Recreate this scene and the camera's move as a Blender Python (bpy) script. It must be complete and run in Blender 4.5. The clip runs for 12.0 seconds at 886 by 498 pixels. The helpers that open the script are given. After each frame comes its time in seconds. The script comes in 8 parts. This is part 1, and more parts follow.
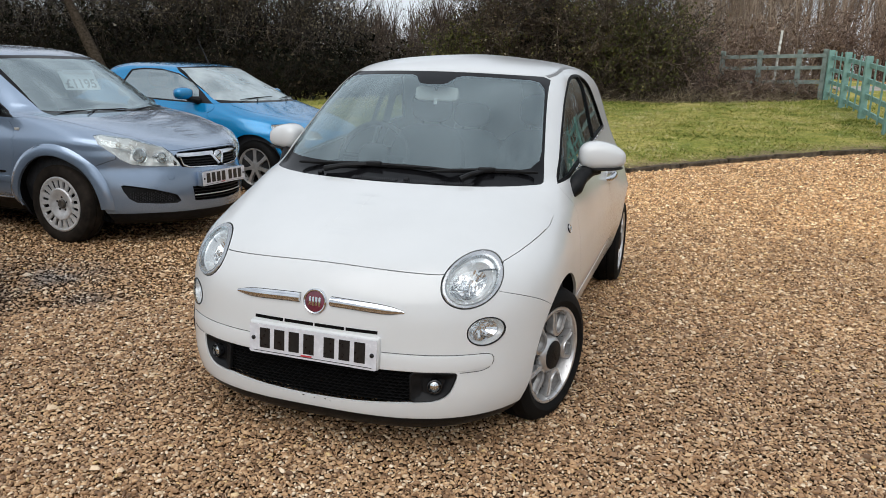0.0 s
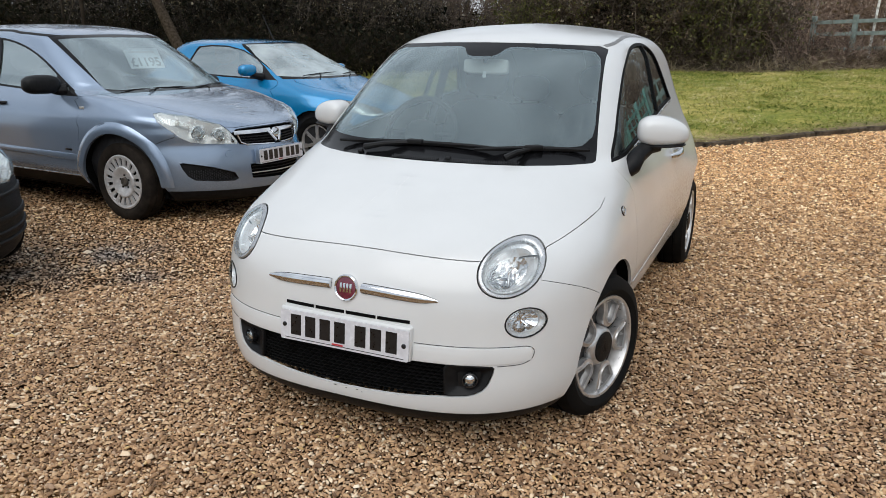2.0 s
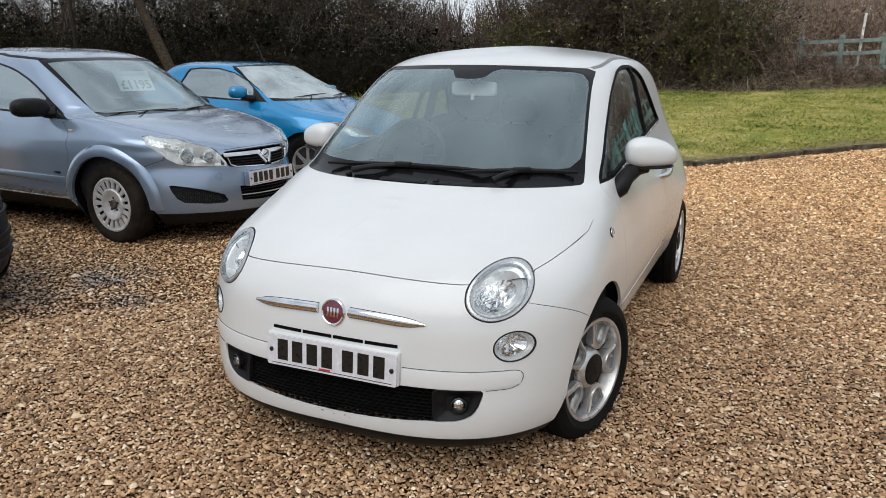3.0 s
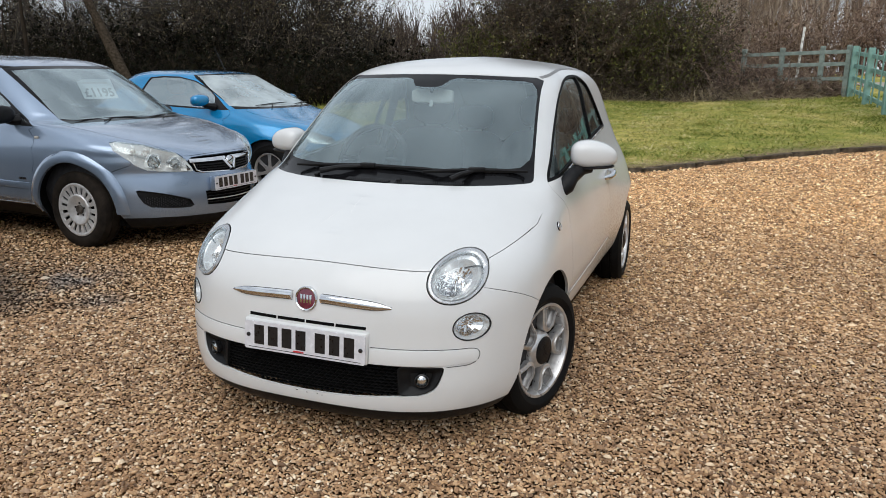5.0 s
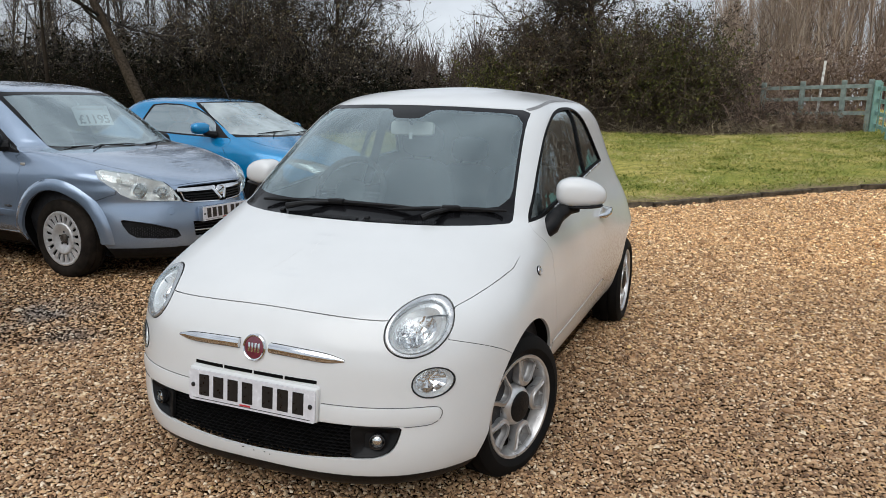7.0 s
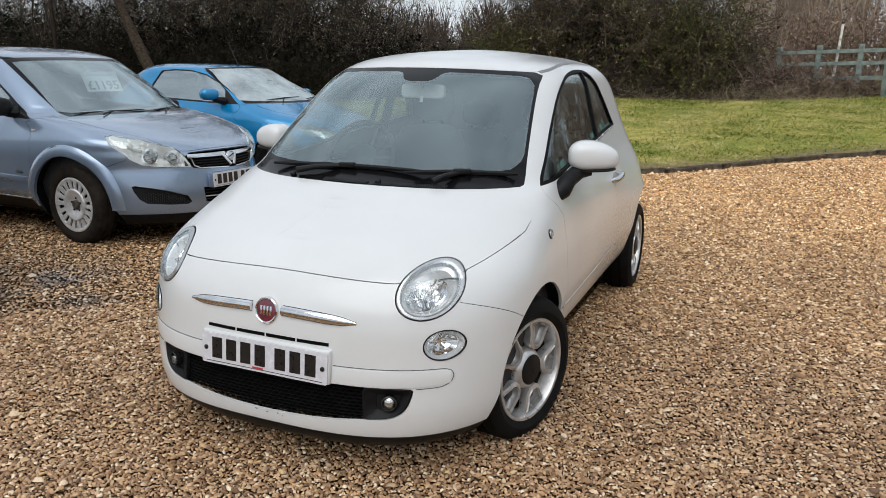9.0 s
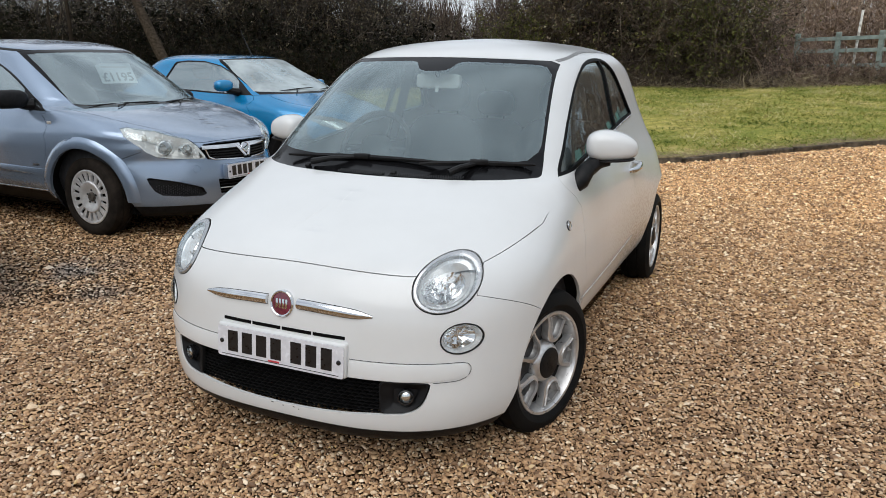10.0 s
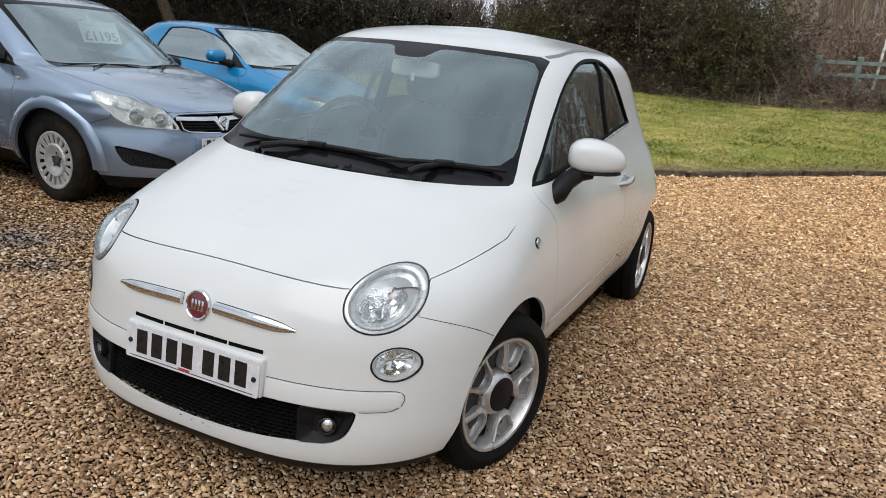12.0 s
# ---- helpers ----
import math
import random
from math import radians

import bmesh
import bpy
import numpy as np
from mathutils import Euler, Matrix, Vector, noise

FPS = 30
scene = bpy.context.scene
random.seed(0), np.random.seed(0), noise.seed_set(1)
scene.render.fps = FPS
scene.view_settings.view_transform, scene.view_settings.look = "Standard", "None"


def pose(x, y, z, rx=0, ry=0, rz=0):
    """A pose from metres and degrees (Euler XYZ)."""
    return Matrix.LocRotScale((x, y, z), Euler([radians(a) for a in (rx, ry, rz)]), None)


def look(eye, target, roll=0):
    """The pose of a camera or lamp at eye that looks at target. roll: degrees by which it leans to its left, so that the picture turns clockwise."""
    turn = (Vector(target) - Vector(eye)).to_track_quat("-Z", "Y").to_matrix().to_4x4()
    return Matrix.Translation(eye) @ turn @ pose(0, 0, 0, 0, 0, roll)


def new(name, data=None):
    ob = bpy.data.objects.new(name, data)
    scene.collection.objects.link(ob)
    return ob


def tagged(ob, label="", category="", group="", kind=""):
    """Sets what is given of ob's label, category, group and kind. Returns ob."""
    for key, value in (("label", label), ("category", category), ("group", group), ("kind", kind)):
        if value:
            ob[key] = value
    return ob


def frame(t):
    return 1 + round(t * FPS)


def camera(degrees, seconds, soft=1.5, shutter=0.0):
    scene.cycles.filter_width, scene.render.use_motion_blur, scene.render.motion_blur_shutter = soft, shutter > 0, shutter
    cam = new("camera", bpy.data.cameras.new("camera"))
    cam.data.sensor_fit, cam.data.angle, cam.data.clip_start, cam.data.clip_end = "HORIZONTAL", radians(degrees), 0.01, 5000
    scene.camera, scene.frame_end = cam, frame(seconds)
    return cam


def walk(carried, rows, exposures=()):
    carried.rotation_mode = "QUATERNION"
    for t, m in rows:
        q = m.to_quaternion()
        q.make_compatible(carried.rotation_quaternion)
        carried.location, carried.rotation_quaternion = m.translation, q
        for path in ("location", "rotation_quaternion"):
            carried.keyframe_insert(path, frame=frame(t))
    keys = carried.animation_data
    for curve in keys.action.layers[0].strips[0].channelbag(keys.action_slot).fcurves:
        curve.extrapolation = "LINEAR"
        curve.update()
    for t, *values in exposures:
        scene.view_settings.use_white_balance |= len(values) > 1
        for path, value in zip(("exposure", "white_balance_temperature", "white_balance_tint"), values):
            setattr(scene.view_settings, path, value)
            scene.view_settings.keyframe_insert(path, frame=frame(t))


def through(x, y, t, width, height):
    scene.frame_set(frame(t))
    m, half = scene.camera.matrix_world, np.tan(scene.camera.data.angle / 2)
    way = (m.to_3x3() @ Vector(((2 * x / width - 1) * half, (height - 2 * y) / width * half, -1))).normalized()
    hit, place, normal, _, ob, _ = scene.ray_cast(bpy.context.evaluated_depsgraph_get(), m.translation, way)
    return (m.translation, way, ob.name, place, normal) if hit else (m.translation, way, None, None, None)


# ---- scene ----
# ---------------------------------------------------------------- camera and its walk
cam = camera(61.1, 12.0, soft=0.65)
PATH = [
    (0, (1.27, -2.979, 1.435), (0.649, -1.138, 0.962), 1.6),
    (0.5, (1.198, -2.855, 1.434), (0.592, -1.018, 0.925), 1.9),
    (1, (1.255, -2.791, 1.432), (0.575, -0.987, 0.899), 1.6),
    (1.5, (1.317, -2.772, 1.428), (0.564, -1.001, 0.884), 0.9),
    (2, (1.329, -2.764, 1.429), (0.531, -1.012, 0.887), 0.5),
    (2.5, (1.338, -2.748, 1.432), (0.528, -0.995, 0.912), 0.3),
    (3, (1.338, -2.74, 1.438), (0.551, -0.968, 0.946), 0.3),
    (3.5, (1.388, -2.775, 1.427), (0.635, -0.982, 0.96), 0.2),
    (3.7, (1.408, -2.814, 1.429), (0.673, -1.013, 0.965), 0.2),
    (5.3, (1.439, -3.01, 1.435), (0.754, -1.189, 0.971), 0.6),
    (5.5, (1.446, -3.0, 1.435), (0.748, -1.182, 0.981), 0.6),
    (6, (1.461, -2.831, 1.437), (0.736, -1.016, 1.013), 0.8),
    (6.5, (1.5, -2.698, 1.447), (0.759, -0.884, 1.046), 0.9),
    (7, (1.524, -2.692, 1.443), (0.783, -0.876, 1.05), 1.2),
    (9, (1.518, -2.688, 1.423), (0.761, -0.899, 0.947), 1.0),
    (9.5, (1.508, -2.678, 1.424), (0.735, -0.9, 0.933), 0.8),
    (10, (1.495, -2.661, 1.422), (0.707, -0.892, 0.92), 0.6),
    (10.5, (1.513, -2.627, 1.418), (0.72, -0.863, 0.907), 0.6),
    (11, (1.515, -2.549, 1.413), (0.722, -0.787, 0.895), 1.2),
    (11.5, (1.469, -2.412, 1.419), (0.7, -0.645, 0.887), 2.5),
    (11.7, (1.479, -2.361, 1.423), (0.724, -0.589, 0.885), 3.5),
    (12, (1.515, -2.288, 1.414), (0.726, -0.527, 0.888), 5.6),
]
walk(cam, [(t, look(eye, target, roll)) for t, eye, target, roll in PATH])

# ---------------------------------------------------------------- sky and sun
scene.view_settings.exposure = 0.0
world = bpy.data.worlds.new("overcast_sky")
scene.world = world
world.use_nodes = True
wn, wl = world.node_tree.nodes, world.node_tree.links
wn.clear()
sky = wn.new("ShaderNodeTexSky")
sky.sky_type, sky.sun_disc = "NISHITA", False
sky.sun_elevation, sky.sun_rotation = radians(51), radians(175)
coord = wn.new("ShaderNodeTexCoord")
stretch = wn.new("ShaderNodeMapping")
stretch.inputs["Scale"].default_value = (1.2, 1.2, 3.4)
wl.new(coord.outputs["Generated"], stretch.inputs["Vector"])
cloud = wn.new("ShaderNodeTexNoise")
cloud.inputs["Scale"].default_value, cloud.inputs["Detail"].default_value = 2.2, 6.0
wl.new(stretch.outputs["Vector"], cloud.inputs["Vector"])
tone = wn.new("ShaderNodeValToRGB")
tone.color_ramp.elements[0].position, tone.color_ramp.elements[0].color = 0.34, (4.52, 4.95, 5.5, 1)
tone.color_ramp.elements[1].position, tone.color_ramp.elements[1].color = 0.68, (8.15, 8.7, 9.4, 1)
wl.new(cloud.outputs["Fac"], tone.inputs["Fac"])
cover = wn.new("ShaderNodeMixRGB")
cover.inputs["Fac"].default_value = 0.9
wl.new(sky.outputs["Color"], cover.inputs["Color1"])
wl.new(tone.outputs["Color"], cover.inputs["Color2"])
# an overcast sky is brighter towards the zenith
axes = wn.new("ShaderNodeSeparateXYZ")
wl.new(coord.outputs["Generated"], axes.inputs["Vector"])
rise = wn.new("ShaderNodeMapRange")
rise.inputs["To Min"].default_value, rise.inputs["To Max"].default_value = 1.02, 1.38
wl.new(axes.outputs["Z"], rise.inputs["Value"])
grade = wn.new("ShaderNodeMixRGB")
grade.blend_type = "MULTIPLY"
grade.inputs["Fac"].default_value = 1.0
wl.new(cover.outputs["Color"], grade.inputs["Color1"])
wl.new(rise.outputs["Result"], grade.inputs["Color2"])
back = wn.new("ShaderNodeBackground")
back.inputs["Strength"].default_value = 0.1
wl.new(grade.outputs["Color"], back.inputs["Color"])
wout = wn.new("ShaderNodeOutputWorld")
wl.new(back.outputs["Background"], wout.inputs["Surface"])
sun = new("sun", bpy.data.lights.new("sun", "SUN"))
sun.data.energy, sun.data.angle, sun.data.color = 1.5, radians(58), (1.0, 0.985, 0.965)
sun.matrix_world = look((0.45, -5.1, 6.4), (0, 0, 0))

# ---------------------------------------------------------------- materials
def nodes_of(name):
    m = bpy.data.materials.new(name)
    m.use_nodes = True
    n, l = m.node_tree.nodes, m.node_tree.links
    return m, n, l, n["Principled BSDF"]


def setting(n, l, scale, detail=4.0, rough=0.55, coords="Object"):
    tc = n.new("ShaderNodeTexCoord")
    t = n.new("ShaderNodeTexNoise")
    t.inputs["Scale"].default_value, t.inputs["Detail"].default_value, t.inputs["Roughness"].default_value = scale, detail, rough
    l.new(tc.outputs[coords], t.inputs["Vector"])
    return t


def ramp(n, l, source, stops):
    r = n.new("ShaderNodeValToRGB")
    e = r.color_ramp.elements
    while len(e) < len(stops):
        e.new(0.5)
    for k, (p, c) in zip(e, stops):
        k.position, k.color = p, (*c, 1)
    l.new(source, r.inputs["Fac"])
    return r


def surface(name, dark, light, scale=20.0, rough=0.5, metal=0.0, coat=0.0, bump=0.0, bumpscale=200.0, roughvar=0.1, specular=0.5, spread=(0.35, 0.65)):
    """A plain surface with two scales of variation: tone, and fine relief."""
    m, n, l, b = nodes_of(name)
    a = setting(n, l, scale)
    c = ramp(n, l, a.outputs["Fac"], [(spread[0], dark), (spread[1], light)])
    l.new(c.outputs["Color"], b.inputs["Base Color"])
    r = n.new("ShaderNodeMapRange")
    r.inputs["To Min"].default_value, r.inputs["To Max"].default_value = max(rough - roughvar, 0.02), min(rough + roughvar, 1)
    f = setting(n, l, bumpscale, 3.0)
    l.new(a.outputs["Fac"], r.inputs["Value"])
    l.new(r.outputs["Result"], b.inputs["Roughness"])
    b.inputs["Metallic"].default_value, b.inputs["Coat Weight"].default_value = metal, coat
    b.inputs["Coat Roughness"].default_value = 0.04
    b.inputs["Specular IOR Level"].default_value = specular
    if bump:
        k = n.new("ShaderNodeBump")
        k.inputs["Strength"].default_value, k.inputs["Distance"].default_value = bump, 0.002
        l.new(f.outputs["Fac"], k.inputs["Height"])
        l.new(k.outputs["Normal"], b.inputs["Normal"])
    return m


def glass(name, tint, film=0.05, filmcolor=(0.5, 0.5, 0.48), base=0.07, rough=0.05):
    """Thin pane: clear with a mirror gloss that grows towards grazing, and a pale film: dust, and reflected light put
    in as colour.
    """
    m, n, l, b = nodes_of(name)
    n.remove(b)
    out = n["Material Output"]
    clear = n.new("ShaderNodeBsdfTransparent")
    clear.inputs["Color"].default_value = (*tint, 1)
    gloss = n.new("ShaderNodeBsdfGlossy")
    gloss.inputs["Roughness"].default_value = rough
    gloss.inputs["Color"].default_value = (0.84, 0.97, 1.0, 1)
    lw = n.new("ShaderNodeLayerWeight")
    lw.inputs["Blend"].default_value = 0.5
    p = n.new("ShaderNodeMath")
    p.operation = "POWER"
    p.inputs[1].default_value = 3.2
    l.new(lw.outputs["Facing"], p.inputs[0])
    q = n.new("ShaderNodeMath")
    q.operation = "MULTIPLY_ADD"
    q.inputs[1].default_value, q.inputs[2].default_value = 1 - base, base
    l.new(p.outputs[0], q.inputs[0])
    mix = n.new("ShaderNodeMixShader")
    l.new(q.outputs[0], mix.inputs["Fac"])
    l.new(clear.outputs[0], mix.inputs[1])
    l.new(gloss.outputs[0], mix.inputs[2])
    dust = n.new("ShaderNodeBsdfDiffuse")
    dust.inputs["Color"].default_value = (*filmcolor, 1)
    d = setting(n, l, 3.0, 5.0)
    dr = n.new("ShaderNodeMapRange")
    dr.inputs["From Min"].default_value, dr.inputs["From Max"].default_value = 0.3, 0.7
    dr.inputs["To Min"].default_value, dr.inputs["To Max"].default_value = film * 0.5, film * 1.5
    l.new(d.outputs["Fac"], dr.inputs["Value"])
    top = n.new("ShaderNodeMixShader")
    l.new(dr.outputs["Result"], top.inputs["Fac"])
    l.new(mix.outputs[0], top.inputs[1])
    l.new(dust.outputs[0], top.inputs[2])
    l.new(top.outputs[0], out.inputs["Surface"])
    return m


def white_paint_material():
    """Off-white gloss paint with faint road film and small specks."""
    m, n, l, b = nodes_of("white_car_paint")
    a = setting(n, l, 2.5, 6.0)
    c = ramp(n, l, a.outputs["Fac"], [(0.3, (0.632, 0.640, 0.632)), (0.7, (0.686, 0.694, 0.686))])
    s = setting(n, l, 260.0, 2.0)
    sp = ramp(n, l, s.outputs["Fac"], [(0.0, (1, 1, 1)), (0.70, (1, 1, 1)), (0.78, (0.86, 0.83, 0.78))])
    mul = n.new("ShaderNodeMixRGB")
    mul.blend_type = "MULTIPLY"
    mul.inputs["Fac"].default_value = 0.5
    l.new(c.outputs["Color"], mul.inputs["Color1"])
    l.new(sp.outputs["Color"], mul.inputs["Color2"])
    # dried mud thrown up over the lower flank ahead of the rear wheel
    at = n.new("ShaderNodeTexCoord")
    axis = n.new("ShaderNodeSeparateXYZ")
    l.new(at.outputs["Object"], axis.inputs["Vector"])
    zones = []
    for key, lo, hi in (("Z", 0.80, 0.42), ("Y", 0.55, 1.5)):
        zone = n.new("ShaderNodeMapRange")
        zone.inputs["From Min"].default_value, zone.inputs["From Max"].default_value = lo, hi
        l.new(axis.outputs[key], zone.inputs["Value"])
        zones.append(zone.outputs["Result"])
    drops = ramp(n, l, setting(n, l, 75.0, 3.0).outputs["Fac"], [(0.46, (0, 0, 0)), (0.6, (1, 1, 1))])
    mud = drops.outputs["Color"]
    for zone in zones:
        less = n.new("ShaderNodeMath")
        less.operation = "MULTIPLY"
        l.new(mud, less.inputs[0])
        l.new(zone, less.inputs[1])
        mud = less.outputs[0]
    spatter = n.new("ShaderNodeMixRGB")
    l.new(mud, spatter.inputs["Fac"])
    l.new(mul.outputs["Color"], spatter.inputs["Color1"])
    spatter.inputs["Color2"].default_value = (0.36, 0.31, 0.24, 1)
    l.new(spatter.outputs["Color"], b.inputs["Base Color"])
    b.inputs["Roughness"].default_value, b.inputs["Coat Weight"].default_value, b.inputs["Coat Roughness"].default_value = 0.45, 1.0, 0.15
    return m


def flake_paint_material(name, dark, light, metal=0.6, rough=0.35):
    """Metallic paint with flake grain under a clear coat."""
    m, n, l, b = nodes_of(name)
    a = setting(n, l, 900.0, 2.0)
    big = setting(n, l, 1.6, 5.0)
    c = ramp(n, l, a.outputs["Fac"], [(0.35, dark), (0.7, light)])
    g = ramp(n, l, big.outputs["Fac"], [(0.3, (0.9, 0.9, 0.9)), (0.7, (1, 1, 1))])
    mul = n.new("ShaderNodeMixRGB")
    mul.blend_type = "MULTIPLY"
    mul.inputs["Fac"].default_value = 1.0
    l.new(c.outputs["Color"], mul.inputs["Color1"])
    l.new(g.outputs["Color"], mul.inputs["Color2"])
    l.new(mul.outputs["Color"], b.inputs["Base Color"])
    b.inputs["Metallic"].default_value, b.inputs["Roughness"].default_value = metal, rough
    b.inputs["Coat Weight"].default_value, b.inputs["Coat Roughness"].default_value = 1.0, 0.04
    return m


def island_material(name, stops, rough=0.6, scale=60.0, bump=0.3, specular=0.5, variation=0.35, shade=(1, 1, 1), through=0.0):
    """Many small loose pieces in one mesh: each island takes its own tone from the ramp, with grain on it."""
    m, n, l, b = nodes_of(name)
    g = n.new("ShaderNodeNewGeometry")
    c = ramp(n, l, g.outputs["Random Per Island"], stops)
    t = setting(n, l, scale, 4.0)
    k = ramp(n, l, t.outputs["Fac"], [(0.3, tuple((1 - variation) * c for c in shade)), (0.7, (1, 1, 1))])
    mul = n.new("ShaderNodeMixRGB")
    mul.blend_type = "MULTIPLY"
    mul.inputs["Fac"].default_value = 1.0
    l.new(c.outputs["Color"], mul.inputs["Color1"])
    l.new(k.outputs["Color"], mul.inputs["Color2"])
    l.new(mul.outputs["Color"], b.inputs["Base Color"])
    b.inputs["Roughness"].default_value, b.inputs["Specular IOR Level"].default_value = rough, specular
    if bump:
        u = n.new("ShaderNodeBump")
        u.inputs["Strength"].default_value, u.inputs["Distance"].default_value = bump, 0.004
        l.new(t.outputs["Fac"], u.inputs["Height"])
        l.new(u.outputs["Normal"], b.inputs["Normal"])
    if through:
        glow = n.new("ShaderNodeBsdfTranslucent")
        l.new(mul.outputs["Color"], glow.inputs["Color"])
        both = n.new("ShaderNodeMixShader")
        both.inputs["Fac"].default_value = through
        l.new(b.outputs["BSDF"], both.inputs[1])
        l.new(glow.outputs["BSDF"], both.inputs[2])
        l.new(both.outputs[0], n["Material Output"].inputs["Surface"])
    return m


WHITE = white_paint_material()
SILVERBLUE = flake_paint_material("grey_blue_metallic_paint", (0.225, 0.29, 0.385), (0.375, 0.47, 0.605), metal=0.62, rough=0.24)
BLUE = flake_paint_material("bright_blue_metallic_paint", (0.0, 0.18, 0.42), (0.0, 0.30, 0.60), metal=0.35, rough=0.27)
BLACKPAINT = flake_paint_material("black_car_paint", (0.008, 0.009, 0.011), (0.02, 0.022, 0.026), metal=0.2)
BLACK = surface("black_trim_plastic", (0.004, 0.004, 0.0045), (0.010, 0.010, 0.0105), 30, 0.45, bump=0.2, bumpscale=600, specular=0.2)
TRIMBLACK = surface("matt_black_window_trim", (0.004, 0.004, 0.004), (0.009, 0.009, 0.0095), 30, 0.6, specular=0.07)
COMB = surface("dull_black_comb", (0.003, 0.003, 0.003), (0.007, 0.007, 0.0075), 30, 0.75, specular=0.1)
GLOSSBLACK = surface("gloss_black_trim", (0.008, 0.008, 0.009), (0.016, 0.016, 0.017), 30, 0.2)
RUBBER = surface("tyre_rubber", (0.003, 0.003, 0.003), (0.008, 0.0075, 0.007), 14, 0.7, bump=0.3, bumpscale=160, specular=0.13)
DUSTYRUBBER = surface("dusty_tyre_rubber", (0.010, 0.008, 0.0065), (0.028, 0.022, 0.017), 9, 0.85, bump=0.3, bumpscale=160, specular=0.12)
CHROME = surface("chrome_trim", (0.60, 0.61, 0.63), (0.74, 0.75, 0.76), 12, 0.1, metal=1.0, roughvar=0.05)
ALLOY = surface("silver_painted_alloy", (0.52, 0.515, 0.51), (0.66, 0.655, 0.645), 25, 0.3, metal=0.7, roughvar=0.08)
# darker copies of the alloy: shade inside the wheel is in their colour
POCKET = surface("alloy_pocket_in_shade", (0.27, 0.265, 0.258), (0.38, 0.372, 0.362), 25, 0.38, metal=0.6)
SHADEALLOY = surface("alloy_darkened_by_shade", (0.022, 0.020, 0.018), (0.060, 0.054, 0.048), 25, 0.7, metal=0.3)
COVER = surface("dull_silver_wheel_cover", (0.56, 0.555, 0.55), (0.74, 0.735, 0.73), 22, 0.36, metal=0.5)
STEEL = surface("dark_brake_steel", (0.05, 0.045, 0.04), (0.14, 0.12, 0.10), 30, 0.6, metal=0.6)
REFLECTOR = surface("lamp_reflector", (0.68, 0.69, 0.70), (0.88, 0.88, 0.88), 14, 0.12, metal=1.0, roughvar=0.06)
LENS = glass("clear_lamp_lens", (0.96, 0.97, 0.97), film=0.022, filmcolor=(0.7, 0.72, 0.72), base=0.05)
OLDLENS = glass("hazed_lamp_lens", (0.93, 0.94, 0.92), film=0.07, filmcolor=(0.80, 0.80, 0.77), base=0.07)
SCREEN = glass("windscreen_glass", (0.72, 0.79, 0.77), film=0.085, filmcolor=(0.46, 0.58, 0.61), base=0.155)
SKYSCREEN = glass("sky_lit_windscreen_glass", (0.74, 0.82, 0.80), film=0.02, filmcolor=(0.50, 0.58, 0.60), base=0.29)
# strong pale film: the sky's reflection is put into its colour
PALESCREEN = glass("pale_windscreen_glass", (0.70, 0.77, 0.76), film=0.36, filmcolor=(0.66, 0.72, 0.72), base=0.25)
SATIN = surface("satin_lamp_ring", (0.46, 0.47, 0.48), (0.55, 0.56, 0.57), 14, 0.26, metal=0.75)
FROST = surface("frosted_lamp_bowl", (0.70, 0.715, 0.72), (0.84, 0.85, 0.855), 30, 0.25, metal=0.45)
SIDEGLASS = glass("side_window_glass", (0.50, 0.55, 0.54), film=0.005, base=0.06, rough=0.012)
FRIT = surface("black_glass_border", (0.004, 0.004, 0.0045), (0.008, 0.008, 0.009), 30, 0.12, specular=0.18)
CABIN = surface("dark_grey_cabin_plastic", (0.012, 0.0125, 0.014), (0.028, 0.029, 0.032), 30, 0.6, bump=0.3, bumpscale=500, specular=0.3)
CLOTH = surface("dark_grey_seat_cloth", (0.025, 0.026, 0.03), (0.06, 0.062, 0.07), 60, 0.9, bump=0.4, bumpscale=900)
PLATE = surface("white_plate_acrylic", (0.60, 0.60, 0.63), (0.69, 0.69, 0.72), 40, 0.25)
INK = surface("black_plate_ink", (0.006, 0.006, 0.007), (0.014, 0.014, 0.015), 60, 0.3)
REDINK = surface("red_ink", (0.45, 0.03, 0.04), (0.55, 0.05, 0.06), 60, 0.4)
MAROON = surface("maroon_badge_enamel", (0.10, 0.012, 0.028), (0.17, 0.02, 0.04), 60, 0.2, coat=1.0)
AMBER = surface("smoked_indicator_lens", (0.35, 0.33, 0.30), (0.5, 0.47, 0.42), 60, 0.15, coat=1.0)
PAPER = surface("white_card", (0.74, 0.78, 0.80), (0.82, 0.85, 0.86), 12, 0.8)
# near-black for liners; shade of hollows and undersides is in the colour
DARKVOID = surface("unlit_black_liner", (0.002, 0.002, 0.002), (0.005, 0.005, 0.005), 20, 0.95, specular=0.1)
SCUFF = surface("faint_scuffed_paint", (0.60, 0.60, 0.59), (0.68, 0.68, 0.67), 60, 0.5)
SEAM = surface("shadowed_panel_groove", (0.06, 0.06, 0.06), (0.10, 0.10, 0.10), 30, 0.8)
GREYSTRIP = surface("grey_roof_strip", (0.16, 0.16, 0.16), (0.24, 0.24, 0.24), 30, 0.6)
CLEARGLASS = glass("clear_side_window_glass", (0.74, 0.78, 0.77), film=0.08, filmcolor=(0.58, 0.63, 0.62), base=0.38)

# ---------------------------------------------------------------- mesh tools
from mathutils import geometry


def mesh_from(name, bm, material, sharp=35):
    me = bpy.data.meshes.new(name)
    bm.normal_update()
    bm.to_mesh(me)
    bm.free()
    me.materials.append(material)
    if sharp:
        me.shade_smooth()
        me.set_sharp_from_angle(angle=radians(sharp))
    return me


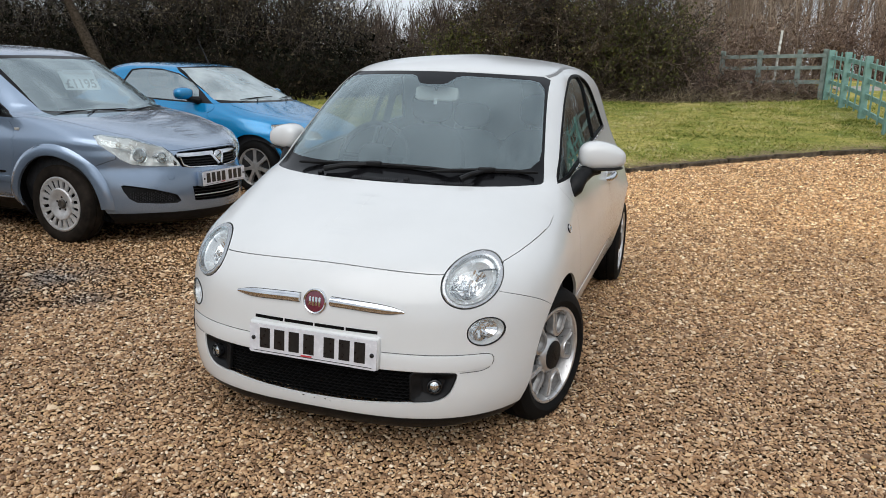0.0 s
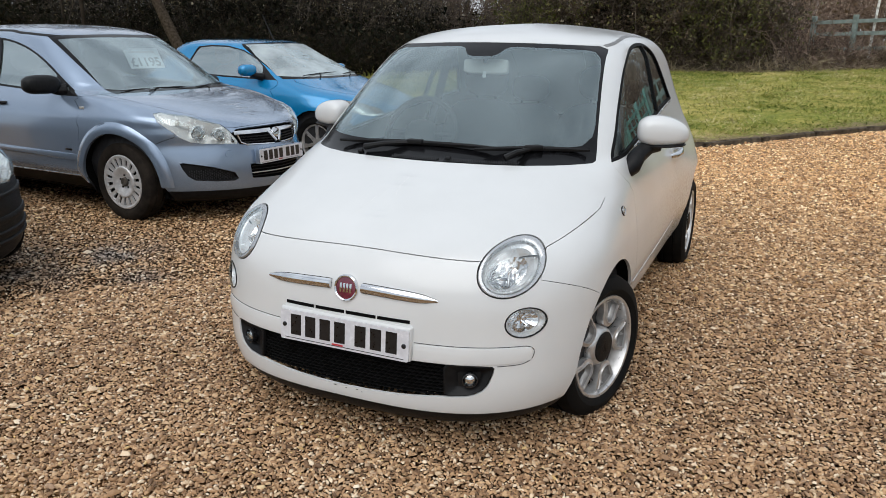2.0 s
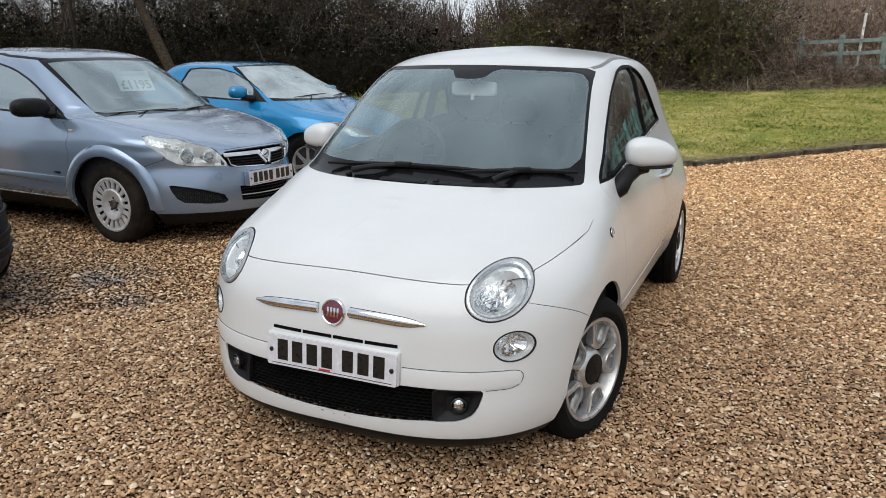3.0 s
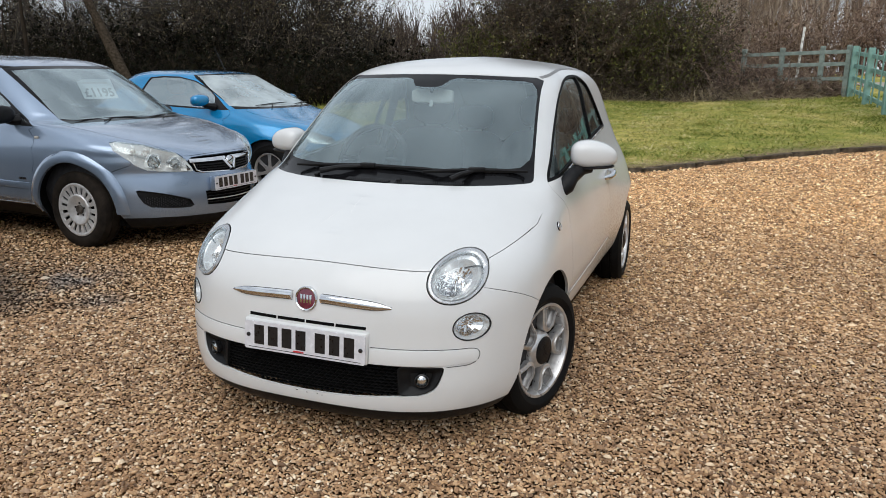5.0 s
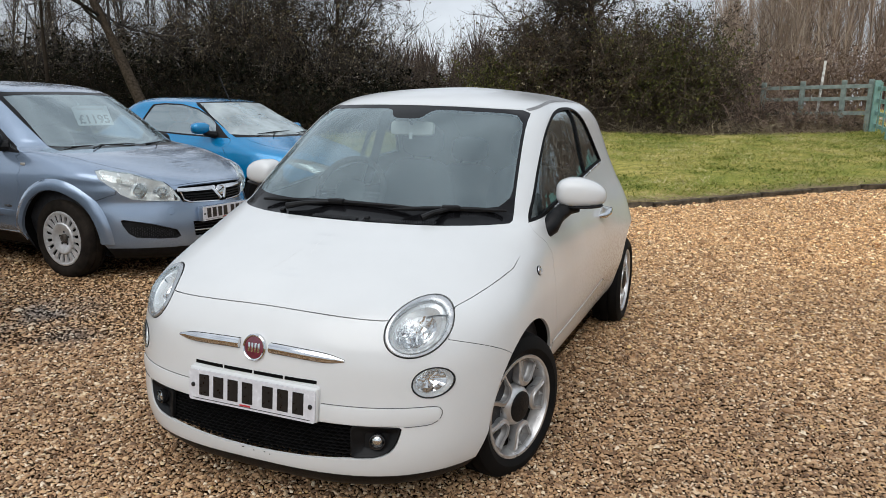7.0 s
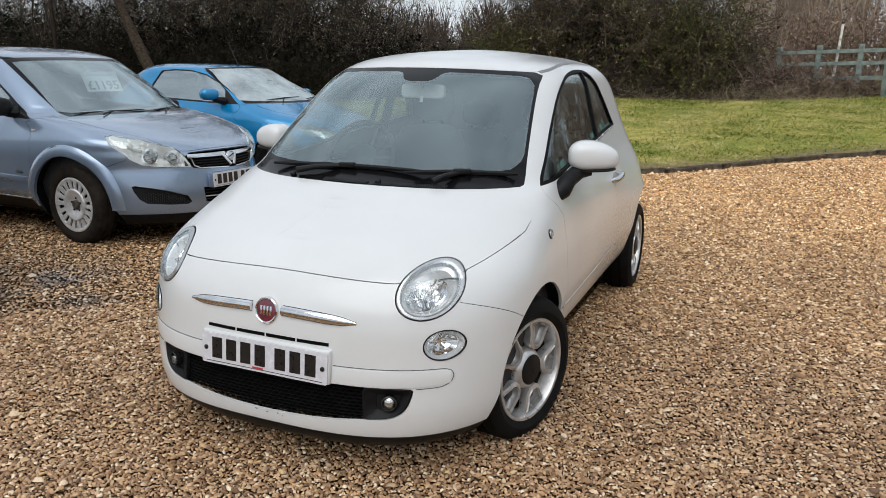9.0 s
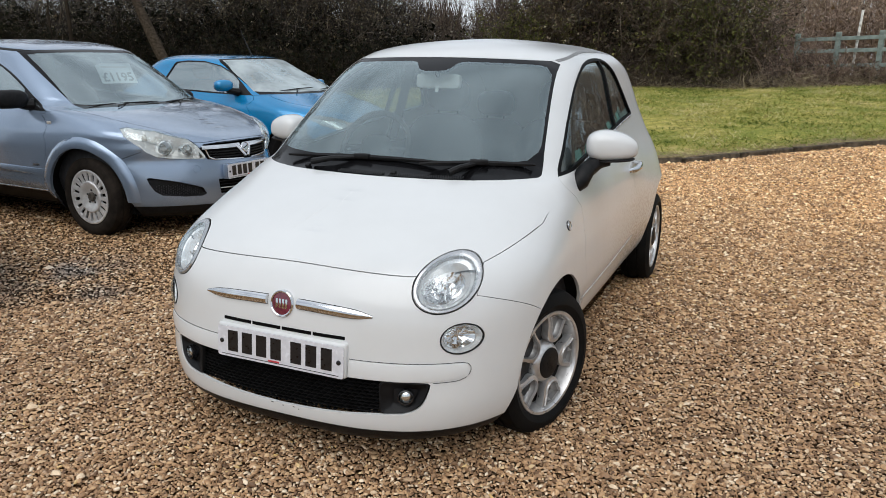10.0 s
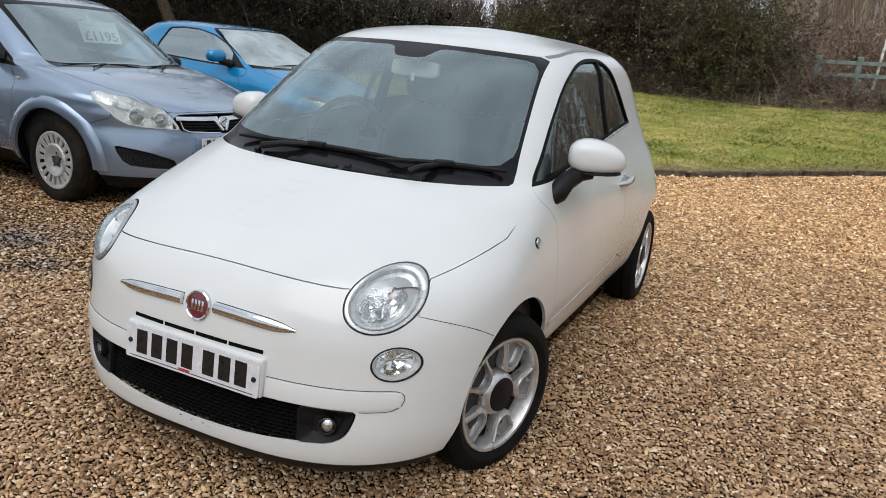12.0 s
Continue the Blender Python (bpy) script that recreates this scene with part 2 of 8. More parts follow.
def part(name, bm, material, parent, label="", sharp=35):
    """One mesh object under a thing or under a part."""
    ob = new(name, mesh_from(name, bm, material, sharp))
    ob.parent = parent
    return tagged(ob, label)


def thing(name, label, category, group="", kind="", m=None):
    ob = new(name)
    ob.empty_display_size = 0.2
    if m is not None:
        ob.matrix_world = m
    return tagged(ob, label, category, group, kind)


def place(ob, m):
    ob.matrix_basis = m
    return ob


def box(bm, size, m=None, bevel=0.0, segments=2):
    made = bmesh.ops.create_cube(bm, size=1.0)["verts"]
    bmesh.ops.scale(bm, vec=size, verts=made)
    if bevel:
        edges = list({e for v in made for e in v.link_edges})
        out = bmesh.ops.bevel(bm, geom=edges, offset=bevel, segments=segments, affect="EDGES", profile=0.5)
        made = list({v for f in out["faces"] for v in f.verts} | {v for v in made if v.is_valid})
    if m is not None:
        bmesh.ops.transform(bm, matrix=m, verts=made)
    return made


def lathe(bm, profile, segments=48, m=None, closed=False):
    """Turns (radius, height) points round the local z axis."""
    m = m or Matrix()
    rings = []
    for r, h in profile:
        if r < 1e-6:
            rings.append([bm.verts.new(m @ Vector((0, 0, h)))])
        else:
            rings.append([bm.verts.new(m @ Vector((r * math.cos(2 * math.pi * i / segments), r * math.sin(2 * math.pi * i / segments), h))) for i in range(segments)])
    pairs = list(zip(rings, rings[1:])) + ([(rings[-1], rings[0])] if closed else [])
    for a, b in pairs:
        for i in range(segments):
            j = (i + 1) % segments
            if len(a) == 1 and len(b) == 1:
                continue
            if len(a) == 1:
                bm.faces.new((a[0], b[i], b[j]))
            elif len(b) == 1:
                bm.faces.new((a[i], b[0], a[j]))
            else:
                bm.faces.new((a[i], b[i], b[j], a[j]))


def tube(bm, pts, radii, segments=8, caps=True):
    """A round bar through pts; radii a number or one for each point."""
    pts = [Vector(p) for p in pts]
    if not hasattr(radii, "__len__"):
        radii = [radii] * len(pts)
    rings, side = [], None
    for i, p in enumerate(pts):
        d = (pts[min(i + 1, len(pts) - 1)] - pts[max(i - 1, 0)]).normalized()
        if side is None:
            side = d.orthogonal().normalized()
        side = (side - d * side.dot(d)).normalized()
        up = d.cross(side)
        rings.append([bm.verts.new(p + (side * math.cos(2 * math.pi * k / segments) + up * math.sin(2 * math.pi * k / segments)) * radii[i]) for k in range(segments)])
    for a, b in zip(rings, rings[1:]):
        for k in range(segments):
            j = (k + 1) % segments
            bm.faces.new((a[k], a[j], b[j], b[k]))
    if caps:
        bm.faces.new(rings[0][::-1])
        bm.faces.new(rings[-1])


def sheet(bm, rows):
    """A surface through rows of points."""
    grid = [[bm.verts.new(p) for p in row] for row in rows]
    for a, b in zip(grid, grid[1:]):
        for i in range(len(a) - 1):
            bm.faces.new((a[i], a[i + 1], b[i + 1], b[i]))
    return grid


def prism(bm, outline, depth, m=None):
    """An outline in the local xy plane, made depth thick downwards."""
    m = m or Matrix()
    top = [bm.verts.new(m @ Vector((x, y, 0))) for x, y in outline]
    low = [bm.verts.new(m @ Vector((x, y, -depth))) for x, y in outline]
    bm.faces.new(top)
    bm.faces.new(low[::-1])
    n = len(outline)
    for i in range(n):
        j = (i + 1) % n
        bm.faces.new((top[i], low[i], low[j], top[j]))


def rounded(w, h, r, n=5):
    """A rectangle's outline with round corners, about the origin."""
    out = []
    for cx, cy, a0 in ((w / 2 - r, h / 2 - r, 0), (-w / 2 + r, h / 2 - r, 90), (-w / 2 + r, -h / 2 + r, 180), (w / 2 - r, -h / 2 + r, 270)):
        out += [(cx + r * math.cos(radians(a0 + 90 * k / n)), cy + r * math.sin(radians(a0 + 90 * k / n))) for k in range(n + 1)]
    return out


def blob(bm, size, m, rings=12, segments=20, power=2.0, flat=0.0):
    """A rounded, slightly squarish solid; flat cuts its underside at that share of the height."""
    def c(a):
        return math.copysign(abs(math.cos(a)) ** (2 / power), math.cos(a))

    def s(a):
        return math.copysign(abs(math.sin(a)) ** (2 / power), math.sin(a))
    rows = []
    for i in range(1, rings):
        a = -math.pi / 2 + math.pi * i / rings
        rows.append([bm.verts.new(m @ Vector((size[0] / 2 * c(a) * c(2 * math.pi * k / segments), size[1] / 2 * c(a) * s(2 * math.pi * k / segments), max(size[2] / 2 * s(a), -size[2] / 2 * (1 - flat))))) for k in range(segments)])
    lo, hi = bm.verts.new(m @ Vector((0, 0, -size[2] / 2 * (1 - flat)))), bm.verts.new(m @ Vector((0, 0, size[2] / 2)))
    for a, b in zip(rows, rows[1:]):
        for k in range(segments):
            j = (k + 1) % segments
            bm.faces.new((a[k], a[j], b[j], b[k]))
    for k in range(segments):
        j = (k + 1) % segments
        bm.faces.new((lo, rows[0][j], rows[0][k]))
        bm.faces.new((hi, rows[-1][k], rows[-1][j]))


def raw_mesh(name, verts, faces, material, smooth=False):
    """A large mesh straight from arrays of points and of equal-sided faces."""
    verts, faces = np.asarray(verts, np.float32), np.asarray(faces, np.int32)
    me = bpy.data.meshes.new(name)
    n, k = faces.shape
    me.vertices.add(len(verts))
    me.vertices.foreach_set("co", verts.ravel())
    me.loops.add(n * k)
    me.loops.foreach_set("vertex_index", faces.ravel())
    me.polygons.add(n)
    me.polygons.foreach_set("loop_start", np.arange(0, n * k, k, dtype=np.int32))
    if smooth:
        me.polygons.foreach_set("use_smooth", np.ones(n, bool))
    me.update(calc_edges=True)
    me.materials.append(material)
    return me
# ---------------------------------------------------------------- car bodies
def smooth_keys(keys):
    """A smooth curve through (at, value) keys that does not overshoot."""
    xs = [k[0] for k in keys]
    ys = [k[1] for k in keys]
    n = len(xs)
    d = [(ys[i + 1] - ys[i]) / (xs[i + 1] - xs[i]) for i in range(n - 1)]
    m = [d[0]] + [0.0] * (n - 2) + [d[-1]]
    for i in range(1, n - 1):
        if d[i - 1] * d[i] > 0:
            h0, h1 = xs[i] - xs[i - 1], xs[i + 1] - xs[i]
            w1, w2 = 2 * h1 + h0, h1 + 2 * h0
            m[i] = (w1 + w2) / (w1 / d[i - 1] + w2 / d[i])

    def at(x):
        x = min(max(x, xs[0]), xs[-1])
        i = 0
        while i < n - 2 and x > xs[i + 1]:
            i += 1
        h = xs[i + 1] - xs[i]
        t = (x - xs[i]) / h
        return ((1 + 2 * t) * (1 - t) ** 2 * ys[i] + t * (1 - t) ** 2 * h * m[i]
                + t * t * (3 - 2 * t) * ys[i + 1] + t * t * (t - 1) * h * m[i + 1])
    return at


class Body:
    """A car's skin as level contours: nose and tail line, half width and roundness by height."""

    def __init__(self, nose, tail, half, front, frontpow, rear, rearpow, belly=0.0, flank=None):
        self.nose, self.tail, self.half = smooth_keys(nose), smooth_keys(tail), smooth_keys(half)
        self.front, self.frontpow = smooth_keys(front), smooth_keys(frontpow)
        self.rear, self.rearpow = smooth_keys(rear), smooth_keys(rearpow)
        self.low, self.top, self.belly = nose[0][0], nose[-1][0], belly
        self.cache = {}
        self.flank = flank

    def level(self, z):
        k = round(z, 6)
        if k not in self.cache:
            yf, yr, w = self.nose(z), self.tail(z), self.half(z)
            span = yr - yf
            df, dr = min(self.front(z), span * 0.52), min(self.rear(z), span * 0.44)
            self.cache[k] = (yf, yr, w, df, self.frontpow(z), dr, self.rearpow(z))
        return self.cache[k]

    def point(self, u, z):
        """u: 0 at the middle of the nose, 1 at the front end of the flank, 2 at its rear end, 3 at the middle of the tail."""
        yf, yr, w, df, nf, dr, nr = self.level(z)
        if u <= 1:
            a = u * math.pi / 2
            return Vector((w * math.sin(a) ** (2 / nf), yf + df * (1 - max(math.cos(a), 0.0) ** (2 / nf)), z))
        if u <= 2:
            t = u - 1
            y = yf + df + t * (yr - dr - yf - df)
            return Vector((w + self.belly * 4 * t * (1 - t) + (self.flank(y, z) if self.flank else 0.0), y, z))
        a = (3 - u) * math.pi / 2
        y = yr - dr * (1 - max(math.cos(a), 0.0) ** (2 / nr))
        k = max(math.sin(a), 0.0) ** (2 / nr)
        return Vector((k * (w + (self.flank(y, z) if self.flank else 0.0)), y, z))

    def u_of_y(self, y, z):
        """The flank's parameter at that y and height."""
        lo, hi = 0.0, 3.0
        for _ in range(40):
            mid = (lo + hi) / 2
            if self.point(mid, z).y < y:
                lo = mid
            else:
                hi = mid
        return (lo + hi) / 2

    def u_of_x(self, x, z, rear=False):
        """The nose's (or tail's) parameter at that half width and height."""
        _, _, w, _, nf, _, nr = self.level(z)
        a = math.asin(min(max(x, 0) / w, 1.0) ** ((nr if rear else nf) / 2)) / (math.pi / 2)
        return 3 - a if rear else a

    def normal(self, u, z):
        e = 0.004
        du = self.point(min(u + e, 3), z) - self.point(max(u - e, 0), z)
        z0, z1 = max(z - e, self.low), min(z + e, self.top)
        dz = self.point(u, z1) - self.point(u, z0)
        n = du.cross(dz)
        if n.length < 1e-12:
            return Vector((0, 0, 1))
        n.normalize()
        if u < 0.01 or u > 2.99:
            n.x = 0
        return n.normalized()

    def on(self, u, z, off=0.0):
        p = self.point(u, z)
        return p + self.normal(u, z) * off if off else p

    def inside(self, x, y, z):
        if not self.low < z < self.top:
            return False
        yf, yr, w, df, nf, dr, nr = self.level(z)
        x = abs(x)
        if x >= w + self.belly or not yf < y < yr:
            return False
        if y < yf + df:
            return (x / w) ** nf + ((yf + df - y) / df) ** nf < 1
        if y > yr - dr:
            return (x / w) ** nr + ((y - yr + dr) / dr) ** nr < 1
        t = (y - yf - df) / (yr - dr - yf - df)
        return x < w + self.belly * 4 * t * (1 - t)
TUCK = smooth_keys([(.12, .14), (.24, .08), (.29, .045), (.32, .030), (.36, .022), (.40, .016), (.44, .008), (.50, 0), (1.6, 0)])
SPANY = smooth_keys([(-1, 0), (.20, 0), (.42, 1), (1.93, 1), (2.06, 0), (3, 0)])
FLAREZ = smooth_keys([(.1, 1), (.60, 1), (.80, .7), (1.0, .18), (1.15, 0), (1.6, 0)])


def hatch_flank(y, z):
    """Sill tucked in between the wheels, rear wheel arch swelling out."""
    return -TUCK(z) * SPANY(y) + 0.030 * math.exp(-((y - 2.30) / 0.42) ** 2) * FLAREZ(z)


HATCH = Body(
    nose=[(.12, -.62), (.15, -.66), (.18, -.68), (.22, -.688), (.28, -.690), (.36, -.682), (.45, -.672), (.55, -.660), (.62, -.642), (.68, -.607), (.73, -.56), (.78, -.48), (.83, -.38), (.88, -.255), (.93, -.105),
          (.96, -.015), (.985, .03), (1.05, .115), (1.15, .25), (1.25, .395), (1.33, .52), (1.40, .645), (1.435, .72), (1.465, .83), (1.49, 1.0), (1.505, 1.25), (1.51, 1.43)],
    tail=[(.12, 2.62), (.15, 2.66), (.22, 2.74), (.30, 2.79), (.55, 2.80), (.75, 2.77), (.95, 2.70), (1.10, 2.62), (1.25, 2.52), (1.36, 2.40), (1.43, 2.24), (1.465, 2.06), (1.49, 1.86), (1.505, 1.62), (1.51, 1.432)],
    half=[(.12, .71), (.15, .74), (.19, .765), (.25, .783), (.32, .793), (.40, .802), (.55, .808), (.65, .803), (.75, .785), (.85, .762), (.93, .735), (.97, .718), (1.05, .692), (1.15, .66), (1.25, .63), (1.35, .595), (1.40, .56),
          (1.435, .515), (1.465, .43), (1.49, .28), (1.505, .11), (1.51, .002)],
    front=[(.15, .8), (.70, .85), (.85, .75), (.95, .52), (1.05, .46), (1.40, .42), (1.465, .40), (1.51, .3)],
    frontpow=[(.12, 2.9), (.30, 3.0), (.60, 3.05), (.70, 3.1), (.82, 2.8), (.95, 2.6), (1.1, 2.7), (1.38, 3.1), (1.465, 2.6), (1.51, 2.0)],
    rear=[(.15, .6), (1.0, .6), (1.35, .5), (1.51, .3)],
    rearpow=[(.15, 2.6), (1.35, 2.6), (1.51, 2.0)], belly=0.006, flank=hatch_flank)
SILL = smooth_keys([(.16, .17), (.25, .09), (.30, .042), (.34, .012), (.38, 0), (1.6, 0)])
FSPAN = smooth_keys([(-1, 0), (.30, 0), (.48, 1), (2.1, 1), (2.3, 0), (4, 0)])
FAMILY = Body(
    nose=[(.16, -.80), (.20, -.88), (.30, -.915), (.42, -.925), (.52, -.915), (.60, -.895), (.67, -.87), (.72, -.83), (.76, -.765), (.80, -.67), (.85, -.52), (.90, -.36), (.94, -.20), (.965, -.06), (.985, .07), (1.0, .14),
          (1.06, .245), (1.16, .40), (1.27, .58), (1.36, .74), (1.42, .86), (1.46, .99), (1.495, 1.17), (1.518, 1.45), (1.525, 1.8)],
    tail=[(.16, 3.2), (.3, 3.30), (.5, 3.33), (.75, 3.32), (.95, 3.26), (1.107, 3.15), (1.2675, 3.0), (1.39, 2.85), (1.45, 2.7), (1.487, 2.5), (1.512, 2.25), (1.525, 1.85)],
    half=[(.16, .78), (.22, .83), (.35, .865), (.5, .876), (.65, .874), (.78, .86), (.88, .83), (.95, .80), (1, .775), (1.107, .74), (1.214, .70), (1.321, .655), (1.41, .62), (1.46, .565), (1.492, .48), (1.515, .29), (1.525, .02)],
    front=[(.16, .95), (.75, .95), (.85, .8), (.95, .7), (1.0535, .6), (1.41, .5), (1.525, .3)],
    frontpow=[(.16, 1.9), (.6, 1.8), (.72, 2.1), (.85, 3.2), (.95, 3.4), (1.0, 2.8), (1.107, 2.7), (1.41, 3.0), (1.525, 2.0)],
    rear=[(.16, .6), (1.525, .5)], rearpow=[(.16, 2.6), (1.39, 2.6), (1.525, 2.0)], belly=0.004, flank=lambda y, z: -SILL(z) * FSPAN(y))
COUPE = Body(
    nose=[(.15, -.70), (.20, -.77), (.30, -.80), (.45, -.80), (.55, -.785), (.62, -.76), (.67, -.72), (.71, -.64), (.75, -.52), (.80, -.37), (.85, -.20), (.90, -.01), (.95, .15), (.985, .25), (1.10, .50), (1.20, .72), (1.30, .93),
          (1.345, 1.04), (1.375, 1.18), (1.390, 1.42), (1.396, 1.8)],
    tail=[(.15, 3.0), (.3, 3.08), (.6, 3.12), (.8, 3.08), (.92, 3.0), (.96, 2.93), (1.0, 2.85), (1.11, 2.72), (1.22, 2.57), (1.31, 2.42), (1.363, 2.30), (1.385, 2.2), (1.396, 1.85)],
    half=[(.15, .76), (.22, .80), (.35, .835), (.5, .842), (.65, .84), (.78, .825), (.88, .79), (.93, .76), (1.0, .725), (1.11, .68), (1.22, .63), (1.31, .60), (1.35, .55), (1.38, .43), (1.39, .27), (1.396, .02)],
    front=[(.15, .85), (.7, .9), (.85, .8), (.95, .6), (1.3, .5), (1.396, .3)],
    frontpow=[(.15, 2.1), (.6, 2.0), (.72, 2.3), (.85, 3.0), (1.0, 2.7), (1.33, 2.8), (1.396, 2.0)],
    rear=[(.15, .6), (1.396, .5)], rearpow=[(.15, 2.6), (1.33, 2.6), (1.396, 2.0)], belly=0.004)


def skin(owner, body, regions, step=0.028, rim=0.012):
    """Splits a body's skin into its panels. Each region: name, outline in (u, z), material or None for an opening,
    'whole' (across the middle) or 'pair' (one on each side), offset outwards, gap round it, label. The first region that holds a place has it."""
    zs = np.linspace(body.low, body.top, 240)
    vs = [0.0]
    for a, b in zip(zs, zs[1:]):
        vs.append(vs[-1] + math.hypot(b - a, 0.75 * max(abs(body.nose(b) - body.nose(a)), abs(body.half(b) - body.half(a)))))
    vs = np.array(vs)
    mid = body.level(0.5)
    flank = (mid[1] - mid[5]) - (mid[0] + mid[3])
    us, ss = np.array([0, 1, 2, 3.0]), np.array([0, 1.15, 1.15 + flank, 2.1 + flank])

    def flatten(u, z):
        return Vector((float(np.interp(u, us, ss)), float(np.interp(z, zs, vs))))

    def unflatten(p):
        return float(np.interp(p[0], ss, us)), float(np.interp(p[1], vs, zs))

    verts, edges = [], []

    def loop(pts, closed=True):
        k = len(verts)
        verts.extend(pts)
        edges.extend((k + i, k + i + 1) for i in range(len(pts) - 1))
        if closed:
            edges.append((k + len(pts) - 1, k))

    W, H = float(ss[-1]), float(vs[-1])
    nx, ny = int(W / step), int(H / step)
    border = [Vector((W * i / nx, 0)) for i in range(nx)] + [Vector((W, H * i / ny)) for i in range(ny)]
    border += [Vector((W * (1 - i / nx), H)) for i in range(nx)] + [Vector((0, H * (1 - i / ny))) for i in range(ny)]
    loop(border)
    flats = []
    for r in regions:
        pts = []
        src = [flatten(min(max(u, 0), 3), min(max(z, body.low), body.top)) for u, z in r[1]]
        for a, b in zip(src, src[1:] + src[:1]):
            k = max(int((b - a).length / step), 1)
            pts += [a.lerp(b, i / k) for i in range(k)]
        flats.append(pts)
        if r[0]:
            loop(pts)
    for j in range(1, ny):
        for i in range(1, nx):
            verts.append(Vector((W * (i + (0.25 if j % 2 else -0.25)) / nx, H * j / ny)))
    vo, eo, fo, *_ = geometry.delaunay_2d_cdt(verts, edges, [], 0, 1e-5)
    polys = [(np.array([p[0] for p in f]), np.array([p[1] for p in f])) for f in flats]

    cen = np.array([[(vo[f[0]][k] + vo[f[1]][k] + vo[f[2]][k]) / 3 for k in (0, 1)] for f in fo])
    owner_of = np.full(len(fo), -1)
    for k, (px, py) in enumerate(polys):
        inside = np.zeros(len(fo), bool)
        j = len(px) - 1
        for i in range(len(px)):
            cond = (py[i] > cen[:, 1]) != (py[j] > cen[:, 1])
            with np.errstate(divide="ignore", invalid="ignore"):
                cross = (px[j] - px[i]) * (cen[:, 1] - py[i]) / (py[j] - py[i]) + px[i]
            inside ^= cond & (cen[:, 0] < cross)
            j = i
        owner_of[(owner_of < 0) & inside] = k
    params = [unflatten(p) for p in vo]
    base = [body.point(u, z) for u, z in params]
    norm = [body.normal(u, z) for u, z in params]
    made = {}
    for k, r in enumerate(regions):
        name, _, material, mode, off, gap, label = r
        if material is None:
            continue
        tris = [fo[i] for i in np.nonzero(owner_of == k)[0]]
        if not tris:
            continue
        count = {}
        for t in tris:
            for a, b in ((t[0], t[1]), (t[1], t[2]), (t[2], t[0])):
                key = (min(a, b), max(a, b))
                count[key] = None if key in count else (a, b)
        rimedges = [e for key, e in count.items() if e and not (abs(base[key[0]].x) < 1e-6 and abs(base[key[1]].x) < 1e-6) and min(base[key[0]].z, base[key[1]].z) < body.top - 1e-4]
        shift = {}
        if gap:
            for a, b in rimedges:
                d = base[b] - base[a]
                for v in (a, b):
                    inward = norm[v].cross(d)
                    if inward.length > 1e-9:
                        shift[v] = shift.get(v, Vector()) + inward.normalized()
        pos = {}
        for t in tris:
            for v in t:
                if v not in pos:
                    p = base[v] + norm[v] * off
                    if v in shift and shift[v].length > 1e-6:
                        g = gap(base[v]) if callable(gap) else gap
                        p = p + shift[v].normalized() * g
                    if abs(base[v].x) < 1e-6:
                        p.x = 0.0
                    pos[v] = p

        def fill(bm, sides, turned):
            seen = {}
            for s in sides:
                def vert(v, inner=False, dup=False):
                    p = pos[v] - (norm[v] * rim if inner else Vector())
                    key = (v, inner, dup, 0 if abs(p.x) < 1e-7 else s)
                    if key not in seen:
                        seen[key] = bm.verts.new((p.x * s, p.y, p.z))
                        q = norm[v]
                        turned.append(Vector((0, 0, 0)) if dup else Vector((0 if key[3] == 0 else q.x * s, q.y, q.z)).normalized())
                    return seen[key]
                for t in tris:
                    q = [vert(v) for v in t]
                    if len(set(q)) == 3:
                        bm.faces.get(q) or bm.faces.new(q if s > 0 else q[::-1])
                if rim:
                    for a, b in rimedges:
                        q = [vert(a, False, True), vert(a, True, True), vert(b, True, True), vert(b, False, True)]
                        if len(set(q)) == 4:
                            bm.faces.new(q if s > 0 else q[::-1])

        for sides in ([(1, -1)] if mode == "whole" else [(1,), (-1,)]):
            bm = bmesh.new()
            turned = []
            fill(bm, sides, turned)
            ob = part(name, bm, material, owner, label, sharp=50)
            ob.data.normals_split_custom_set_from_vertices(turned)
            made.setdefault(name, []).append(ob)
    return made


def oval(cx, cz, a, b, n=40, tilt=0.0):
    out = []
    for i in range(n):
        x, z = a * math.cos(2 * math.pi * i / n), b * math.sin(2 * math.pi * i / n)
        t = radians(tilt)
        out.append((cx + x * math.cos(t) - z * math.sin(t), cz + x * math.sin(t) + z * math.cos(t)))
    return out


def by_x(body, pts):
    return [(body.u_of_x(x, z), z) for x, z in pts]


def by_y(body, pts):
    return [(body.u_of_y(y, z), z) for y, z in pts]


def spline(pts, n=6):
    """A smooth open line through the points."""
    ext = [(2 * pts[0][0] - pts[1][0], 2 * pts[0][1] - pts[1][1])] + list(pts) + [(2 * pts[-1][0] - pts[-2][0], 2 * pts[-1][1] - pts[-2][1])]
    out = []
    for p0, p1, p2, p3 in zip(ext, ext[1:], ext[2:], ext[3:]):
        for k in range(n):
            t = k / n
            out.append(tuple(0.5 * (2 * b + (c - a) * t + (2 * a - 5 * b + 4 * c - d) * t * t + (3 * b - a - 3 * c + d) * t ** 3) for a, b, c, d in zip(p0, p1, p2, p3)))
    return out + [pts[-1]]


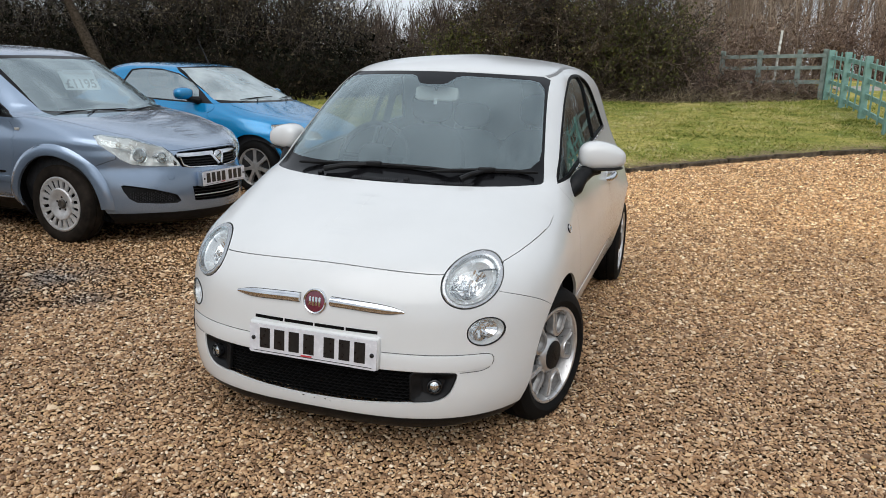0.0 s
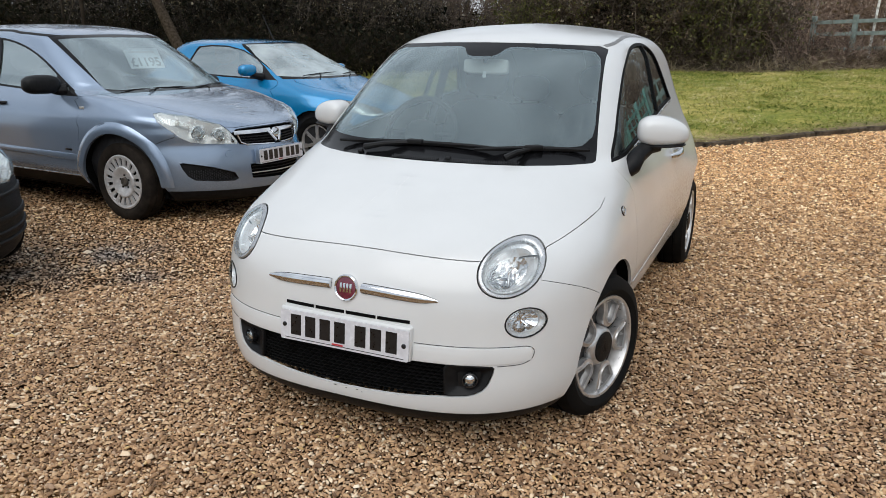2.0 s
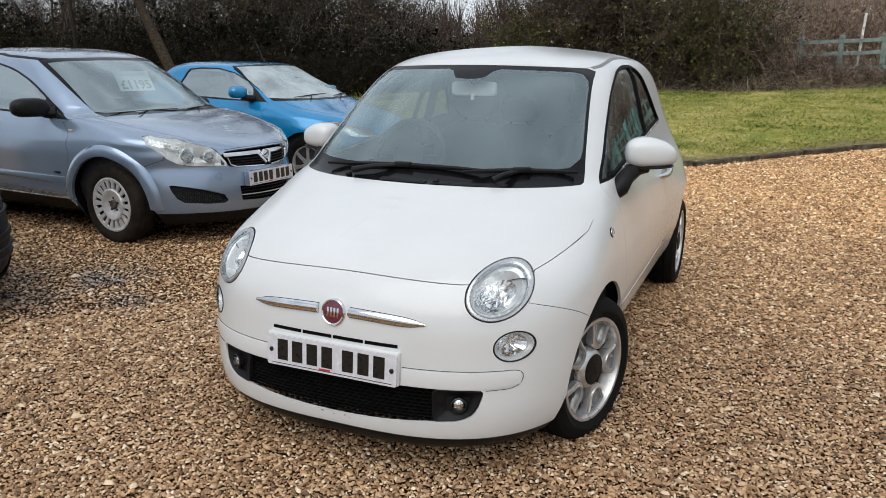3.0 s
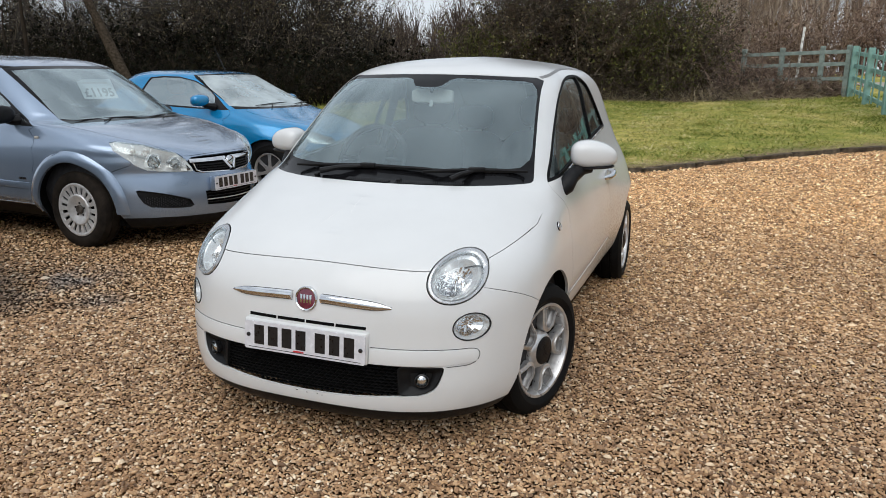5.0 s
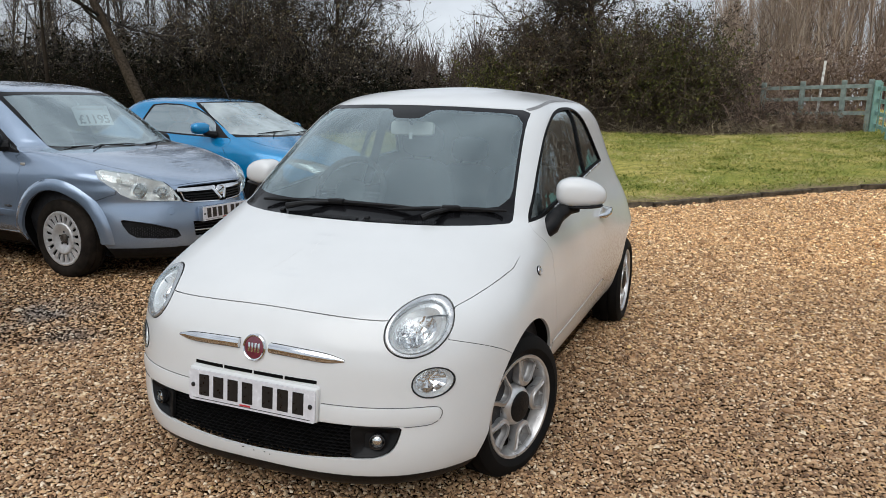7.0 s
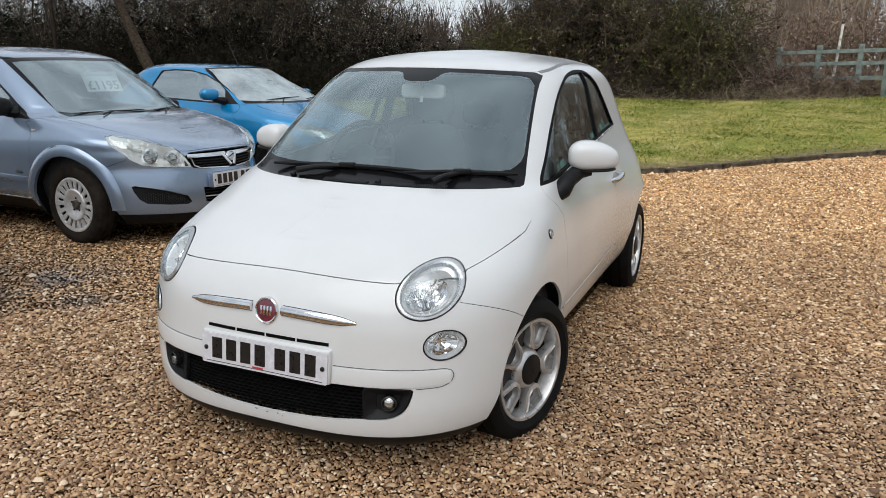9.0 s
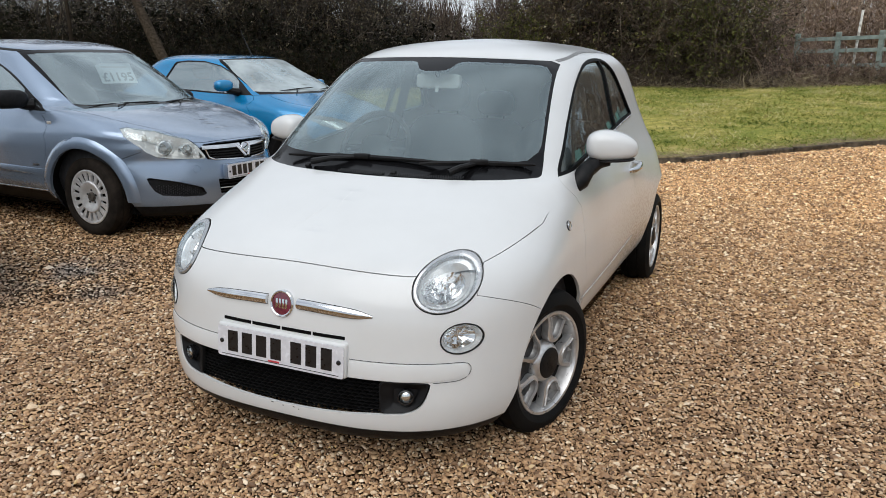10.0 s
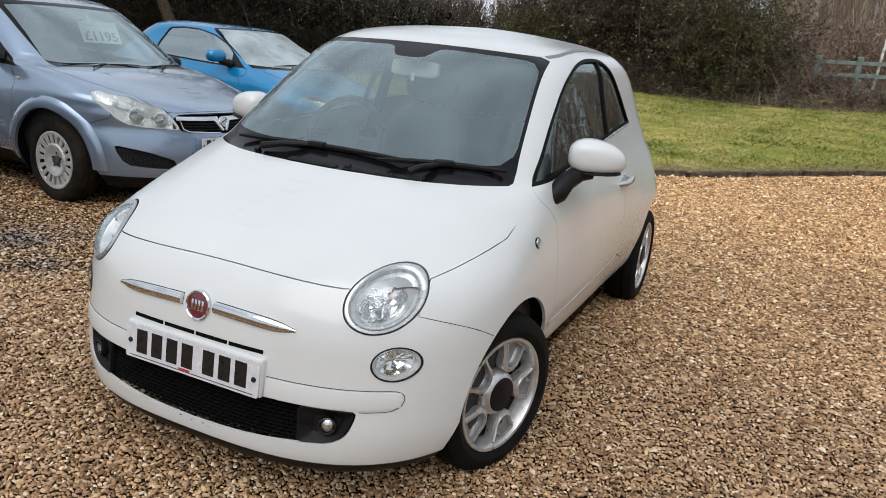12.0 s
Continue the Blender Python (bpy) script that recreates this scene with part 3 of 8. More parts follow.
def inset(poly, width):
    """A closed outline drawn in by a width."""
    area = sum(a[0] * b[1] - b[0] * a[1] for a, b in zip(poly, poly[1:] + poly[:1]))
    turn = 1 if area > 0 else -1
    out = []
    for a, b, c in zip(poly[-1:] + poly[:-1], poly, poly[1:] + poly[:1]):
        d0, d1 = Vector((b[0] - a[0], b[1] - a[1])).normalized(), Vector((c[0] - b[0], c[1] - b[1])).normalized()
        n = (Vector((-d0.y, d0.x)) + Vector((-d1.y, d1.x))) * turn
        n.normalize()
        k = width / max(n.dot(Vector((-d0.y, d0.x)) * turn), 0.35)
        out.append((b[0] + n.x * k, b[1] + n.y * k))
    return out


def halved(poly, a, b):
    """What lies to the left of the line from a to b."""
    def side(p):
        return (b[0] - a[0]) * (p[1] - a[1]) - (b[1] - a[1]) * (p[0] - a[0])
    out = []
    for p, q in zip(poly, poly[1:] + poly[:1]):
        u, v = side(p), side(q)
        if u >= 0:
            out.append(p)
        if (u >= 0) != (v >= 0):
            t = u / (u - v)
            out.append((p[0] + (q[0] - p[0]) * t, p[1] + (q[1] - p[1]) * t))
    return out


def arch(cy, cz, r, low, n=28):
    """A wheel arch's outline seen from the side."""
    return [(cy - r, low)] + [(cy - r * math.cos(math.pi * i / n), cz + r * math.sin(math.pi * i / n)) for i in range(n + 1)] + [(cy + r, low)]


def dome(bm, body, outline, rings, sign=1, closed=True, uz=False, jag=0.0):
    """Rings of an outline in (x, z) on the nose, shrunk towards its middle: rings holds (share, offset) pairs; jag breaks it into facets."""
    cx, cz = sum(p[0] for p in outline) / len(outline), sum(p[1] for p in outline) / len(outline)
    rows = []
    for j, (share, off) in enumerate(rings):
        row = []
        for i, (x, z) in enumerate(outline):
            off = rings[j][1] + jag * ((i // 3 * 7 + j * 3) % 5 - 2) / 2
            x, z = cx + (x - cx) * share, cz + (z - cz) * share
            p = body.on(x if uz else body.u_of_x(x, z), z, off)
            row.append(bm.verts.new((p.x * sign, p.y, p.z)))
        rows.append(row)
    n = len(outline)
    for a, b in zip(rows, rows[1:]):
        for i in range(n):
            j = (i + 1) % n
            bm.faces.new((a[i], b[i], b[j], a[j]) if sign > 0 else (a[j], b[j], b[i], a[i]))
    if closed:
        bm.faces.new(rows[-1] if sign > 0 else rows[-1][::-1])


def lay(bm, body, pts, halfwidth, height, sign=1):
    """A low rounded moulding along (u, z) points of the skin; halfwidth and height may vary by share along it."""
    rows = []
    for i, (u, z) in enumerate(pts):
        u0, z0 = pts[max(i - 1, 0)]
        u1, z1 = pts[min(i + 1, len(pts) - 1)]
        d = (body.point(u1, z1) - body.point(u0, z0)).normalized()
        nrm = body.normal(u, z)
        side = d.cross(nrm).normalized()
        s = i / (len(pts) - 1)
        w = halfwidth(s) if callable(halfwidth) else halfwidth
        h = height(s) if callable(height) else height
        p = body.point(u, z)
        row = [p - side * w - nrm * 0.004, p - side * w * 0.9 + nrm * h * 0.6, p - side * w * 0.4 + nrm * h, p + side * w * 0.4 + nrm * h, p + side * w * 0.9 + nrm * h * 0.6, p + side * w - nrm * 0.004]
        rows.append([Vector((q.x * sign, q.y, q.z)) for q in row])
    g = sheet(bm, rows)
    bm.faces.new(g[0])
    bm.faces.new(g[-1][::-1])
    bmesh.ops.recalc_face_normals(bm, faces=bm.faces[:])


def wheel(owner, m, radius, rimr, width, style, tyre, name="wheel"):
    """A road wheel whose local z axis points outwards along its axle; origin in the plane of the hub's face."""
    bm = bmesh.new()
    w1 = 0.018 - width
    lathe(bm, [(rimr - 0.004, 0.0), (rimr + 0.008, 0.010), (rimr + 0.03, 0.020), (radius - 0.035, 0.016), (radius - 0.012, 0.002), (radius - 0.003, -0.02),
               (radius, -0.045), (radius - 0.008, -0.047), (radius - 0.008, -0.055), (radius, -0.057), (radius + 0.001, -width / 2 - 0.01), (radius - 0.008, -width / 2 - 0.012),
               (radius - 0.008, -width / 2 - 0.02), (radius + 0.001, -width / 2 - 0.022), (radius - 0.003, w1 + 0.03), (radius - 0.02, w1 + 0.008), (rimr + 0.03, w1), (rimr - 0.01, w1 + 0.012)], 64)
    body = part(name, bm, tyre, owner, "black rubber tyre on its wheel")
    body.matrix_basis = m
    bm = bmesh.new()
    lathe(bm, [(rimr + 0.004, 0.006), (rimr + 0.002, 0.010), (rimr - 0.008, 0.009), (rimr - 0.013, 0.0), (rimr - 0.017, -0.022), (rimr - 0.022, -0.034), (rimr - 0.026, -0.050)], 64)
    part("rim", bm, ALLOY if style != "cover" else STEEL, body)
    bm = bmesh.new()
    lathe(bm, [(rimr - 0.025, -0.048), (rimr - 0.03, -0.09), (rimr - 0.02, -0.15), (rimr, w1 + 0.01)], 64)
    part("rim_barrel", bm, SHADEALLOY if style != "cover" else STEEL, body)
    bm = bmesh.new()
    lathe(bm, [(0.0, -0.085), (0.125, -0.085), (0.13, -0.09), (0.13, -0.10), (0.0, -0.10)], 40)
    part("brake_disc", bm, STEEL if style == "cover" else SHADEALLOY, body)
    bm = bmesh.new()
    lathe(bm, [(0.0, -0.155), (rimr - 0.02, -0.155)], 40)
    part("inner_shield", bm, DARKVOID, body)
    if style == "pairs":
        # five pairs of spokes, each pair round a trough with a raised bead and a slot through its floor
        end = rimr - 0.026 - 0.128
        loop = [(0.128 + 0.050 * math.cos(q), 0.050 * math.sin(q)) for q in [math.pi * (0.5 + k / 12) for k in range(13)]]
        loop = loop + [(0.128 + end * k / 6, -0.050 - 0.022 * (k / 6) ** 1.3) for k in range(1, 7)] + [(rimr - 0.010, 0.0), *[(0.128 + end * k / 6, 0.050 + 0.022 * (k / 6) ** 1.3) for k in range(6, 0, -1)]]
        mid = (0.140, 0.0)
        slot = [(0.114 + 0.016 * math.cos(q), 0.014 * math.sin(q) + 0.011) for q in [math.pi * (0.5 + k / 12) for k in range(13)]] + [(0.114 + 0.042 * k / 6, -0.003 - 0.001 * k / 6) for k in range(1, 7)] + [(0.158, 0.011), *[(0.114 + 0.042 * k / 6, 0.025 + 0.004 * k / 6) for k in range(6, 0, -1)]]
        for i in range(5):
            bm = bmesh.new()
            turn = pose(0, 0, 0, 0, 0, 72 * i + 16)
            rows = []
            for share, h, drop in ((0.98, -0.036, 0.006), (1.0, -0.012, 0.008), (0.985, -0.003, 0.008), (0.80, 0.000, 0.008), (0.765, 0.006, 0.008), (0.715, 0.006, 0.008), (0.685, -0.003, 0.008), (0.64, -0.017, 0.008), (0.56, -0.023, 0.006), ("slot", -0.025, 0.006), ("slot", -0.045, 0.004)):
                row = []
                for (x, y), q in zip(loop, slot):
                    if share == "slot":
                        x, y = q
                    else:
                        x, y = mid[0] + (x - mid[0]) * (share if x < mid[0] else 1 - 0.3 * (1 - share)), y * share
                    row.append(bm.verts.new(turn @ Vector((x, y, h - drop * min(max((x - 0.09) / 0.1, 0), 1) ** 2))))
                rows.append(row)
            floor = bmesh.new()
            copies = {}
            for u, v in zip(rows, rows[1:]):
                deep = rows.index(u) >= 6
                for k in range(len(loop)):
                    n = (k + 1) % len(loop)
                    quad = (u[k], u[n], v[n], v[k])
                    if deep:
                        quad = [copies.setdefault(q, None) or copies.update({q: floor.verts.new(q.co)}) or copies[q] for q in quad]
                        floor.faces.new(quad)
                    else:
                        bm.faces.new(quad)
            loose = [q for r in rows[7:] for q in r]
            bmesh.ops.delete(bm, geom=loose, context="VERTS")
            bmesh.ops.recalc_face_normals(bm, faces=bm.faces[:])
            part("spoke", bm, ALLOY, body)
            bmesh.ops.recalc_face_normals(floor, faces=floor.faces[:])
            # trough floor in the darker copy, its recess shade painted in
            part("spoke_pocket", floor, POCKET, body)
        bm = bmesh.new()
        lathe(bm, [(0.084, -0.07), (0.083, -0.026), (0.080, -0.016), (0.076, -0.009), (0.071, -0.004), (0.066, 0.001), (0.060, 0.003), (0.0, 0.003)], 40)
        part("hub", bm, ALLOY, body)
        bm = bmesh.new()
        lathe(bm, [(0.061, -0.002), (0.0605, 0.006), (0.057, 0.008), (0.0, 0.0085)], 40)
        box(bm, (0.05, 0.007, 0.001), pose(0, 0.004, 0.0088, 0, 0, 25))
        box(bm, (0.03, 0.004, 0.001), pose(0.004, -0.012, 0.0088, 0, 0, 25))
        part("hub_cap", bm, BLACK, body, "dark grey hub cap")
    elif style == "cover":
        bm = bmesh.new()
        lathe(bm, [(rimr + 0.003, -0.004), (rimr + 0.002, 0.012), (rimr - 0.008, 0.015), (rimr - 0.022, 0.010), (rimr - 0.026, 0.0)], 72)
        lathe(bm, [(rimr * 0.60, -0.012), (rimr * 0.59, 0.006), (rimr * 0.55, 0.011), (rimr * 0.46, 0.009), (rimr * 0.36, -0.004), (rimr * 0.24, -0.014), (rimr * 0.17, -0.016)], 48)
        n = 18
        for i in range(n):
            turn = pose(0, 0, 0, 0, 0, 360 * (i + 0.5) / n)
            r0, r1 = rimr * 0.53, rimr - 0.018
            rows = []
            for t in [k / 5 for k in range(6)]:
                r = r0 + (r1 - r0) * t
                half = (math.pi * r / n) * (0.60 if 0.12 < t < 0.88 else 0.8)
                h = 0.003 + 0.008 * t
                rows.append([turn @ Vector(p) for p in ((r, -half, h - 0.014), (r, -half * 0.9, h), (r, half * 0.9, h), (r, half, h - 0.014))])
            sheet(bm, rows)
        bmesh.ops.recalc_face_normals(bm, faces=bm.faces[:])
        part("wheel_cover", bm, COVER, body, "slotted silver plastic wheel cover")
        bm = bmesh.new()
        lathe(bm, [(rimr * 0.165, -0.016), (rimr * 0.16, 0.000), (rimr * 0.13, 0.003), (rimr * 0.11, 0.001), (0, 0.003)], 32)
        part("hub_cap", bm, STEEL, body)
        for i in range(5):
            bm = bmesh.new()
            box(bm, (0.016, 0.016, 0.008), pose(0.052 * math.cos(2 * math.pi * i / 5), 0.052 * math.sin(2 * math.pi * i / 5), -0.012), 0.003)
            part("wheel_nut", bm, BLACK, body)
        bm = bmesh.new()
        lathe(bm, [(rimr - 0.01, -0.02), (0.03, -0.02)], 40)
        part("steel_wheel", bm, DARKVOID, body)
    else:
        for i in range(7):
            bm = bmesh.new()
            turn = pose(0, 0, 0, 0, 0, 360 * i / 7)
            sheet(bm, [[turn @ Vector((r, y, h)) for y, h in ((-w, -0.04), (-w, -0.002), (w, -0.002), (w, -0.04))] for r, w in ((0.04, 0.022), (0.1, 0.016), (rimr - 0.012, 0.022))])
            part("spoke", bm, ALLOY, body)
        bm = bmesh.new()
        lathe(bm, [(0.06, -0.03), (0.055, 0.0), (0.0, 0.003)], 32)
        part("hub_cap", bm, ALLOY, body)
    return body


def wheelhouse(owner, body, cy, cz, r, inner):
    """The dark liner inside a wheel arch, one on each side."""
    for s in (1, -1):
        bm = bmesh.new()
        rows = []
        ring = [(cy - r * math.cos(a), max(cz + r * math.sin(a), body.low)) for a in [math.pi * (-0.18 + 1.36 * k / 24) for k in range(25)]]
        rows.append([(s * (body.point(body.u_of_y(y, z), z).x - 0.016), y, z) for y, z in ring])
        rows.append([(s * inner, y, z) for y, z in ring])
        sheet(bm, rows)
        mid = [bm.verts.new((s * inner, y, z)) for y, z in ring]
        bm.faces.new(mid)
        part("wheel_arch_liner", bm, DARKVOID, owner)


def number_plate(owner, m, width=0.52, height=0.111, groups=(4, 3), tone=PLATE):
    """A plate on its local xy plane, facing local z; its characters are plain bars."""
    bm = bmesh.new()
    prism(bm, rounded(width, height, 0.008), 0.004)
    plate = part("number_plate", bm, tone, owner, "white number plate with black bars")
    plate.matrix_basis = m
    cw, gap, space = 0.05, 0.011, 0.033
    total = sum(groups) * cw + (sum(groups) - len(groups)) * gap + space * (len(groups) - 1)
    x = -total / 2
    for g in groups:
        for _ in range(g):
            bm = bmesh.new()
            box(bm, (cw * 0.86, 0.076, 0.0012), pose(x + cw / 2, 0.004, 0.0006))
            part("character_bar", bm, INK, plate)
            x += cw + gap
        x += space - gap
    bm = bmesh.new()
    box(bm, (width * 0.93, 0.0022, 0.0008), pose(0, -height / 2 + 0.0085, 0.0004))
    part("border_line", bm, INK, plate)
    bm = bmesh.new()
    box(bm, (0.045, 0.006, 0.0008), pose(-0.02, -height / 2 + 0.0135, 0.0006))
    part("supplier_bar", bm, REDINK, plate)
    for s in (-1, 1):
        bm = bmesh.new()
        lathe(bm, [(0.0085, 0.0), (0.008, 0.003), (0.004, 0.0045), (0, 0.0047)], 16, pose(s * width * 0.465, 0, 0))
        part("screw_cap", bm, INK, plate)
    return plate


def wiper(owner, a, pivot, b, lift, thick=0.011):
    """A wiper: blade from a to b, its arm's joint near pivot."""
    bm = bmesh.new()
    a, b, pivot = Vector(a), Vector(b), Vector(pivot)
    bow = [a.lerp(b, k / 10) + Vector(lift) * (0.6 + 0.4 * math.sin(math.pi * k / 10)) for k in range(11)]
    tube(bm, bow, [thick * (0.5 + 0.5 * math.sin(math.pi * k / 10) ** 0.5) for k in range(11)], 6)
    blade = part("wiper", bm, BLACK, owner, "black windscreen wiper")
    bm = bmesh.new()
    joint = a.lerp(b, 0.52) + Vector(lift) * 1.1
    tube(bm, [pivot, pivot.lerp(joint, 0.4) + Vector(lift) * 0.5, joint], [1.27 * thick, thick, 0.8 * thick], 8)
    part("wiper_arm", bm, BLACK, blade)
    bm = bmesh.new()
    d = (b - a).normalized()
    box(bm, (6.8 * thick, 2.7 * thick, 2 * thick), Matrix.Translation(joint + Vector(lift) * 0.2) @ d.to_track_quat("X", "Z").to_matrix().to_4x4(), 0.6 * thick)
    part("wiper_joint", bm, BLACK, blade)
    return blade


def seat(owner, m, cloth=None):
    cloth = cloth or CLOTH
    bm = bmesh.new()
    blob(bm, (0.50, 0.52, 0.20), m @ pose(0, -0.05, 0.33), power=3.5)
    s = part("seat", bm, cloth, owner)
    bm = bmesh.new()
    blob(bm, (0.50, 0.15, 0.62), m @ pose(0, 0.26, 0.66, -14), power=3.2)
    part("backrest", bm, cloth, s)
    bm = bmesh.new()
    blob(bm, (0.27, 0.11, 0.20), m @ pose(0, 0.36, 1.07, -10), power=2.8)
    part("headrest", bm, cloth, s)
    for x in (-0.06, 0.06):
        bm = bmesh.new()
        tube(bm, [m @ Vector((x, 0.34, 0.90)), m @ Vector((x, 0.36, 1.04))], 0.007, 6)
        part("headrest_post", bm, CABIN, s)
    return s


def steering_wheel(owner, m):
    bm = bmesh.new()
    tube(bm, [m @ Vector((0.185 * math.cos(a), 0.185 * math.sin(a), 0)) for a in [2 * math.pi * k / 32 for k in range(33)]], 0.016, 8, caps=False)
    w = part("steering_wheel", bm, CABIN, owner)
    bm = bmesh.new()
    blob(bm, (0.17, 0.15, 0.06), m, power=2.6)
    for a in (0, 180, 270):
        tube(bm, [m @ Vector((0.05 * math.cos(radians(a)), 0.05 * math.sin(radians(a)), 0)), m @ Vector((0.18 * math.cos(radians(a)), 0.18 * math.sin(radians(a)), 0))], 0.014, 6)
    part("wheel_hub", bm, CABIN, w)
    return w


# ---------------------------------------------------------------- the white hatchback
def white_hatchback():
    B = HATCH
    car = thing("hatchback_car", "small white three-door hatchback car parked on the gravel", "car", m=Matrix())
    lamp = oval(0.545, 0.690, 0.0965, 0.0885, 48, 3)
    lower = oval(0.612, 0.517, 0.058, 0.0515, 40, 6)
    mouth = [(0.0, 0.374), (0.30, 0.374), (0.49, 0.373), (0.525, 0.371), (0.532, 0.364), (0.529, 0.345), (0.521, 0.318), (0.511, 0.297), (0.498, 0.282), (0.478, 0.270), (0.45, 0.262), (0.36, 0.256), (0.2, 0.243), (0.0, 0.236)]
    hoodline = [(0.0, 0.720), (0.08, 0.7195), (0.15, 0.718), (0.23, 0.716), (0.30, 0.714), (0.37, 0.712), (0.43, 0.711), (0.53, 0.716), (0.627, 0.741)]
    hoodside = [(-0.37, 0.743), (-0.29, 0.762), (-0.21, 0.780), (-0.115, 0.800), (-0.02, 0.820), (0.06, 0.85), (0.12, 0.90), (0.165, 0.948)]
    cowl = [(0.64, 0.955), (0.50, 0.952), (0.35, 0.951), (0.18, 0.950), (0.0, 0.949)]
    hood = by_x(B, hoodline) + by_y(B, hoodside) + by_x(B, cowl)
    edge = by_x(B, [(0.646 - 0.110 * k / 12, 0.962 + 0.422 * k / 12) for k in range(13)])
    screen_edge = by_x(B, [(0, 0.949), (0.18, 0.950), (0.35, 0.951), (0.50, 0.952), (0.64, 0.955)]) + edge + by_x(B, [(0.50, 1.398), (0.40, 1.402), (0.2, 1.408), (0, 1.410)])
    glass_in = []
    for t in [k / 12 for k in range(13)]:
        z = 1.015 + 0.357 * t
        glass_in.append((B.u_of_x(0.622 - 0.0936 * t - 0.04 * (1 - min(t * 7, 1)) ** 2 - 0.03 * max(0, t * 7 - 6) ** 2, z), z))
    pane = by_x(B, [(0, 1.004), (0.2, 1.004), (0.40, 1.006), (0.52, 1.010)]) + glass_in + by_x(B, [(0.46, 1.381), (0.3, 1.388)] + spline([(0.135, 1.392), (0.105, 1.385), (0.088, 1.370), (0.070, 1.356), (0.04, 1.350), (0, 1.349)], 3))
    dlo = spline([(0.262, 0.951), (0.40, 1.052), (0.55, 1.158), (0.72, 1.266), (0.86, 1.332), (1.03, 1.379), (1.22, 1.404), (1.42, 1.410), (1.54, 1.398), (1.625, 1.362), (1.70, 1.295), (1.78, 1.207), (1.85, 1.120), (1.868, 1.101)], 4)
    dlo += spline([(1.855, 1.094), (1.60, 1.078), (1.33, 1.054), (1.0, 1.019), (0.70, 0.985), (0.42, 0.958)], 3)
    lit = inset(dlo, 0.013)
    front_pane = halved(lit, (1.340, 1.0), (1.412, 1.42))
    rear_pane = halved(lit, (1.436, 1.42), (1.364, 1.0))
    low = B.low
    drop = smooth_keys([(-0.457, 0.653), (-0.335, 0.609), (-0.26, 0.578), (-0.20, 0.548)])
    bump_side = [(-0.457 + 0.257 * k / 12, drop(-0.457 + 0.257 * k / 12)) for k in range(13)]
    bumper = by_x(B, hoodline) + by_y(B, bump_side + [(-0.19, 0.45), (-0.30, 0.36), (-0.335, 0.28), (-0.33, 0.192)]) + by_x(B, [(0.6, 0.192), (0.3, 0.19), (0, 0.19)])
    lip = by_x(B, [(0, 0.192), (0.3, 0.192), (0.6, 0.194)]) + by_y(B, [(-0.315, 0.194), (-0.315, low)]) + by_x(B, [(0.3, low), (0, low)])
    doorline = [(0.372, 0.425), (0.372, 0.50), (0.362, 0.70), (0.335, 0.86), (0.262, 0.951)]
    door = by_y(B, doorline + [(1.40, 1.40), (1.45, 1.06), (1.50, 0.85), (1.49, 0.62), (1.44, 0.481), (1.0, 0.451), (0.6, 0.433)])
    sill = by_y(B, [(0.335, 0.421), (0.372, 0.4225), (0.6, 0.431), (1.0, 0.449), (1.42, 0.477), (1.60, 0.42), (1.75, 0.31), (1.80, 0.24), (1.80, low), (0.335, low)])
    fender = hood[8:16] + by_y(B, [(0.262, 0.951)] + doorline[::-1] + [(0.33, 0.30), (0.33, 0.292), (-0.19, 0.292)] + bump_side[::-1])
    roofside = [(0.64, 1.392), (0.80, 1.402), (1.05, 1.43), (1.35, 1.448), (1.7, 1.447), (1.95, 1.43), (2.13, 1.400), (2.25, 1.37)]
    roof = by_x(B, [(0, 1.410), (0.2, 1.408), (0.40, 1.402), (0.50, 1.398)]) + by_y(B, roofside) + [(3, 1.375), (3, B.top), (0, B.top)]
    strip = by_y(B, [(y, z - 0.009) for y, z in spline(roofside[1:], 3)] + [(y, z) for y, z in spline(roofside[:0:-1], 3)])
    tailgate = by_y(B, [(2.25, 1.37), (2.45, 1.2), (2.55, 1.0), (2.6, 0.8), (2.6, 0.55)]) + [(3, 0.55), (3, 1.375)]
    quarter = [(0, low), (3, low), (3, B.top), (0, B.top)]
    gap = 0.0021
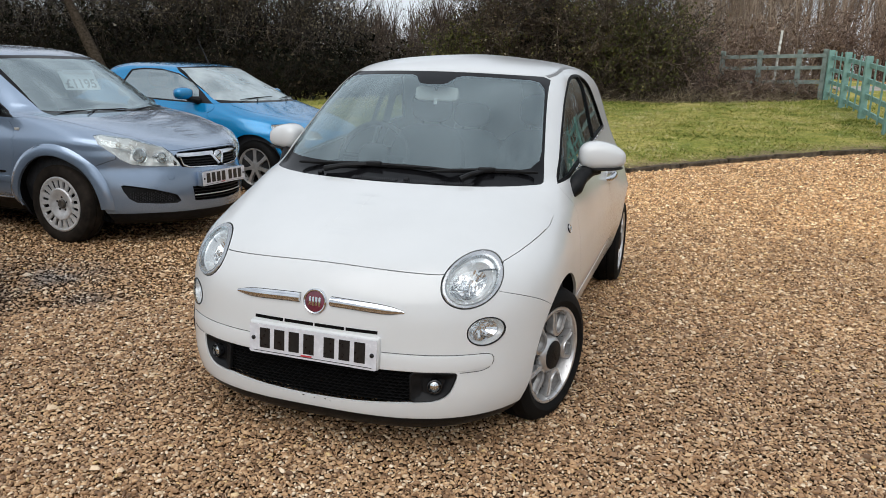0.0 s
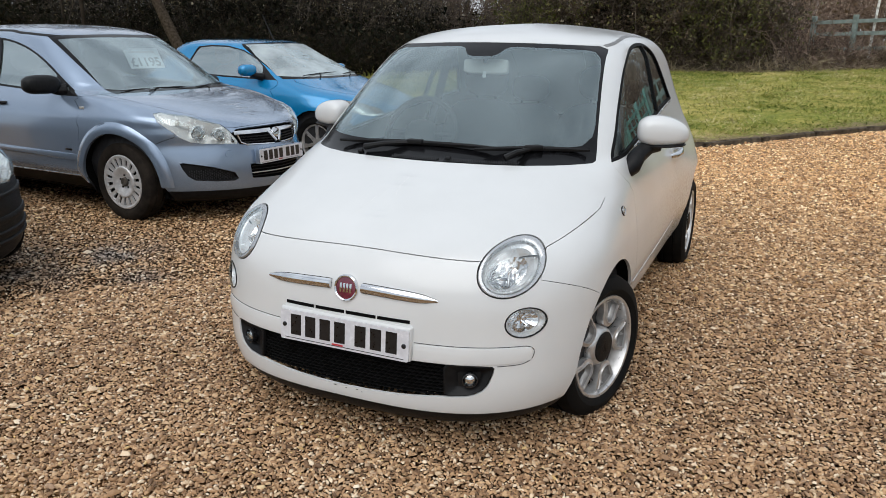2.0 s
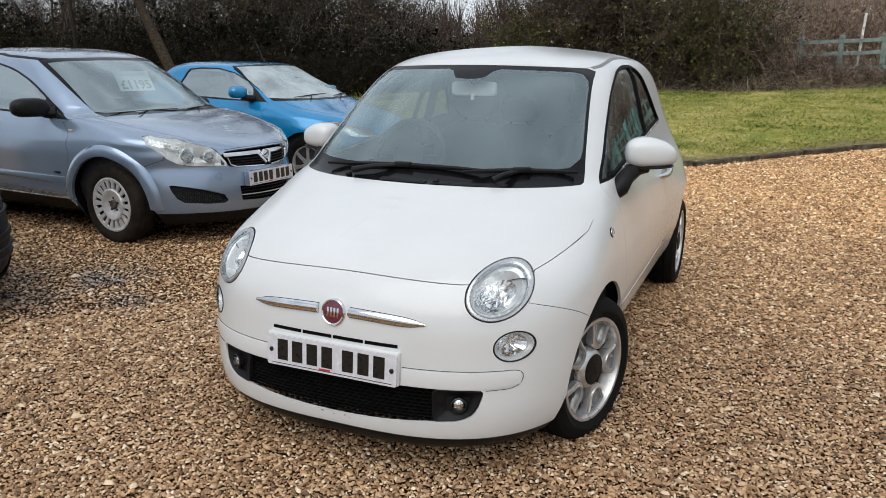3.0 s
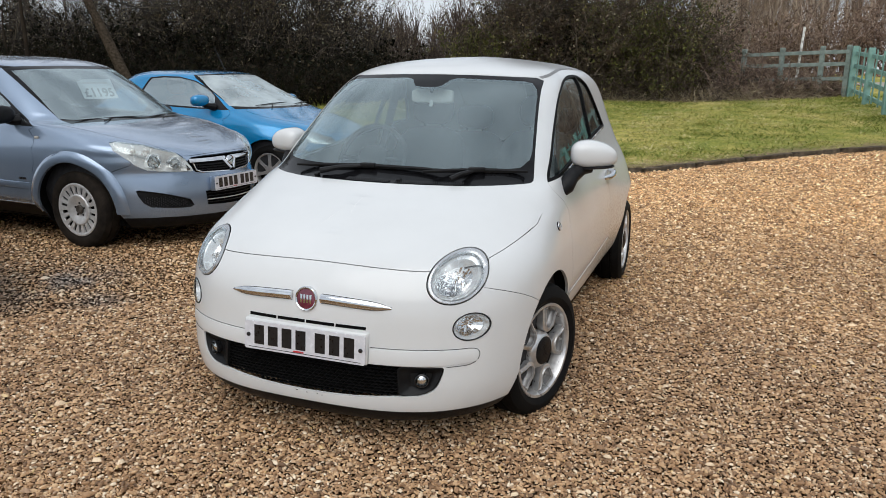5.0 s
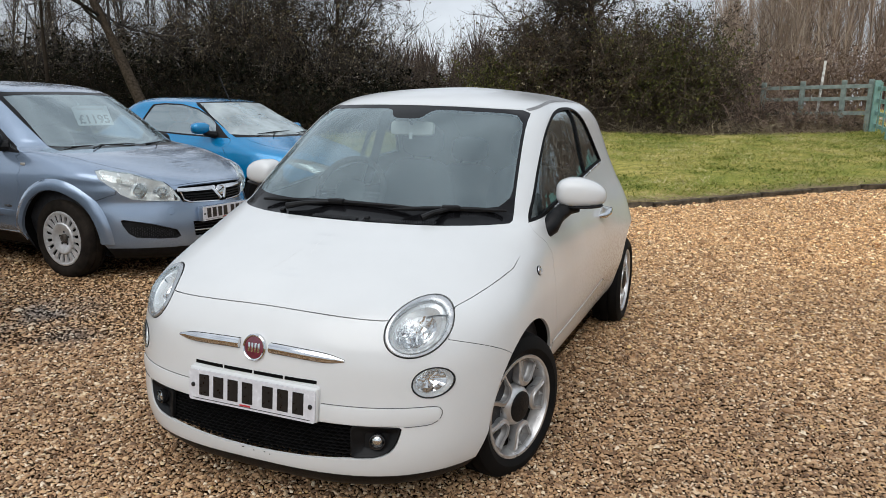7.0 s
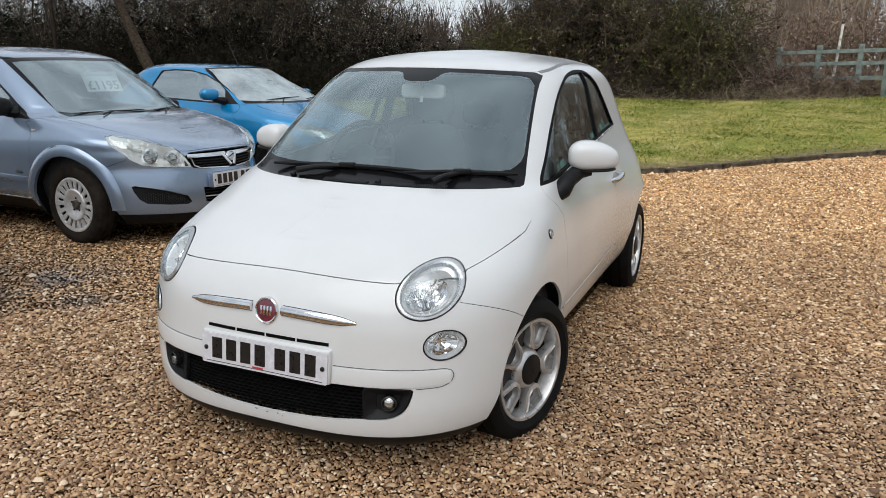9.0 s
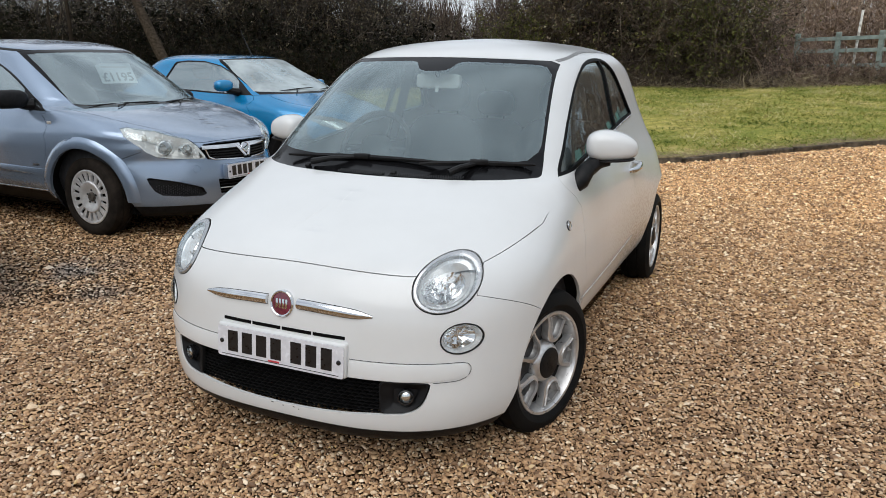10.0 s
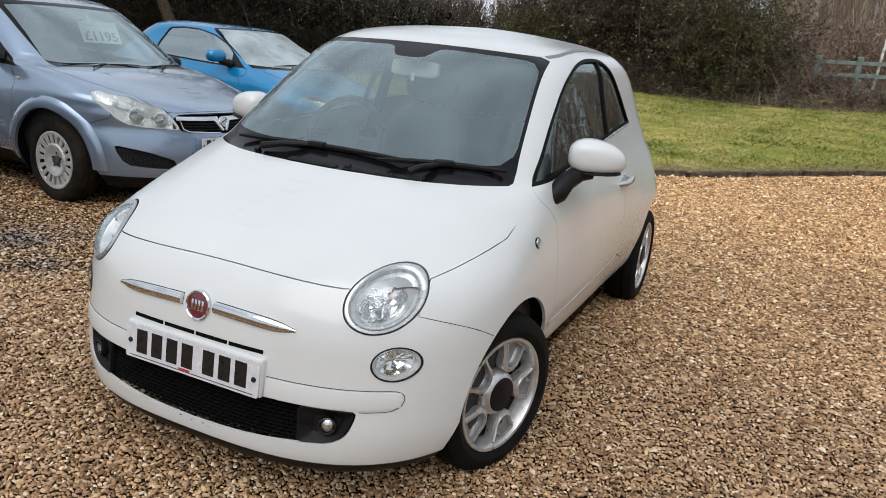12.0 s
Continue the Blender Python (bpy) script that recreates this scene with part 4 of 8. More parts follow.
    R = [
        ("", by_x(B, lamp), None, "", 0, 0, ""),
        ("", by_x(B, lower), None, "", 0, 0, ""),
        ("", by_x(B, mouth), None, "", 0, 0, ""),
        ("", by_y(B, arch(0.012, 0.285, 0.328, low)), None, "", 0, 0, ""),
        ("", by_y(B, arch(2.30, 0.292, 0.385, low)), None, "", 0, 0, ""),
        ("windscreen", pane, SCREEN, "whole", -0.001, 0, "windscreen with a pale film of dust and reflected haze"),
        ("windscreen_border", screen_edge, FRIT, "whole", -0.001, 0, "black border of the windscreen"),
        ("hood", hood, WHITE, "whole", 0.0, lambda p: gap if p.y < 0.02 else 0.0, "white bonnet"),
        ("front_lip", lip, BLACK, "whole", -0.004, 0, "black plastic lip under the bumper"),
        ("front_bumper", bumper, WHITE, "whole", 0.0, lambda p: gap if p.z > 0.695 else 0.0011, "white bumper with a few paint chips"),
        ("door_window", by_y(B, front_pane), SIDEGLASS, "pair", -0.008, 0, "dark side window"),
        ("quarter_window", by_y(B, rear_pane), SIDEGLASS, "pair", -0.008, 0, "dark side window"),
        ("window_trim", by_y(B, dlo), TRIMBLACK, "pair", 0.001, 0, "black window surround"),
        ("fender", fender, WHITE, "pair", 0.0, lambda p: 0.0011 if p.y < 0.02 else (0.0012 if p.y > 0.3 else 0), "white front wing"),
        ("door", door, WHITE, "pair", 0.0, 0.0014, "white door"),
        ("sill", sill, WHITE, "pair", 0.003, 0.0030, "white sill"),
        ("gutter_strip", strip, GREYSTRIP, "pair", 0.001, 0, "grey roof strip"),
        ("roof", roof, WHITE, "whole", 0.0, 0.001, "white roof"),
        ("tailgate", tailgate, WHITE, "whole", 0.0, 0.0, "white tailgate"),
        ("rear_body", quarter, WHITE, "whole", 0.0, lambda p: 0.001 if p.y > 1.2 else 0.0, "white rear wings and pillars"),
    ]
    # openings still need their outlines cut
    R = [("hole", *r[1:]) if not r[0] else r for r in R]
    skin(car, B, R)

    # head and lower lamps
    for s in (1, -1):
        bm = bmesh.new()
        dome(bm, B, lamp, [(0.974, -0.012), (0.970, 0.002), (0.935, 0.007), (0.86, 0.006), (0.835, 0.003), (0.825, 0.005), (0.815, 0.004), (0.805, -0.012)], s, closed=False)
        head = part("headlight", bm, SATIN, car, "round headlight with a satin ring")
        bm = bmesh.new()
        dome(bm, B, lamp, [(1.0, -0.03), (0.995, -0.003), (0.985, 0.0005), (0.972, 0.0005), (0.966, -0.012)], s, closed=False)
        part("gasket", bm, BLACK, head)
        bm = bmesh.new()
        dome(bm, B, lamp, [(0.84, 0.006), (0.76, 0.010), (0.6, 0.016), (0.35, 0.020), (0.12, 0.0215)], s)
        part("lens", bm, LENS, head)
        bm = bmesh.new()
        dome(bm, B, lamp, [(0.82, -0.008), (0.78, -0.016), (0.73, -0.020), (0.715, -0.014), (0.70, -0.020), (0.64, -0.040), (0.625, -0.045)], s, closed=False)
        part("lamp_bowl", bm, FROST, head)
        bm = bmesh.new()
        dome(bm, B, lamp, [(0.66, -0.040), (0.56, -0.060), (0.44, -0.078), (0.30, -0.088), (0.16, -0.092), (0.06, -0.092)], s, jag=0.0035)
        part("reflector", bm, REFLECTOR, head, sharp=2)
        bm = bmesh.new()
        shelf = [(0.560 + 0.064 * k / 8, 0.722 + 0.004 * math.sin(math.pi * k / 8)) for k in range(9)]
        lay(bm, B, by_x(B, shelf), 0.0025, -0.014, s)
        part("lamp_visor", bm, SATIN, head)
        bm = bmesh.new()
        upper = [(0.525 + 0.085 * math.cos(a), 0.700 + 0.066 * math.sin(a)) for a in [math.pi * (0.12 + 0.76 * k / 9) for k in range(10)]]
        for x, z in upper[1::2]:
            p = B.on(B.u_of_x(x, z), z, -0.026)
            box(bm, (0.012, 0.012, 0.007), Matrix.Translation((p.x * s, p.y, p.z)), 0.002)
            part("reflector_block", bm, GREYSTRIP, head)
            bm = bmesh.new()
        p = B.on(B.u_of_x(0.545, 0.69), 0.69, -0.085)
        lathe(bm, [(0.0, 0.05), (0.009, 0.048), (0.012, 0.0), (0.02, -0.02)], 16, Matrix.Translation((p.x * s, p.y, p.z)) @ pose(0, 0, 0, 90, 0, 0))
        part("bulb", bm, CHROME, head)
        bm = bmesh.new()
        p = B.on(B.u_of_x(0.555, 0.68), 0.68, -0.05)
        for k in range(2):
            box(bm, (0.006, 0.024, 0.05 - 0.012 * k), Matrix.Translation((p.x * s + s * (0.022 * k - 0.004), p.y + 0.006 * k, p.z)) @ pose(0, 0, 0, 8, 0, s * 25), 0.003)
        part("reflector_fin", bm, REFLECTOR, head)
        bm = bmesh.new()
        dome(bm, B, lower, [(0.99, -0.02), (0.985, 0.002), (0.965, 0.003), (0.95, 0.002), (0.94, -0.01)], s, closed=False)
        day = part("lower_lamp", bm, BLACK, car, "small oval driving lamp")
        bm = bmesh.new()
        dome(bm, B, lower, [(0.94, 0.001), (0.75, 0.006), (0.4, 0.010), (0.1, 0.011)], s)
        part("lens", bm, LENS, day)
        bm = bmesh.new()
        dome(bm, B, lower, [(0.93, -0.004), (0.86, -0.018), (0.80, -0.022), (0.77, -0.018), (0.75, -0.026)], s, closed=False)
        part("lamp_bowl", bm, FROST, day)
        bm = bmesh.new()
        dome(bm, B, lower, [(0.76, -0.024), (0.56, -0.038), (0.34, -0.048), (0.12, -0.052)], s, jag=0.0022)
        part("reflector", bm, REFLECTOR, day, sharp=2)

    # lower grille with its comb, and the fog lamps in it
    bm = bmesh.new()
    xs = [k * 0.02 - 0.54 for k in range(55)]
    tops, bots = smooth_keys([(0, 0.38), (0.49, 0.38), (0.56, 0.37)]), smooth_keys([(0, 0.232), (0.36, 0.248), (0.56, 0.262)])
    rows = []
    for t in (0, 0.5, 1):
        row = []
        for x in xs:
            z = bots(abs(x)) + (tops(abs(x)) - bots(abs(x))) * t
            p = B.on(B.u_of_x(abs(x), z), z, -0.045)
            row.append((math.copysign(p.x, x), p.y, p.z))
        rows.append(row)
    sheet(bm, rows)
    # backing sheet, the dark cavity behind the comb put into its colour
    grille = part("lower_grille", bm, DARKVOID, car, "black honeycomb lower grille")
    bm = bmesh.new()
    cw, ch = 0.026, 0.0125
    for j in range(-1, 12):
        for i in range(-16, 17):
            cx, cz = i * cw + (cw / 2 if j % 2 else 0), 0.236 + j * ch
            hexa = [(cx - cw * 0.5, cz + ch * 0.30), (cx - cw * 0.22, cz + ch * 0.62), (cx + cw * 0.22, cz + ch * 0.62), (cx + cw * 0.5, cz + ch * 0.30)]
            for (x0, z0), (x1, z1) in zip(hexa, hexa[1:]):
                if max(abs(x0), abs(x1)) > 0.405:
                    continue
                if not all(bots(abs(x)) + 0.002 < z < tops(abs(x)) - 0.004 for x, z in ((x0, z0), (x1, z1))):
                    continue
                a, b = B.on(B.u_of_x(abs(x0), z0), z0, -0.018), B.on(B.u_of_x(abs(x1), z1), z1, -0.018)
                a.x, b.x = math.copysign(a.x, x0), math.copysign(b.x, x1)
                up, deep = Vector((0, 0, 0.0016)), Vector((0, 0.012, 0))
                q = [bm.verts.new(p) for p in (a - up, b - up, b + up, a + up, a + up + deep, b + up + deep, a - up + deep, b - up + deep)]
                for f in ((0, 1, 2, 3), (3, 2, 5, 4), (1, 0, 6, 7)):
                    bm.faces.new([q[k] for k in f])
    part("grille_comb", bm, COMB, grille, sharp=20)
    for s in (1, -1):
        fogout = [(0.385, 0.372), (0.49, 0.371), (0.522, 0.369), (0.529, 0.360), (0.526, 0.345), (0.518, 0.318), (0.508, 0.299), (0.495, 0.285), (0.476, 0.273), (0.45, 0.265), (0.39, 0.260), (0.376, 0.268), (0.372, 0.36)]
        bm = bmesh.new()
        dome(bm, B, fogout, [(1.01, -0.016), (1.0, -0.004), (0.95, -0.003), (0.84, -0.010), (0.62, -0.016), (0.5, -0.026)], s)
        fog = part("fog_lamp", bm, BLACK, car, "fog lamp in a black plastic pocket")
        spot = oval(0.460, 0.320, 0.021, 0.022, 24)
        bm = bmesh.new()
        dome(bm, B, spot, [(1.25, -0.03), (1.2, -0.004), (1.05, -0.002), (1.0, -0.01)], s, closed=False)
        part("bezel", bm, GLOSSBLACK, fog)
        bm = bmesh.new()
        dome(bm, B, spot, [(1.02, -0.014), (0.6, -0.008), (0.2, -0.006)], s)
        part("lens", bm, REFLECTOR, fog)
        for k in range(-2, 3):
            p = B.on(B.u_of_x(0.460 + k * 0.007, 0.32), 0.32, -0.004)
            bm = bmesh.new()
            box(bm, (0.0016, 0.003, 0.03 - 0.003 * abs(k)), Matrix.Translation((p.x * s, p.y, p.z)))
            part("lens_rib", bm, LENS, fog)

    # bumper strips, slot, plate and its bracket
    for s in (1, -1):
        pts = [(0.268 + 0.365 * k / 16, 0.405 + 0.004 * (k / 16) ** 3) for k in range(17)]
        bm = bmesh.new()
        lay(bm, B, by_x(B, pts), lambda t: 0.031 * (1 if t < 0.8 else 1 - (t - 0.8) * 1.1), 0.005, s)
        part("bumper_strip", bm, WHITE, car, "white bumper strip")
        # dark thread along the strip's edge, its crease shade put into the colour
        bm = bmesh.new()
        loopline = [(0.268 + 0.34 * k / 16, 0.438) for k in range(17)] + [(0.622, 0.436), (0.634, 0.430), (0.640, 0.420), (0.641, 0.408), (0.637, 0.394), (0.628, 0.383), (0.614, 0.376)] + [(0.60 - 0.06 * k / 4, 0.3735 - 0.0005 * k) for k in range(5)]
        pts3 = [B.on(B.u_of_x(x, z), z, 0.0005) for x, z in loopline]
        tube(bm, [(p.x * s, p.y, p.z) for p in pts3], 0.0013, 6)
        part("strip_seam", bm, SEAM, car)
    bm = bmesh.new()
    box(bm, (0.528, 0.05, 0.122), pose(0, -0.658, 0.431, -4), 0.008, 3)
    part("plate_bracket", bm, WHITE, car, "white plate bracket")
    number_plate(car, pose(0, -0.6885, 0.429, 86, 0, 0))
    # flat near-black strips on the skin, shade of the slots painted on
    for a, b in ((-0.25, -0.128), (-0.122, -0.003), (0.003, 0.122), (0.128, 0.25)):
        bm = bmesh.new()
        rows = []
        for x in (a, (a + b) / 2, b):
            row = []
            for z, off in ((0.500, 0.0012), (0.512, 0.0012)):
                p = B.on(B.u_of_x(abs(x), z), z, off)
                row.append((math.copysign(p.x, x), p.y, p.z))
            rows.append(row)
        sheet(bm, rows)
        part("air_slot", bm, DARKVOID, car)
    # round badge and the two chrome whiskers
    bm = bmesh.new()
    c = B.on(0, 0.590, 0.002)
    face = Matrix.Translation(c) @ pose(0, 0, 0, 90 - 11, 0, 0)
    lathe(bm, [(0.0475, -0.012), (0.047, 0.004), (0.043, 0.008), (0.039, 0.006), (0.038, 0.003)], 48, face)
    badge = part("nose_badge", bm, CHROME, car, "round maroon badge with a chrome ring")
    bm = bmesh.new()
    lathe(bm, [(0.039, 0.003), (0.02, 0.0045), (0, 0.005)], 48, face)
    part("enamel", bm, MAROON, badge)
    for k in range(4):
        bm = bmesh.new()
        box(bm, (0.0085, 0.032, 0.002), face @ pose(-0.0195 + 0.013 * k, 0, 0.0052), 0.0008)
        part("badge_bar", bm, CHROME, badge)
    for s in (1, -1):
        bm = bmesh.new()
        pts = by_x(B, [(0.062 + 0.279 * k / 14, 0.597 - 0.011 * (k / 14) ** 1.5) for k in range(15)])
        lay(bm, B, pts, lambda t: 0.0175 * max(1 - t ** 8, 0.2), lambda t: 0.015 * max(1 - t ** 5, 0.3), s)
        bar = part("chrome_bar", bm, CHROME, car, "tapered chrome bar")
        bm = bmesh.new()
        lay(bm, B, pts, lambda t: 0.0195 * max(1 - t ** 8, 0.24), 0.002, s)
        part("bar_backing", bm, BLACK, bar)
    # side indicator, door handles, mirrors
    for s in (1, -1):
        p = B.on(B.u_of_y(0.160, 0.778), 0.778)
        n = B.normal(B.u_of_y(0.160, 0.778), 0.778)
        m = Matrix.Translation((p.x * s, p.y, p.z)) @ Vector((n.x * s, n.y, n.z)).to_track_quat("Z", "Y").to_matrix().to_4x4()
        bm = bmesh.new()
        lathe(bm, [(0.0165, 0.002), (0.0155, 0.006), (0.012, 0.004), (0.005, 0.006), (0, 0.006)], 24, m @ Matrix.Diagonal((1.25, 1.1, 1, 1)))
        lamp_side = part("side_indicator", bm, SATIN, car, "small oval side indicator")
        bm = bmesh.new()
        lathe(bm, [(0.0185, -0.004), (0.018, 0.003), (0.0165, 0.004), (0.016, 0.0)], 24, m @ Matrix.Diagonal((1.25, 1.1, 1, 1)))
        part("gasket", bm, BLACK, lamp_side)
        bm = bmesh.new()
        lay(bm, B, by_y(B, spline([(0.60, 0.972), (0.70, 0.982), (1.0, 1.016), (1.33, 1.051), (1.60, 1.075), (1.82, 1.090)], 4)), 0.0055, 0.005, s)
        part("belt_strip", bm, SATIN, car, "satin strip along the window sill")
        p = B.on(B.u_of_y(1.50, 0.838), 0.838)
        bm = bmesh.new()
        tube(bm, [(s * (p.x - 0.005), 1.415, 0.824), (s * (p.x + 0.028), 1.448, 0.831), (s * (p.x + 0.038), 1.50, 0.840), (s * (p.x + 0.034), 1.55, 0.848), (s * (p.x - 0.004), 1.585, 0.852)], [0.012, 0.016, 0.018, 0.016, 0.012], 10)
        part("door_handle", bm, CHROME, car, "chrome door handle")
        bm = bmesh.new()
        lathe(bm, [(0.034, 0.002), (0.025, -0.006), (0, -0.008)], 24, Matrix.Translation((p.x * s, 1.50, 0.838)) @ pose(0, 0, 0, 0, 90 * s, 0) @ Matrix.Diagonal((0.8, 1.7, 1, 1)))
        part("handle_cup", bm, WHITE, car)
        bm = bmesh.new()
        blob(bm, (0.220, 0.155, 0.130), Matrix(), 18, 32, 2.9, flat=0.16)
        for v in bm.verts:
            out = v.co.x * s / 0.111
            if v.co.z > -0.05:
                v.co.z = -0.05 + (v.co.z + 0.05) * (1.03 - 0.20 * max(out + 0.35, 0) ** 1.6)
            v.co.y += 0.02 * out
        bmesh.ops.transform(bm, matrix=Matrix.Translation((s * (0.842 if s > 0 else 0.822), 0.575, 1.052)) @ pose(0, 0, 0, 0, s * -1, s * 12), verts=bm.verts[:])
        mirror = part("door_mirror", bm, WHITE, car, "white door mirror on a black stalk")
        bm = bmesh.new()
        tube(bm, [(s * 0.722, 0.40, 0.885), (s * 0.745, 0.425, 0.915), (s * 0.762, 0.47, 0.955), (s * 0.79, 0.535, 0.985), (s * 0.825, 0.56, 0.998)], [0.030, 0.042, 0.036, 0.034, 0.036], 12)
        part("mirror_stalk", bm, BLACK, mirror)
        bm = bmesh.new()
        blob(bm, (0.205, 0.148, 0.02), Matrix.Translation((s * (0.838 if s > 0 else 0.818), 0.575, 0.993)) @ pose(0, 0, 0, 0, s * -3, s * 14), 8, 28, 2.6)
        part("mirror_base", bm, BLACK, mirror)
        bm = bmesh.new()
        blob(bm, (0.160, 0.012, 0.080), Matrix.Translation((s * (0.832 if s > 0 else 0.812), 0.632, 1.040)) @ pose(0, 0, 0, 0, s * -3, s * 14), 8, 24, 2.6)
        part("mirror_glass", bm, CHROME, mirror)

    # two long faint scratches on the bonnet
    for x0, x1, z0, z1 in ((-0.10, -0.035, 0.80, 0.87), (-0.02, 0.01, 0.845, 0.915)):
        bm = bmesh.new()
        line = [(x0 + (x1 - x0) * k / 14 + 0.004 * math.sin(k * 1.9), z0 + (z1 - z0) * k / 14) for k in range(15)]
        lay(bm, B, [(B.u_of_x(abs(x), z), z) for x, z in line], lambda t: 0.0016 * math.sin(math.pi * min(max(t, 0.04), 0.96)), 0.0003, -1 if x0 < -0.05 else 1)
        part("scratch", bm, SCUFF, car)
    # cowl grille, wipers
    for x0, x1 in ((-0.15, 0.06), (0.085, 0.39)):
        bm = bmesh.new()
        for i in range(int((x1 - x0) / 0.0095)):
            x = x0 + i * 0.0095
            for j in range(2):
                z = 0.9525 + 0.0042 * j
                p = B.on(B.u_of_x(abs(x), z), z, 0.003)
                box(bm, (0.0045, 0.012, 0.003), Matrix.Translation((math.copysign(p.x, x) + (0.0047 if j % 2 else 0), p.y, p.z)) @ pose(0, 0, 0, 32))
        part("cowl_grille", bm, CABIN, car, "black plastic cowl grille")

    def on_screen(x, z, off=0.02):
        p = B.on(B.u_of_x(abs(x), z), z, off)
        return Vector((math.copysign(p.x, x), p.y, p.z))
    wiper(car, on_screen(-0.46, 0.974, 0.012), on_screen(-0.30, 0.962, 0.02), on_screen(0.27, 0.990, 0.012), (0, -0.012, 0.014))
    wiper(car, on_screen(0.20, 0.976, 0.02), on_screen(0.33, 0.958, 0.02), on_screen(0.615, 0.985, 0.012), (0, -0.012, 0.014))
    for x in (-0.32, 0.10):
        bm = bmesh.new()
        p = on_screen(x, 0.957, 0.006)
        box(bm, (0.022, 0.02, 0.014), Matrix.Translation(p) @ pose(0, 0, 0, 30), 0.004)
        part("washer_jet", bm, BLACK, car)

    # cabin
    bm = bmesh.new()
    rows = []
    for z in (0.22, 0.40, 0.60, 0.80, 0.925):
        row = []
        for k in range(41):
            u = 0.55 + (3 - 0.55) * k / 40
            p = B.on(u, z, -0.06)
            row.append(p)
        rows.append(row + [Vector((-p.x, p.y, p.z)) for p in row[::-1]])
    sheet(bm, rows)
    part("cabin_lining", bm, CABIN, car)
    bm = bmesh.new()
    box(bm, (1.40, 2.7, 0.02), pose(0, 1.25, 0.23))
    part("cabin_floor", bm, CABIN, car)
    bm = bmesh.new()
    rows = []
    for t, (z, back) in enumerate(((0.60, 0.42), (0.86, 0.36), (0.935, 0.28), (0.955, 0.12), (0.955, -0.02))):
        row = []
        for k in range(21):
            x = -0.66 + 1.32 * k / 20
            front = B.point(B.u_of_x(min(abs(x), 0.66), 0.965), 0.965).y
            y = max(front + 0.03, 0.05) + back + (0.05 if abs(x + 0.34) < 0.2 and t in (1, 2) else 0)
            row.append((x, y, z + (0.035 if abs(x + 0.34) < 0.17 and t == 2 else 0) - 0.02))
        rows.append(row)
    sheet(bm, rows)
    part("dashboard", bm, CABIN, car, "dark grey dashboard")
    bm = bmesh.new()
    box(bm, (1.25, 0.008, 0.11), pose(0, 0.475, 0.84, -14), 0.002)
    part("dash_facing", bm, WHITE, car)
    steering_wheel(car, pose(-0.35, 0.64, 0.965, 64, 0, 0))
    for x in (-0.35, 0.35):
        seat(car, pose(x, 1.18, 0.12))
    for x in (-0.30, 0.30):
        seat(car, pose(x, 1.95, 0.16) @ Matrix.Diagonal((1.0, 0.8, 0.88, 1)))
    bm = bmesh.new()
    blob(bm, (0.225, 0.035, 0.070), pose(0, 0.628, 1.300, -8), 10, 32, 6.0)
    mir = part("interior_mirror", bm, SCUFF, car, "interior mirror behind the windscreen")
    bm = bmesh.new()
    tube(bm, [(0, 0.60, 1.365), (0, 0.61, 1.34), (0, 0.625, 1.315)], [0.022, 0.012, 0.01], 8)
    part("mirror_mount", bm, CABIN, mir)
    bm = bmesh.new()
    box(bm, (0.018, 0.004, 0.03), pose(0, 0.605, 1.265, -10), 0.002)
    part("tag", bm, PAPER, mir)
    for s in (-1, 1):
        bm = bmesh.new()
        sheet(bm, [[(s * (B.half(z) * 0.90), y, z) for y in (1.35, 1.47)] for z in (0.92, 1.1, 1.25, 1.36)])
        part("inner_pillar", bm, CABIN, car)

    # wheels; the front pair is steered
    wheelhouse(car, B, 0.012, 0.285, 0.338, 0.45)
    wheelhouse(car, B, 2.30, 0.292, 0.395, 0.45)
    for s in (1, -1):
        steer = pose(s * 0.693, 0, 0.272, 0, 0, -17.5)
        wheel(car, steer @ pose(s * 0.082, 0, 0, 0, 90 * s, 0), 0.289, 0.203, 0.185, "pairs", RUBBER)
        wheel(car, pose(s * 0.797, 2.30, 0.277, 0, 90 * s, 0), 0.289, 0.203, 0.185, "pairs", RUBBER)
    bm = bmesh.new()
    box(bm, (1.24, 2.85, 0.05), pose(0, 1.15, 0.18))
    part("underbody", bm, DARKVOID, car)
    # chips in the paint of the bumper
    for x, z, w in ((-0.035, 0.232, 0.012), (0.01, 0.228, 0.006), (0.055, 0.231, 0.009), (0.075, 0.226, 0.004)):
        bm = bmesh.new()
        p = B.on(B.u_of_x(abs(x), z), z, 0.0008)
        lathe(bm, [(0.5, 0), (0.4, 0.05), (0, 0.06)], 7, Matrix.Translation((x, p.y, p.z)) @ pose(0, 0, 0, 90) @ Matrix.Diagonal((w, 0.004, 0.01, 1)))
        part("paint_chip", bm, BLACK, car)
    return car


white_hatchback()


